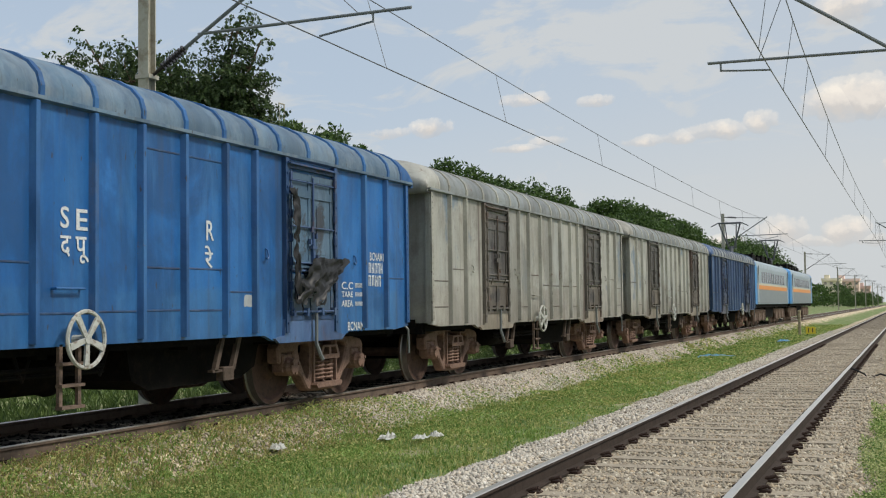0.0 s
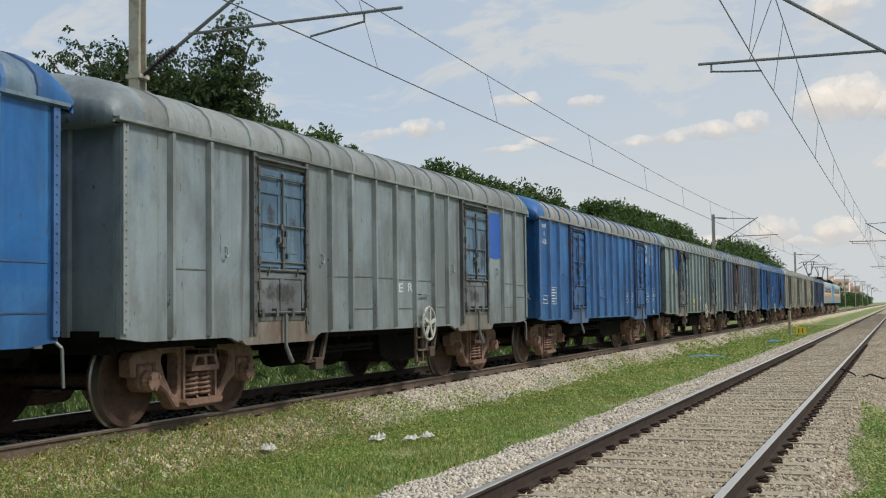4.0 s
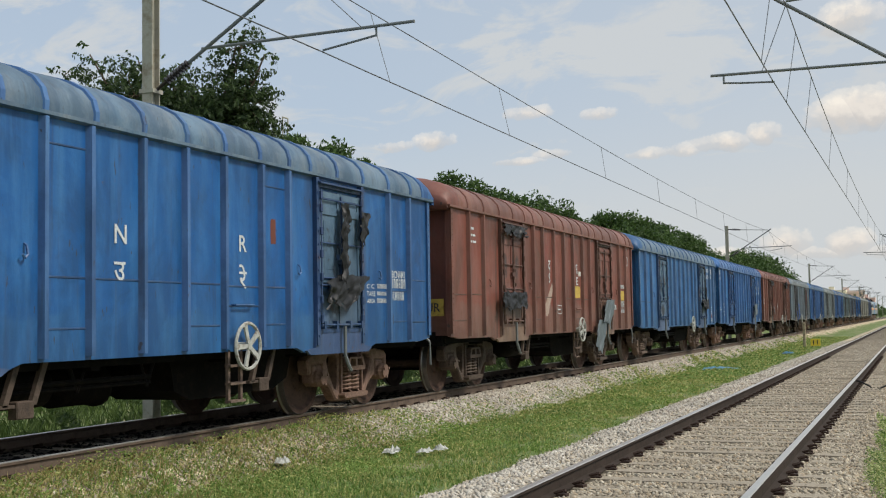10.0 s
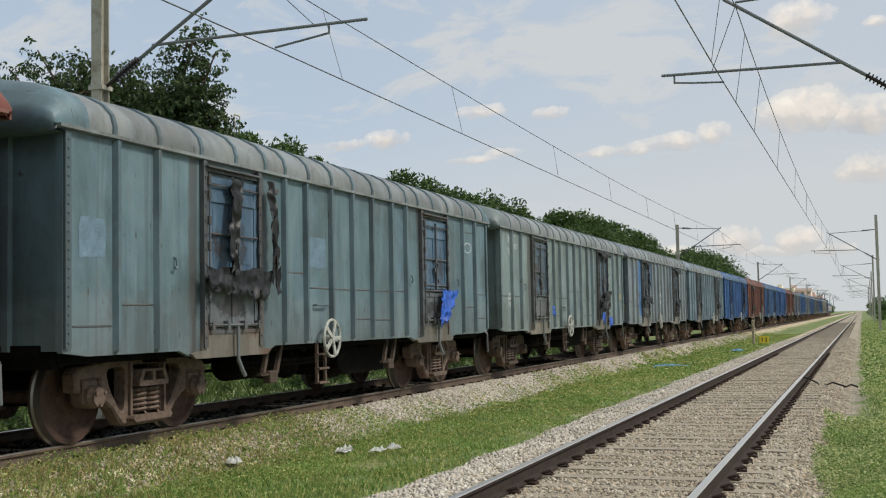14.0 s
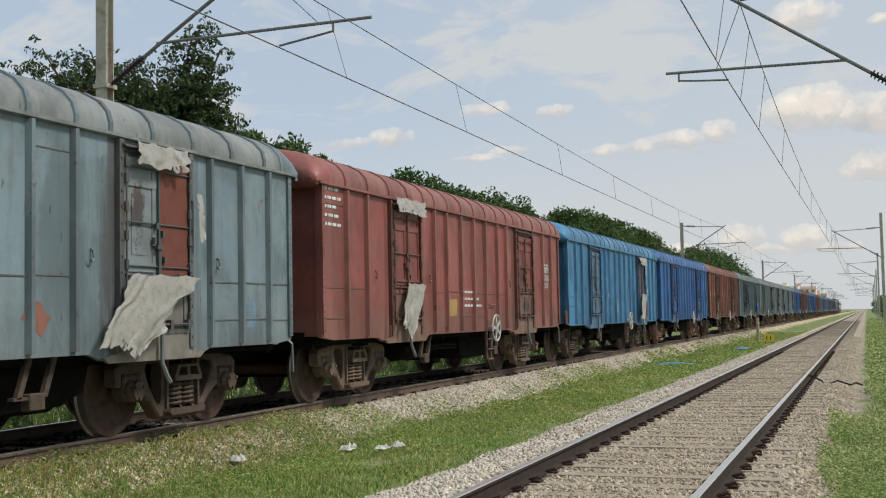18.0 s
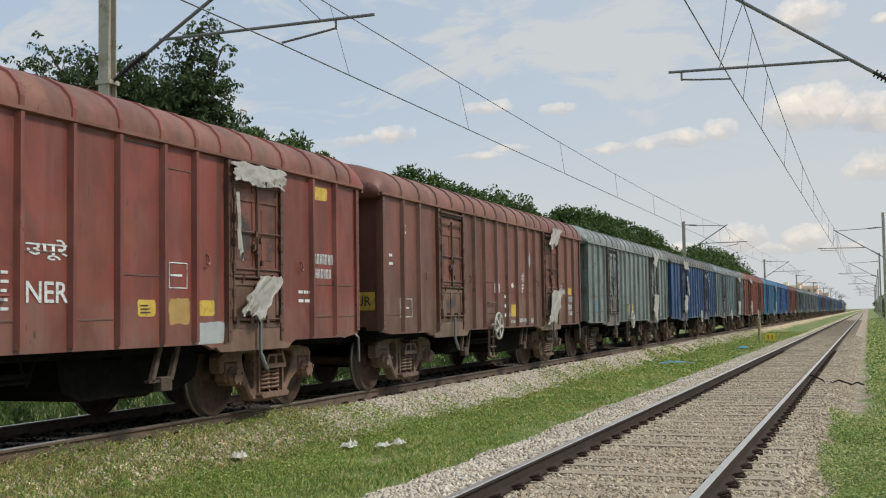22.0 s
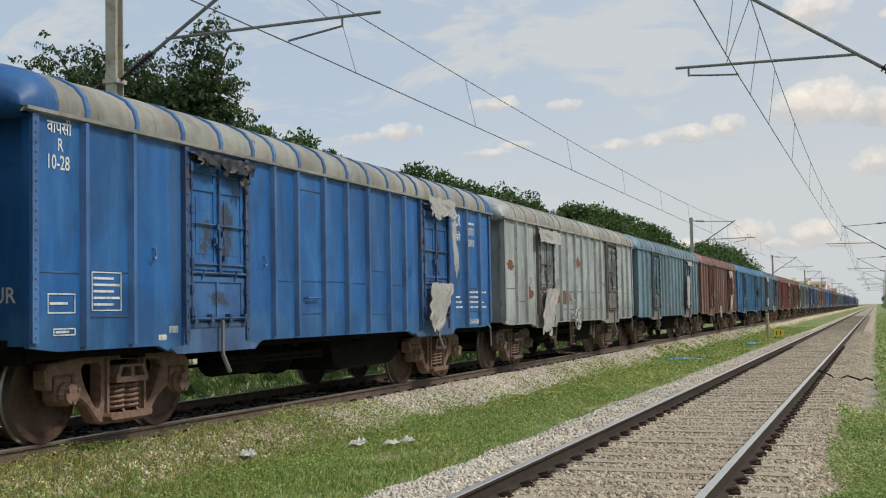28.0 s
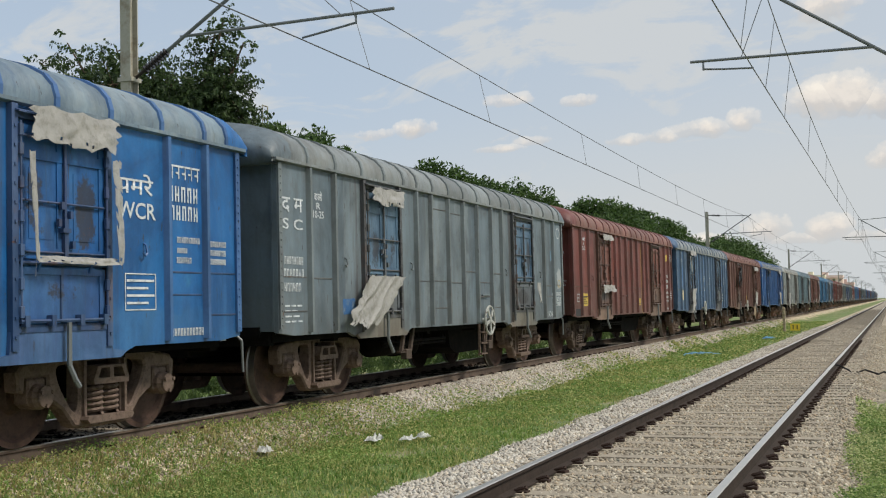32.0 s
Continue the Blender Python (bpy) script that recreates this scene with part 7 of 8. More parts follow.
mark(37, "tarp", -4.01, 2.95, -2.88, 3.11, "WHITE")
mark(37, "patch", 1.47, 0.97, 1.7, 3.24, "TAN")
mark(37, "patch", 0.93, 1.19, 1.31, 1.4, "YELLOW")
mark(37, "patch", 5.42, 2.64, 5.73, 2.85, "YELLOW")
mark(38, "text", 5.85, 1.45, 6.09, 1.55, "C.C")
mark(38, "text", 5.85, 1.33, 6.09, 1.43, "TARE")
mark(38, "text", 5.85, 1.23, 6.09, 1.32, "AREA")
mark(38, "bars", 6.21, 1.45, 6.6, 1.55)
mark(38, "bars", 6.21, 1.33, 6.6, 1.43)
mark(38, "bars", 6.21, 1.23, 6.59, 1.32)
mark(38, "text", 5.51, 1.0, 6.03, 1.12, "BCNAM1")
mark(38, "ring", 6.34, 1.66, 6.57, 1.83, "YELLOW")
mark(38, "ring", 6.29, 2.78, 6.61, 3.03)
mark(38, "tarp", 4.28, 1.3, 4.51, 1.75, "WHITE")
mark(38, "slash", 6.26, 1.62, 6.72, 2.05, "PALE")
mark(38, "patch", 5.74, 2.26, 6.07, 2.49, "STEELP")
mark(38, "text", -6.64, 2.53, -6.07, 2.72, "द म")
mark(38, "text", -6.62, 2.31, -6.08, 2.45, "S C")
mark(38, "text", -5.74, 2.74, -5.51, 2.87, "वापसी")
mark(38, "text", -5.68, 2.62, -5.56, 2.71, "R")
mark(38, "text", -5.78, 2.5, -5.47, 2.6, "10-25")
mark(38, "bars", -6.59, 1.85, -6.07, 1.96)
mark(38, "bars", -6.6, 1.68, -6.05, 1.8)
mark(38, "bars", -6.6, 1.5, -6.13, 1.62)
mark(38, "tarp", -5.07, 1.04, -2.9, 1.76, "WHITE")
mark(38, "tarp", -4.14, 2.82, -2.95, 3.08, "WHITE")
mark(38, "patch", -4.93, 1.19, -4.5, 1.41, "BLUEQ")
mark(38, "lines", -6.59, 1.11, -6.1, 1.38, 4)
mark(39, "text", 4.43, 2.49, 5.05, 2.71, "पमरे")
mark(39, "text", 4.44, 2.24, 5.09, 2.41, "WCR")
mark(39, "dev", 5.32, 2.72, 5.93, 2.87, 5)
mark(39, "bars", 5.33, 2.46, 5.92, 2.64)
mark(39, "bars", 5.36, 2.26, 5.92, 2.43)
mark(39, "bars", 5.48, 2.02, 5.93, 2.09)
mark(39, "bars", 5.48, 1.91, 5.68, 1.97)
mark(39, "bars", 5.47, 1.8, 5.76, 1.87)
mark(39, "bars", 6.1, 2.0, 6.48, 2.07)
mark(39, "bars", 6.1, 1.9, 6.47, 1.97)
mark(39, "bars", 6.09, 1.8, 6.47, 1.87)
mark(39, "box", 4.55, 1.3, 5.08, 1.68, 5)
mark(39, "bars", 5.36, 1.01, 5.99, 1.1)
mark(39, "tarp", 3.03, 2.83, 4.31, 3.18, "WHITE")
mark(39, "tarp", 4.21, 1.81, 4.34, 2.79, "WHITE")
mark(39, "tarp", 3.03, 1.72, 3.11, 2.75, "WHITE")
mark(39, "tarp", 3.09, 1.74, 4.28, 1.81, "WHITE")
for y0, y1 in ((-6.68, -6.05), (-5.91, -5.23), (-5.09, -4.3), (-2.7, -2.27), (-2.13, -1.57), (-1.43, -0.82), (-0.68, -0.07), (0.07, 0.68), (0.82, 1.43), (1.57, 2.13), (2.27, 2.7), (4.3, 5.09), (5.23, 5.91), (6.05, 6.62)):
    mark(20, "patch", y0, 2.02, y1, 2.2, "TAN")

# ================= engines =================
M_LOCO = simple("engine_blue", srgb(64, 136, 196), 0.45, 0.0, 2.0, 0.12, srgb(96, 130, 150))
M_FLANK = simple("engine_pale_grey", srgb(150, 164, 172), 0.45, 0.0, 2.0, 0.12, srgb(124, 132, 134))
M_LOWER = simple("engine_lower_grey", srgb(126, 134, 138), 0.5, 0, 2.0, 0.12)
M_CREAM = simple("engine_cream", srgb(196, 190, 168), 0.45, 0.0, 2.0, 0.1)
M_ORANGE = simple("engine_orange", srgb(214, 140, 70), 0.45, 0.0, 2.0, 0.1)
M_GLASS = simple("dark_window", srgb(30, 36, 42), 0.12, 0.0, 2.0, 0.1, None, 0.0)
ENGINES = []


def grown_box(section, off):
    """A section pushed outwards by a little."""
    return [(x + off * (1 if x > 0 else -1 if x < 0 else 0), z + (off if z > 1.3 else 0.0)) for x, z in section]


def build_engine():
    """Boxy electric engine: pale flanks, blue ends, a cream and orange band, a row of windows, two cabs and one raised pantograph."""
    e = thing("electric_engine", "pale grey electric engine with blue ends and an orange band", "locomotive", "engines of the goods train")
    L = 9.0
    sec = [(1.5, 1.2), (1.5, 3.12), (1.44, 3.34), (1.25, 3.5), (0.6, 3.6), (0, 3.62)]
    sec = sec + [(-x, z) for x, z in reversed(sec[:-1])]
    bm = bmesh.new()
    rows = sweep(bm, [[(x * k, y, 1.2 + (z - 1.2) * kz) for x, z in sec] for y, k, kz in ((-L, 0.95, 0.96), (-L + 0.25, 1, 1), (L - 0.25, 1, 1), (L, 0.95, 0.96))])
    for row in (rows[0], rows[-1]):
        bm.faces.new(row)
    part("body", bm, M_FLANK, e)
    for s in (-1, 1):
        bm = bmesh.new()
        sweep(bm, [[(x * k, s * y, 1.2 + (z - 1.2) * kz) for x, z in grown_box(sec, 0.012)] for y, k, kz in ((L + 0.012, 0.95, 0.96), (L - 0.25, 1, 1), (L - 1.0, 1, 1))])
        vs = [bm.verts.new((x * 0.95, s * (L + 0.012), 1.2 + (z - 1.2) * 0.96)) for x, z in grown_box(sec, 0.012)]
        bm.faces.new(vs)
        cab = part("cab", bm, M_LOCO, e, "bright blue cab end")
        bm = bmesh.new()
        for x0, x1 in ((-1.15, -0.1), (0.1, 1.15)):
            box(bm, x0, x1, min(s * (L + 0.01), s * (L + 0.04)), max(s * (L + 0.01), s * (L + 0.04)), 2.35, 2.95)
        part("cab_window", bm, M_GLASS, cab)
        bm = bmesh.new()
        for x in (-1.45, 1.45):
            rod(bm, (x, s * (L - 1.3), 1.15), (x * 1.07, s * (L - 1.3), 3.2), 0.03, 6)
        part("cab_handrail", bm, M_TUBE, e)
    for z0, z1, mat, nm in ((1.98, 2.2, M_ORANGE, "orange_band"), (2.2, 2.3, M_CREAM, "cream_band"), (1.25, 1.98, M_LOWER, "lower_panel")):
        bm = bmesh.new()
        for s in (-1, 1):
            x0, x1 = sorted((s * 1.495, s * 1.516))
            box(bm, x0, x1, -L + 1.0, L - 1.0, z0, z1 - 0.003)
        part(nm, bm, mat, e)
    for y in [-5.6 + 0.93 * i for i in range(13)]:
        bm = bmesh.new()
        box(bm, 1.498, 1.52, y - 0.26, y + 0.26, 2.36, 2.92)
        part("window", bm, M_GLASS, e)
    for y in (-7.6, 7.6):
        bm = bmesh.new()
        box(bm, 1.498, 1.52, y - 0.28, y + 0.28, 1.3, 3.1)
        part("cab_door", bm, M_FLANK, e)
    bm = bmesh.new()
    box(bm, -1.4, 1.4, -L + 0.2, L - 0.2, 1.02, 1.2)
    box(bm, -1.2, 1.2, -1.9, 1.9, 0.45, 1.02)
    part("underframe", bm, M_DARK, e)
    for y in (-5.2, 5.2):
        bm = bmesh.new()
        for s in (-1, 1):
            x0, x1 = sorted((s * 1.0, s * 1.2))
            box(bm, x0, x1, y - 2.5, y + 2.5, 0.62, 0.95, 0.03)
            for yy in (-1.8, 0, 1.8):
                box(bm, x0, s * 1.27 if s > 0 else x1, y + yy - 0.24, y + yy + 0.24, 0.3, 0.72)
                rod(bm, (s * 1.2, y + yy - 0.5, 0.35), (s * 1.2, y + yy - 0.5, 0.9), 0.1, 8)
                rod(bm, (s * 1.2, y + yy + 0.5, 0.35), (s * 1.2, y + yy + 0.5, 0.9), 0.1, 8)
        g = part("bogie", bm, M_BOGIE, e)
        for yy in (-1.8, 0, 1.8):
            w = part("wheelset", Kit.wheelset, None, g)
            w.matrix_parent_inverse = Matrix.Translation((0, y + yy, WHEEL_R))
            WHEELSETS.append(w)
    for y, high in ((-3.2, 0.35), (-1.0, 0.25), (1.2, 0.4), (3.2, 0.25), (5.0, 0.3)):
        bm = bmesh.new()
        box(bm, -0.8, 0.8, y - 0.7, y + 0.7, 3.58, 3.62 + high, 0.03)
        for x in (-0.6, 0.0, 0.6):
            rod(bm, (x, y + 0.9, 3.6), (x, y + 0.9, 4.0 + 0.3 * high), 0.06, 8)
        part("roof_box", bm, M_DARK, e)
    bm = bmesh.new()
    y = -6.4
    box(bm, -0.7, 0.7, y - 0.8, y + 0.8, 3.66, 3.76)
    rod(bm, (0, y, 3.7), (0, y + 0.25, 4.3), 0.11, 8)
    for s in (-1, 1):
        rod(bm, (s * 0.12, y + 0.25, 4.2), (s * 0.55, y - 0.25, 5.5), 0.045, 6)
        rod(bm, (s * 0.2, y + 0.5, 4.2), (s * 0.30, y + 0.1, 5.5), 0.03, 6)
        rod(bm, (s * 0.62, y - 0.25, 5.54), (s * 0.98, y - 0.25, 5.36), 0.03, 6)
    for yy in (-0.3, 0.1):
        rod(bm, (-0.62, y + yy, 5.54), (0.62, y + yy, 5.54), 0.04, 6)
    part("pantograph", bm, M_WIRE, e, "raised steel pantograph")
    return e


for k in (1, 2):
    e = build_engine()
    e.location = (TRAIN_X, wagon_centre(1) + PITCH / 2 + 9.5 + (k - 1) * 19.0, TRAIN_Z)
    ENGINES.append(e)

# ================= overhead line =================


def mast(x, y, top, s, contact, head, foot_z, joint, reg_end, label, base=-0.5):
    """H-section mast with a bracket: stay tube, raking tube, registration tube and steady arm. s: the side to which it reaches."""
    m = thing("overhead_line_mast", label, "mast", "masts of the overhead line")
    bm = bmesh.new()
    half = [(0.1, -0.11), (0.1, -0.09), (0.008, -0.09), (0.008, 0.09), (0.1, 0.09), (0.1, 0.11)]
    prism(bm, [(x + u, y + v) for u, v in half] + [(x - u, y + v) for u, v in reversed(half)], "z", base, top)
    part("post", bm, M_GALV, m)
    foot = Vector((x + s * 0.1, y, foot_z))
    tip = Vector((head[0], y, head[1]))
    mid = foot.lerp(tip, 0.24)
    bm = bmesh.new()
    box(bm, x - 0.14, x + 0.14, y - 0.14, y + 0.14, foot_z - 0.05, foot_z + 0.02)
    part("clamp", bm, M_GALV, m)
    bm = bmesh.new()
    rod(bm, mid, tip + (tip - mid).normalized() * 0.25, 0.032, 8)
    part("raking_tube", bm, M_TUBE, m)
    stay = Vector((x + s * 0.1, y, head[1] + 0.22))
    bm = bmesh.new()
    rod(bm, stay.lerp(tip, 0.3), tip + Vector((0, 0, 0.06)), 0.022, 8)
    part("stay_tube", bm, M_TUBE, m)
    bm = bmesh.new()
    rod(bm, (joint[0], y, joint[1]), (reg_end[0], y, reg_end[1]), 0.026, 8)
    part("registration_tube", bm, M_TUBE, m)
    px = reg_end[0] - s * 0.65 if s > 0 else reg_end[0] + 0.23
    pz = reg_end[1] - 0.03
    bm = bmesh.new()
    rod(bm, (px, y, pz), (px, y, pz - 0.14), 0.018, 6)
    rod(bm, (px, y, pz - 0.12), (px + (contact[0] - px) * 0.35, y, pz - 0.12 + (contact[1] - pz + 0.12) * 0.3), 0.018, 6)
    rod(bm, (px + (contact[0] - px) * 0.35, y, pz - 0.12 + (contact[1] - pz + 0.12) * 0.3), (contact[0], y, contact[1] + 0.03), 0.018, 6)
    part("steady_arm", bm, M_TUBE, m)
    bm = bmesh.new()
    rod(bm, tip, (reg_end[0] - s * 0.9, y, reg_end[1]), 0.007, 4)
    part("stay_wire", bm, M_WIRE, m)
    for p, q in ((foot, mid), (stay, stay.lerp(tip, 0.3))):
        bm = bmesh.new()
        rod(bm, p, q, 0.03, 8)
        for i in range(8):
            c = p.lerp(q, 0.35 + 0.6 * i / 7)
            e = (q - p).normalized() * 0.012
            rod(bm, c - e, c + e, 0.072, 10)
        part("insulator", bm, M_INSUL, m)
    return m


def wires(contact_x, messenger_x, spans, z, head_z, sag, label, droppers):
    """Contact wire, messenger and droppers from mast to mast."""
    w = thing("overhead_wire", label, "wire")
    for k, (y0, y1) in enumerate(zip(spans, spans[1:])):
        xa, xb = contact_x[k % 2], contact_x[(k + 1) % 2]
        bm = bmesh.new()
        rod(bm, (xa, y0, z), (xb, y1, z), 0.0105, 6)
        part("contact_wire", bm, M_WIRE, w)

        def hung(t):
            return (messenger_x + (xa + (xb - xa) * t - messenger_x) * 0.7 * 4 * t * (1 - t), y0 + (y1 - y0) * t, head_z - sag * 4 * t * (1 - t))
        bm = bmesh.new()
        rows = []
        for i in range(17):
            p = Vector(hung(i / 16))
            rows.append([bm.verts.new(p + Vector((0.0095 * math.cos(q), 0, 0.0095 * math.sin(q)))) for q in (0, 1.257, 2.513, 3.77, 5.027)])
        for r0, r1 in zip(rows, rows[1:]):
            for q in range(5):
                bm.faces.new((r0[q], r0[(q + 1) % 5], r1[(q + 1) % 5], r1[q]))
        part("messenger_wire", bm, M_WIRE, w)
        for t in droppers:
            bm = bmesh.new()
            rod(bm, (xa + (xb - xa) * t, y0 + (y1 - y0) * t, z), hung(t), 0.006, 4)
            part("dropper", bm, M_WIRE, w)
    return w


LEFT_MASTS = [(-11.85, 16.3), (-11.75, 81.0), (-11.7, 147.0), (-11.6, 213.0), (-11.5, 278.0), (-11.5, 343.0), (-11.5, 408.0), (-11.5, 473.0), (-11.5, 540.0)]
for k, (x, y) in enumerate(LEFT_MASTS):
    cx = -8.57 if k % 2 == 0 else -8.95
    mast(x, y, 8.4 if y < 40 else 7.5, 1, (cx, 5.66), (-9.0, 7.05), 5.33, (-10.83, 5.95), (-6.98 if k % 2 == 0 else -7.5, 5.98), "galvanised steel mast with a bracket over the train's track")
wires((-8.95, -8.57), -9.0, [-49.0] + [y for x, y in LEFT_MASTS], 5.66, 7.05, 0.5, "overhead wire above the train's track", (0.04, 0.145, 0.29, 0.42, 0.55, 0.68, 0.82, 0.95))
RIGHT_MASTS = [(1.0, 21.2), (1.2, 88.0), (1.5, 152.0), (1.8, 217.0), (2.0, 282.0), (2.1, 347.0), (2.2, 412.0)]
for k, (x, y) in enumerate(RIGHT_MASTS):
    dx = x - 1.0
    cx = -2.16 if k % 2 == 0 else -1.95
    mast(x, y, 8.1, -1, (cx, 5.46), (-1.92, 6.85), 4.95 + 0.1 * dx, (-0.18 + dx * 0.5, 5.66), (-3.27, 5.70), "galvanised steel mast with a bracket over the empty track")
wires((-1.95, -2.16), -1.92, [-44.0] + [y for x, y in RIGHT_MASTS], 5.46, 6.85, 0.47, "overhead wire above the empty track", (0.03, 0.09, 0.2, 0.33, 0.46, 0.6, 0.74, 0.88, 0.97))

# ================= trees =================


def leaf_cloud(centres, radii, count, size, flat=0.8):
    """Leaf blades scattered in shells round many clump centres."""
    k = len(centres)
    pick = rng.integers(0, k, count)
    d = rng.normal(0, 1, (count, 3))
    d /= np.linalg.norm(d, axis=1)[:, None]
    r = radii[pick] * rng.uniform(0.25, 1.0, count) ** 0.6
    p = centres[pick] + d * r[:, None] * np.array([1, 1, flat])
    a = rng.normal(0, 1, (count, 3))
    a /= np.linalg.norm(a, axis=1)[:, None]
    b = np.cross(a, rng.normal(0, 1, (count, 3)))
    b /= np.linalg.norm(b, axis=1)[:, None]
    ln = size * rng.uniform(0.6, 1.4, count)[:, None]
    v = np.stack([p - a * ln, p + b * ln * 0.42, p + a * ln, p - b * ln * 0.42], 1).reshape(-1, 3)
    return v, np.arange(count * 4).reshape(-1, 4)


def tree(x, y, tall, spread, leaves, leaf, mat, label, clumps=60, bare=0.25, lean=0.0):
    t = thing("tree", label, "tree", "trees behind the track")
    z0 = -0.5
    bm = bmesh.new()
    top = Vector((x + lean, y, z0 + tall * 0.62))
    rod(bm, (x, y, z0), (x + lean * 0.4, y, z0 + tall * 0.3), tall * 0.028, 8, tall * 0.022)
    rod(bm, (x + lean * 0.4, y, z0 + tall * 0.3), top, tall * 0.022, 8, tall * 0.01)
    cs = []
    for i in range(clumps):
        u = rng.random()
        zz = tall * (bare + (1 - bare) * u)
        wide = spread * math.sin(math.pi * min(0.97, 0.18 + 0.78 * u)) ** 0.7
        ang, rr = rng.uniform(0, 6.28), wide * math.sqrt(rng.random())
        c = Vector((x + lean * u + rr * math.cos(ang), y + rr * math.sin(ang), z0 + zz - tall * 0.05))
        cs.append(c)
        if i % 4 == 0:
            s = Vector((x + lean * 0.5, y, z0 + tall * (0.25 + 0.35 * u)))
            rod(bm, s, c, tall * 0.008, 5, tall * 0.002)
    part("trunk", bm, M_BARK, t)
    centres = np.array([tuple(c) for c in cs])
    radii = rng.uniform(0.10, 0.2, clumps) * spread * 1.7
    v, f = leaf_cloud(centres, radii, leaves, leaf)
    crown = new("crown", raw_mesh("crown", v, f, mat))
    crown.parent = t
    return t


def sprays(tips, leaf, per):
    """Feathery twigs: leaves set in two rows along each twig from a to b."""
    a = np.repeat(np.array([p for p, q in tips]), per, 0)
    d = np.repeat(np.array([q for p, q in tips]), per, 0) - a
    k = len(a)
    side = np.cross(d, np.repeat(rng.normal(0, 1, (len(tips), 3)), per, 0))
    side /= np.linalg.norm(side, axis=1)[:, None] + 1e-9
    i = np.tile(np.arange(per), len(tips))
    t = ((i + 0.5) / per)[:, None]
    s = side * np.where(i % 2, 1, -1)[:, None] + rng.normal(0, 0.45, (k, 3))
    s /= np.linalg.norm(s, axis=1)[:, None]
    ln = (leaf * rng.uniform(0.7, 1.3, k))[:, None]
    p = a + d * t
    tip = p + s * ln
    tip[:, 2] -= 0.25 * ln[:, 0]
    wv = np.cross(s, rng.normal(0, 1, (k, 3)))
    wv *= ln * 0.26 / (np.linalg.norm(wv, axis=1)[:, None] + 1e-9)
    mid = (p + tip) / 2
    v = np.stack([p, mid + wv, tip, mid - wv], 1).reshape(-1, 3)
    return v, np.arange(len(v)).reshape(-1, 4)


def feathery_tree(x, y, branches, leaf, per, label):
    """Open-crowned tree: limbs that fork into twigs with leaf sprays, gaps of sky between them."""
    t = thing("tree", label, "tree", "trees behind the track")
    bm = bmesh.new()
    z0 = -0.6
    fork = Vector((x, y, 3.2))
    rod(bm, (x, y, z0), fork, 0.24, 10, 0.17)
    tips = []
    for bx, by, bz, reach, twigs in branches:
        end = Vector((bx, by, bz))
        mid = fork.lerp(end, 0.5) + Vector((0, 0, 0.35))
        rod(bm, fork, mid, 0.10, 7, 0.06)
        rod(bm, mid, end, 0.06, 6, 0.02)
        for i in range(int(twigs * 1.2)):
            u = rng.uniform(0.25, 1.0)
            s = (mid.lerp(end, u * 2 - 1) if u > 0.5 else fork.lerp(mid, u * 2))
            dd = Vector(rng.normal(0, 1, 3) * np.array([1.0, 1.0, 0.75]) + np.array([0, 0, 0.15])).normalized()
            c = s + dd * reach * rng.uniform(0.3, 1.0)
            if i % 5 == 0:
                rod(bm, s, c, 0.016, 4, 0.006)
            q = c + (Vector((dd.x, dd.y, dd.z * 0.4)) + Vector(rng.normal(0, 0.45, 3) * np.array([1, 1, 0.5]))).normalized() * rng.uniform(0.28, 0.55)
            tips.append((tuple(c), tuple(q)))
    part("trunk", bm, M_BARK, t)
    v, f = sprays(tips, leaf, per)
    crown = new("crown", raw_mesh("crown", v, f, M_LEAF))
    crown.parent = t
    return t


feathery_tree(-18.6, 27.5, [(-22.9, 27.2, 8.8, 0.45, 90), (-21.9, 27.2, 9.25, 0.45, 110), (-21.6, 27.4, 8.1, 0.9, 330), (-20.5, 27.6, 9.0, 0.6, 230), (-20.2, 27.0, 7.9, 1.0, 420), (-19.3, 27.5, 8.5, 0.7, 260),
                            (-18.6, 27.8, 7.9, 1.0, 460), (-17.2, 27.6, 9.2, 0.5, 120), (-16.8, 27.4, 9.45, 0.35, 80), (-16.2, 27.4, 8.7, 0.45, 120), (-16.8, 27.5, 7.6, 0.9, 430), (-17.6, 27.3, 7.6, 0.9, 430),
                            (-17.5, 27.3, 6.6, 1.3, 620), (-19.3, 27.6, 6.8, 1.4, 700), (-20.9, 27.8, 7.0, 1.1, 480), (-16.3, 27.5, 6.7, 0.7, 330), (-18.2, 27.4, 5.8, 1.5, 560), (-16.4, 27.5, 5.8, 0.9, 330)],
              0.125, 16, "tall tree with an open, feathery dark green crown")
feathery_tree(-24.5, 23.5, [(-24.6, 23.5, 7.6, 0.8, 200), (-25.4, 23.6, 7.0, 1.0, 260)], 0.12, 15, "feathery dark green tree beside the first")
ROW = [(-22, 38.6, 9.4, 1.8), (-22, 41.2, 9.6, 2.0), (-22, 43.6, 9.9, 2.0), (-22.2, 46.0, 9.4, 1.7), (-22, 52.0, 9.0, 1.8), (-22, 55.2, 9.6, 2.1), (-22, 59.5, 9.9, 2.3), (-22, 63.5, 9.6, 2.1), (-22, 67.5, 9.4, 2.2),
       (-22, 72.0, 10.1, 2.6), (-22, 76.5, 9.5, 2.4), (-22, 82.0, 9.4, 2.4), (-22, 88.0, 10.3, 3.0), (-22, 94.4, 11.1, 3.4), (-22, 101.0, 10.8, 3.4), (-22, 108.4, 10.8, 3.6), (-22, 116.0, 10.7, 3.6), (-22, 124.0, 10.3, 3.6), (-22, 132.0, 9.6, 3.4)]
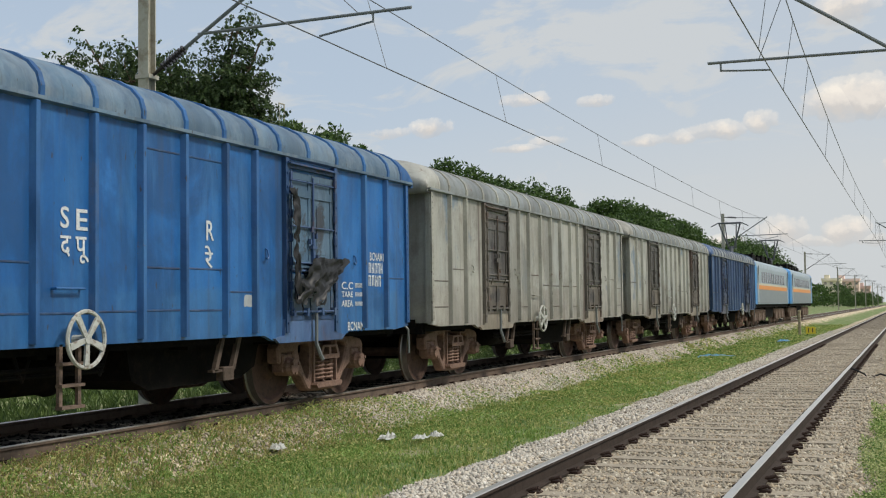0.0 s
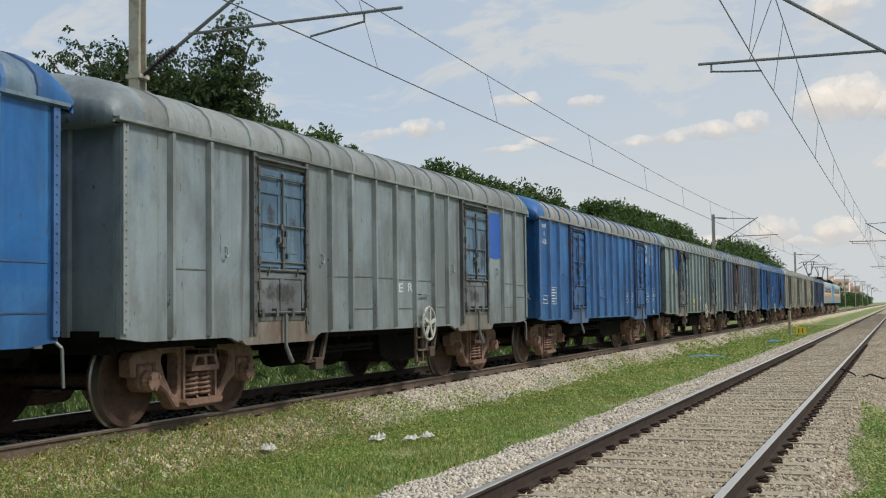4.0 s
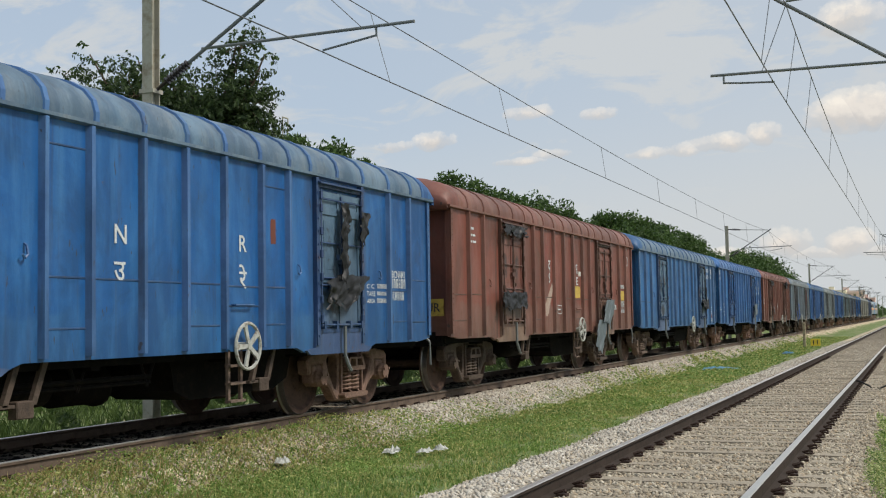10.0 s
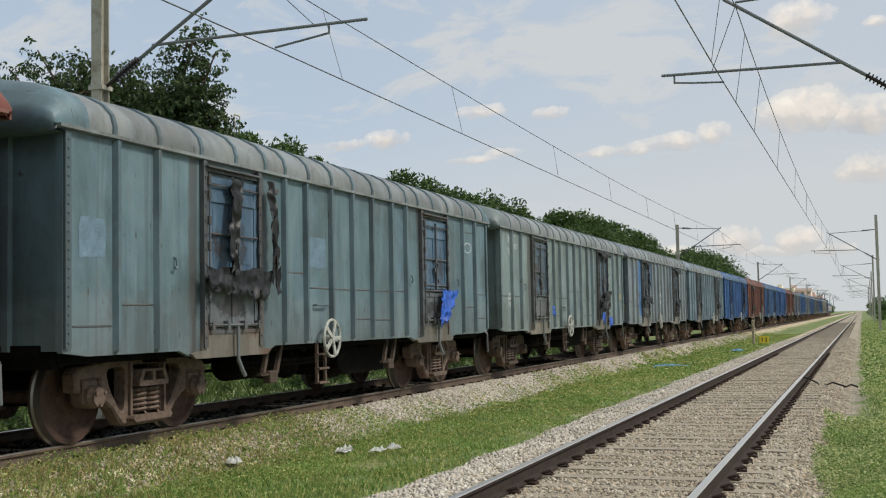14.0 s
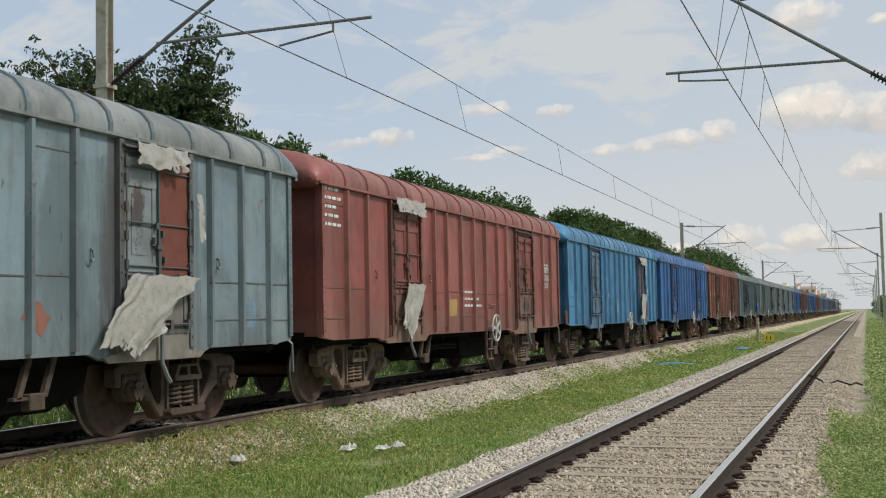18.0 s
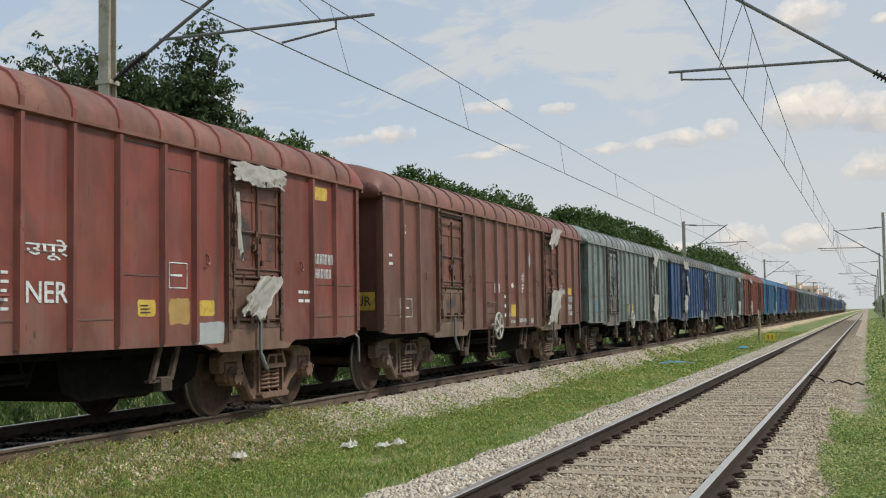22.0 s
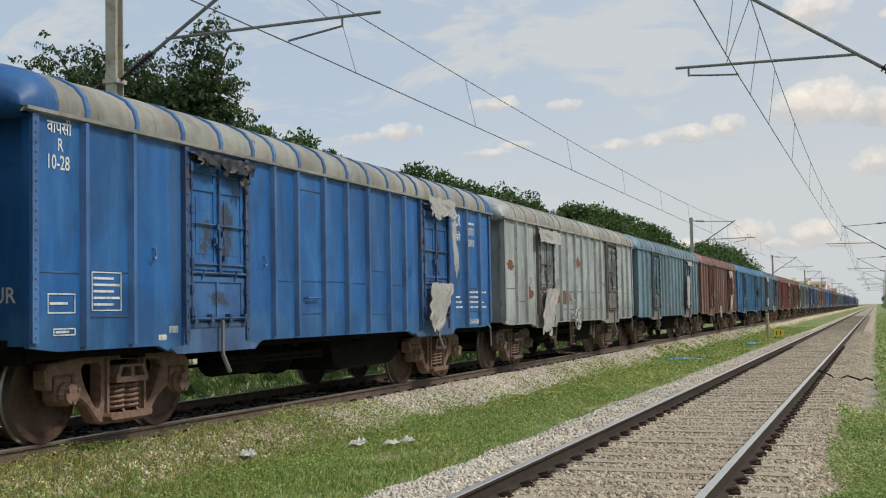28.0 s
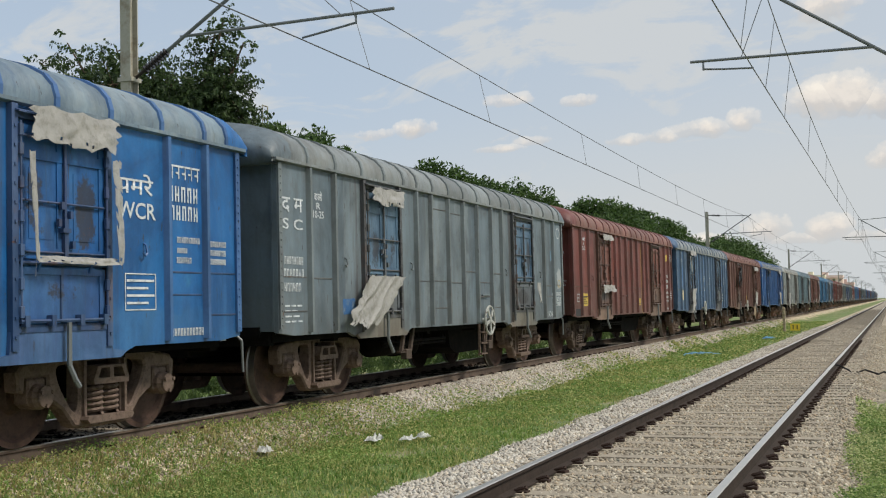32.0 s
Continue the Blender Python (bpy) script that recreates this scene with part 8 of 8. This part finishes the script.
ROW += [(-22, 152, 9.3, 4.0), (-22, 162, 10.3, 4.6), (-22.5, 172, 11.0, 5.0), (-22, 183, 11.0, 5.0), (-22, 194, 10.2, 4.6), (-22, 205, 9.4, 4.0)]
for x, y, h, s in ROW:
    tree(x, y, h - 0.25, 1.3 * s, 15000, 0.085 + 0.0007 * y, M_LEAF2, "bushy green tree in a row behind the train", 90, 0.08)


def woods(name, x0, x1, y0, y1, count, tall, mat, label):
    """Far woods: many leaf clumps."""
    k = count // 120
    cx, cy = rng.uniform(x0, x1, k), rng.uniform(y0, y1, k)
    ch = tall * rng.uniform(0.25, 1.0, k)
    v, f = leaf_cloud(np.stack([cx, cy, ch * rng.uniform(0.35, 0.95, k) - 0.3], -1), rng.uniform(0.15, 0.3, k) * tall, count, 0.05 * tall)
    return tagged(new(name, raw_mesh(name, v, f, mat)), label, "woods", kind="stuff")


woods("far_woods", -60, -24, 230, 700, 30000, 10, M_LEAF2, "distant green trees beyond the line")
woods("far_woods", -27, -13.5, 420, 640, 20000, 6, M_LEAF2, "distant green bushes along the line")
woods("far_woods", 2.6, 20, 60, 500, 30000, 5.0, M_LEAF2, "green bushes on the bank beside the empty track")
woods("weeds", -19.5, -12.4, 8, 70, 56000, 0.85, M_SHADE, "tall weeds behind the train, coloured darker for its shade")
woods("far_woods", 20, 200, 200, 900, 16000, 12, M_LEAF2, "distant green trees beside the line")
woods("far_woods", -400, -60, 150, 900, 20000, 14, M_LEAF2, "distant trees across the fields")


# ================= walls, litter and boards =================
bm = bmesh.new()
box(bm, -23.2, -23.0, 6, 46, -0.9, 0.55)
for k in range(14):
    box(bm, -23.28, -22.92, 6 + 3 * k, 6.3 + 3 * k, -0.9, 0.7)
tagged(new("boundary_wall", mesh_of("boundary_wall", bm, simple("whitewashed_wall", srgb(206, 200, 188), 0.85, 0, 1.5, 0.12, srgb(150, 140, 124)))), "low whitewashed boundary wall behind the train", "wall")

p = thing("steel_post", "rust-red painted steel post behind the train", "post")
bm = bmesh.new()
box(bm, -14.1, -13.9, 13.32, 13.52, -0.7, 2.4, 0.01)
part("post", bm, simple("red_oxide_post", srgb(134, 76, 58), 0.7, 0, 4, 0.2, srgb(92, 64, 52)), p)
bm = bmesh.new()
box(bm, -14.2, -13.8, 13.22, 13.62, 2.4, 2.43)
part("cap", bm, M_GALV, p)

bm = bmesh.new()
for yy in (38.5, 38.9):
    rod(bm, (-22.0, yy, -0.6), (-22.0, yy, 9.2), 0.03, 6)
rod(bm, (-22.0, 38.5, 9.2), (-22.0, 38.9, 9.2), 0.03, 6)
tagged(new("pipe_frame", mesh_of("pipe_frame", bm, M_GALV)), "tall narrow frame of grey steel pipe", "pipe")


def litter(name, x, y, w, d, h, mat, label, seed):
    """Crumpled scrap lying in the grass."""
    bm = bmesh.new()
    nx, ny = 9, 8
    base = float(ground_height(np.array(x), np.array(y))) + 0.06
    grid = [[bm.verts.new((x + w * (i / nx - 0.5) * (1 + 0.5 * noise.noise((i * 0.7, j, seed))), y + d * (j / ny - 0.5) * (1 + 0.5 * noise.noise((i, j * 0.7, seed + 4))),
                           base + h * (0.15 + 1.1 * abs(noise.noise((i * 0.93, j * 0.87, seed * 3.1)))) * (1 - 0.8 * (2 * i / nx - 1) ** 4) * (1 - 0.8 * (2 * j / ny - 1) ** 4))) for i in range(nx + 1)] for j in range(ny + 1)]
    for j in range(ny):
        for i in range(nx):
            bm.faces.new((grid[j][i], grid[j][i + 1], grid[j + 1][i + 1], grid[j + 1][i]))
    bmesh.ops.solidify(bm, geom=list(bm.faces), thickness=0.008)
    return tagged(new(name, mesh_of(name, bm, mat)), label, "litter", "litter in the grass")


litter("plastic_bag", -6.2, 13.5, 0.17, 0.25, 0.13, M_BAG, "crumpled white plastic bag in the grass", 1)
litter("plastic_bag", -5.72, 13.45, 0.16, 0.2, 0.09, M_BAG, "small crumpled white plastic bag in the grass", 2)
litter("plastic_bag", -5.58, 13.62, 0.15, 0.2, 0.11, M_BAG, "white plastic bag lying open in the grass", 3)
litter("plastic_bag", -6.85, 11.9, 0.13, 0.2, 0.12, M_BAG, "pale plastic bag among grass blades", 4)
litter("plastic_sheet", -5.75, 37.3, 1.0, 1.3, 0.13, M_SHEET_BLUE, "crumpled blue plastic sheet in the grass", 5)
litter("plastic_sheet", -5.1, 52.0, 0.5, 1.0, 0.12, M_SHEET_BLUE, "small blue plastic sheet in the grass", 6)

p = thing("marker_post", "short concrete marker post beside the track", "post")
bm = bmesh.new()
box(bm, -5.44, -5.30, 62.9, 63.05, -0.5, 0.98, 0.02)
part("post", bm, simple("post_concrete", srgb(176, 164, 138), 0.9, 0, 4, 0.15, srgb(120, 100, 80)), p)
s = thing("number_board", "yellow number board on a low stand in the grass", "sign")
bm = bmesh.new()
box(bm, -5.0, -4.52, 62.0, 62.04, -0.22, 0.14)
part("board", bm, M_BOARD, s)
bm = bmesh.new()
for x in (-4.92, -4.62):
    rod(bm, (x, 62.06, -0.5), (x, 62.06, 0.1), 0.02, 6)
part("stand", bm, M_DARK, s)
ob = part("lettering", letters("11"), None, s, "black digits 11")
dress(ob, PATCHES["DARKP"])
ob.rotation_euler = (0, 0, -math.pi / 2)
ob.location, ob.scale = (-4.88, 61.99, -0.15), (1, 0.24, 0.22)

bm = bmesh.new()
pts = [(-1.30, 26.2, -0.02), (-1.12, 25.9, -0.05), (-0.92, 25.5, -0.12), (-0.86, 25.4, -0.2), (-0.74, 25.4, -0.16), (-0.62, 25.5, -0.11), (-0.48, 25.4, -0.15), (-0.36, 25.3, -0.19), (-0.26, 25.1, -0.13), (-0.12, 24.9, -0.17)]
rows = [[bm.verts.new(Vector(q) + Vector((0.004 * math.cos(a), 0.018 * math.sin(a), 0.018 * math.cos(a)))) for a in (0, 1.05, 2.09, 3.14, 4.19, 5.24)] for q in pts]
for r0, r1 in zip(rows, rows[1:]):
    for q in range(6):
        bm.faces.new((r0[q], r0[(q + 1) % 6], r1[(q + 1) % 6], r1[q]))
tagged(new("cable", mesh_of("cable", bm, simple("black_rubber", srgb(26, 25, 25), 0.6))), "black cable lying across the ballast from the rail", "cable")

# ================= far buildings =================


# Window colour lightened to stand for haze over the distance.
M_FARGLASS = simple("sunlit_window", srgb(168, 156, 148), 0.3)


def apartment_block(x, y, w, d, storeys, wall, label):
    b = thing("apartment_building", label, "building", "distant buildings")
    h = storeys * 3.1
    bm = bmesh.new()
    box(bm, x - w / 2, x + w / 2, y, y + d, -0.5, h)
    body = part("wall", bm, wall, b)
    bm = bmesh.new()
    box(bm, x - w / 2 - 0.3, x + w / 2 + 0.3, y - 0.3, y + d + 0.3, h, h + 0.25)
    for a in (x - w / 2 - 0.3, x + w / 2 + 0.1):
        box(bm, a, a + 0.2, y - 0.3, y + d + 0.3, h + 0.25, h + 1.1)
    box(bm, x - w / 2 - 0.1, x + w / 2 + 0.1, y - 0.3, y - 0.1, h + 0.25, h + 1.1)
    part("roof", bm, wall, b)
    bm = bmesh.new()
    box(bm, x - w * 0.38, x - w * 0.1, y + 2, y + 6, h + 0.25, h + 2.9)
    part("stair_head", bm, wall, b)
    for f in range(storeys):
        for i in range(int(w / 3)):
            bm = bmesh.new()
            cx = x - w / 2 + 1.6 + i * 3.0
            box(bm, cx - 0.7, cx + 0.7, y - 0.06, y + 0.05, f * 3.1 + 1.0, f * 3.1 + 2.4)
            part("window", bm, M_FARGLASS, b)
        bm = bmesh.new()
        box(bm, x - w / 2 - 0.1, x + w / 2 + 0.1, y - 0.9, y, f * 3.1 + 2.75, f * 3.1 + 2.95)
        part("sun_shade", bm, wall, b)
    return b


# Cream and pink walls, paled so their colour carries the distant haze.
apartment_block(-37, 620, 9, 14, 4, simple("building_cream", srgb(240, 230, 206), 0.8, 0, 0.3, 0.08), "cream apartment building with a flat roof")
apartment_block(-30.5, 640, 12, 14, 4, simple("building_pink", srgb(236, 214, 202), 0.8, 0, 0.3, 0.08), "salmon and cream apartment building")
apartment_block(-24, 700, 6, 12, 3, simple("building_rose", srgb(230, 200, 188), 0.8, 0, 0.3, 0.08), "pink apartment building behind trees")

# ================= bird =================
BIRD = thing("bird", "small dark bird gliding across the sky", "bird")
M_FEATHER = simple("dark_feathers", srgb(44, 42, 42), 0.7)
bm = bmesh.new()
lathe(bm, [(-0.2, 0.012), (-0.12, 0.02), (-0.05, 0.05), (0.06, 0.055), (0.12, 0.03), (0.15, 0.032), (0.19, 0.008)], (0, 0, 0), "x", 8)
part("body", bm, M_FEATHER, BIRD)
for side in (-1, 1):
    bm = bmesh.new()
    prism(bm, [(0.07, 0.02 * side), (0.09, 0.16 * side), (0.0, 0.31 * side), (-0.06, 0.26 * side), (-0.07, 0.02 * side)], "z", -0.006, 0.006)
    for v in bm.verts:
        v.co.z += 0.35 * abs(v.co.y)
    part("wing", bm, M_FEATHER, BIRD)

BIRD_ROWS = [(0.0, -127.0, 11.0), (3.0, -83.0, 17.5), (5.5, -46.6, 23.8), (5.8, -42.3, 24.95), (6.2, -37.3, 26.2), (6.6, -32.4, 27.1), (7.0, -27.7, 27.9), (7.4, -23.1, 28.1), (8.0, -15.5, 28.0),
             (9.0, -3.0, 28.0), (10.0, 9.5, 28.2), (20.0, 130.0, 30.0), (32.0, 275.0, 34.0)]

# ================= motion of the train =================
def distance(t):
    return float(np.interp(t, [a for a, b in RUN], [b for a, b in RUN]))


def motions():
    for k, w in TRAIN.items():
        walk(w, [(t, pose(TRAIN_X, wagon_centre(k) + distance(t), TRAIN_Z)) for t in range(33)])
    for k, e in enumerate(ENGINES):
        y0 = e.location.y
        walk(e, [(t, pose(TRAIN_X, y0 + distance(t), TRAIN_Z)) for t in range(33)])
    walk(BIRD, [(t, pose(x, 120.0, z, 0, 0, 0)) for t, x, z in BIRD_ROWS])
    first = WHEELSETS[0]
    turn = 360 / (2 * math.pi * WHEEL_R)
    walk(first, [(f / FPS, pose(0, 0, 0, -((distance(f / FPS) * turn) % 360), 0, 0)) for f in range(32 * FPS + 1)])
    for w in WHEELSETS[1:]:
        w.rotation_mode = "QUATERNION"
        w.animation_data_create()
        w.animation_data.action = first.animation_data.action
        w.animation_data.action_slot = first.animation_data.action_slot


motions()
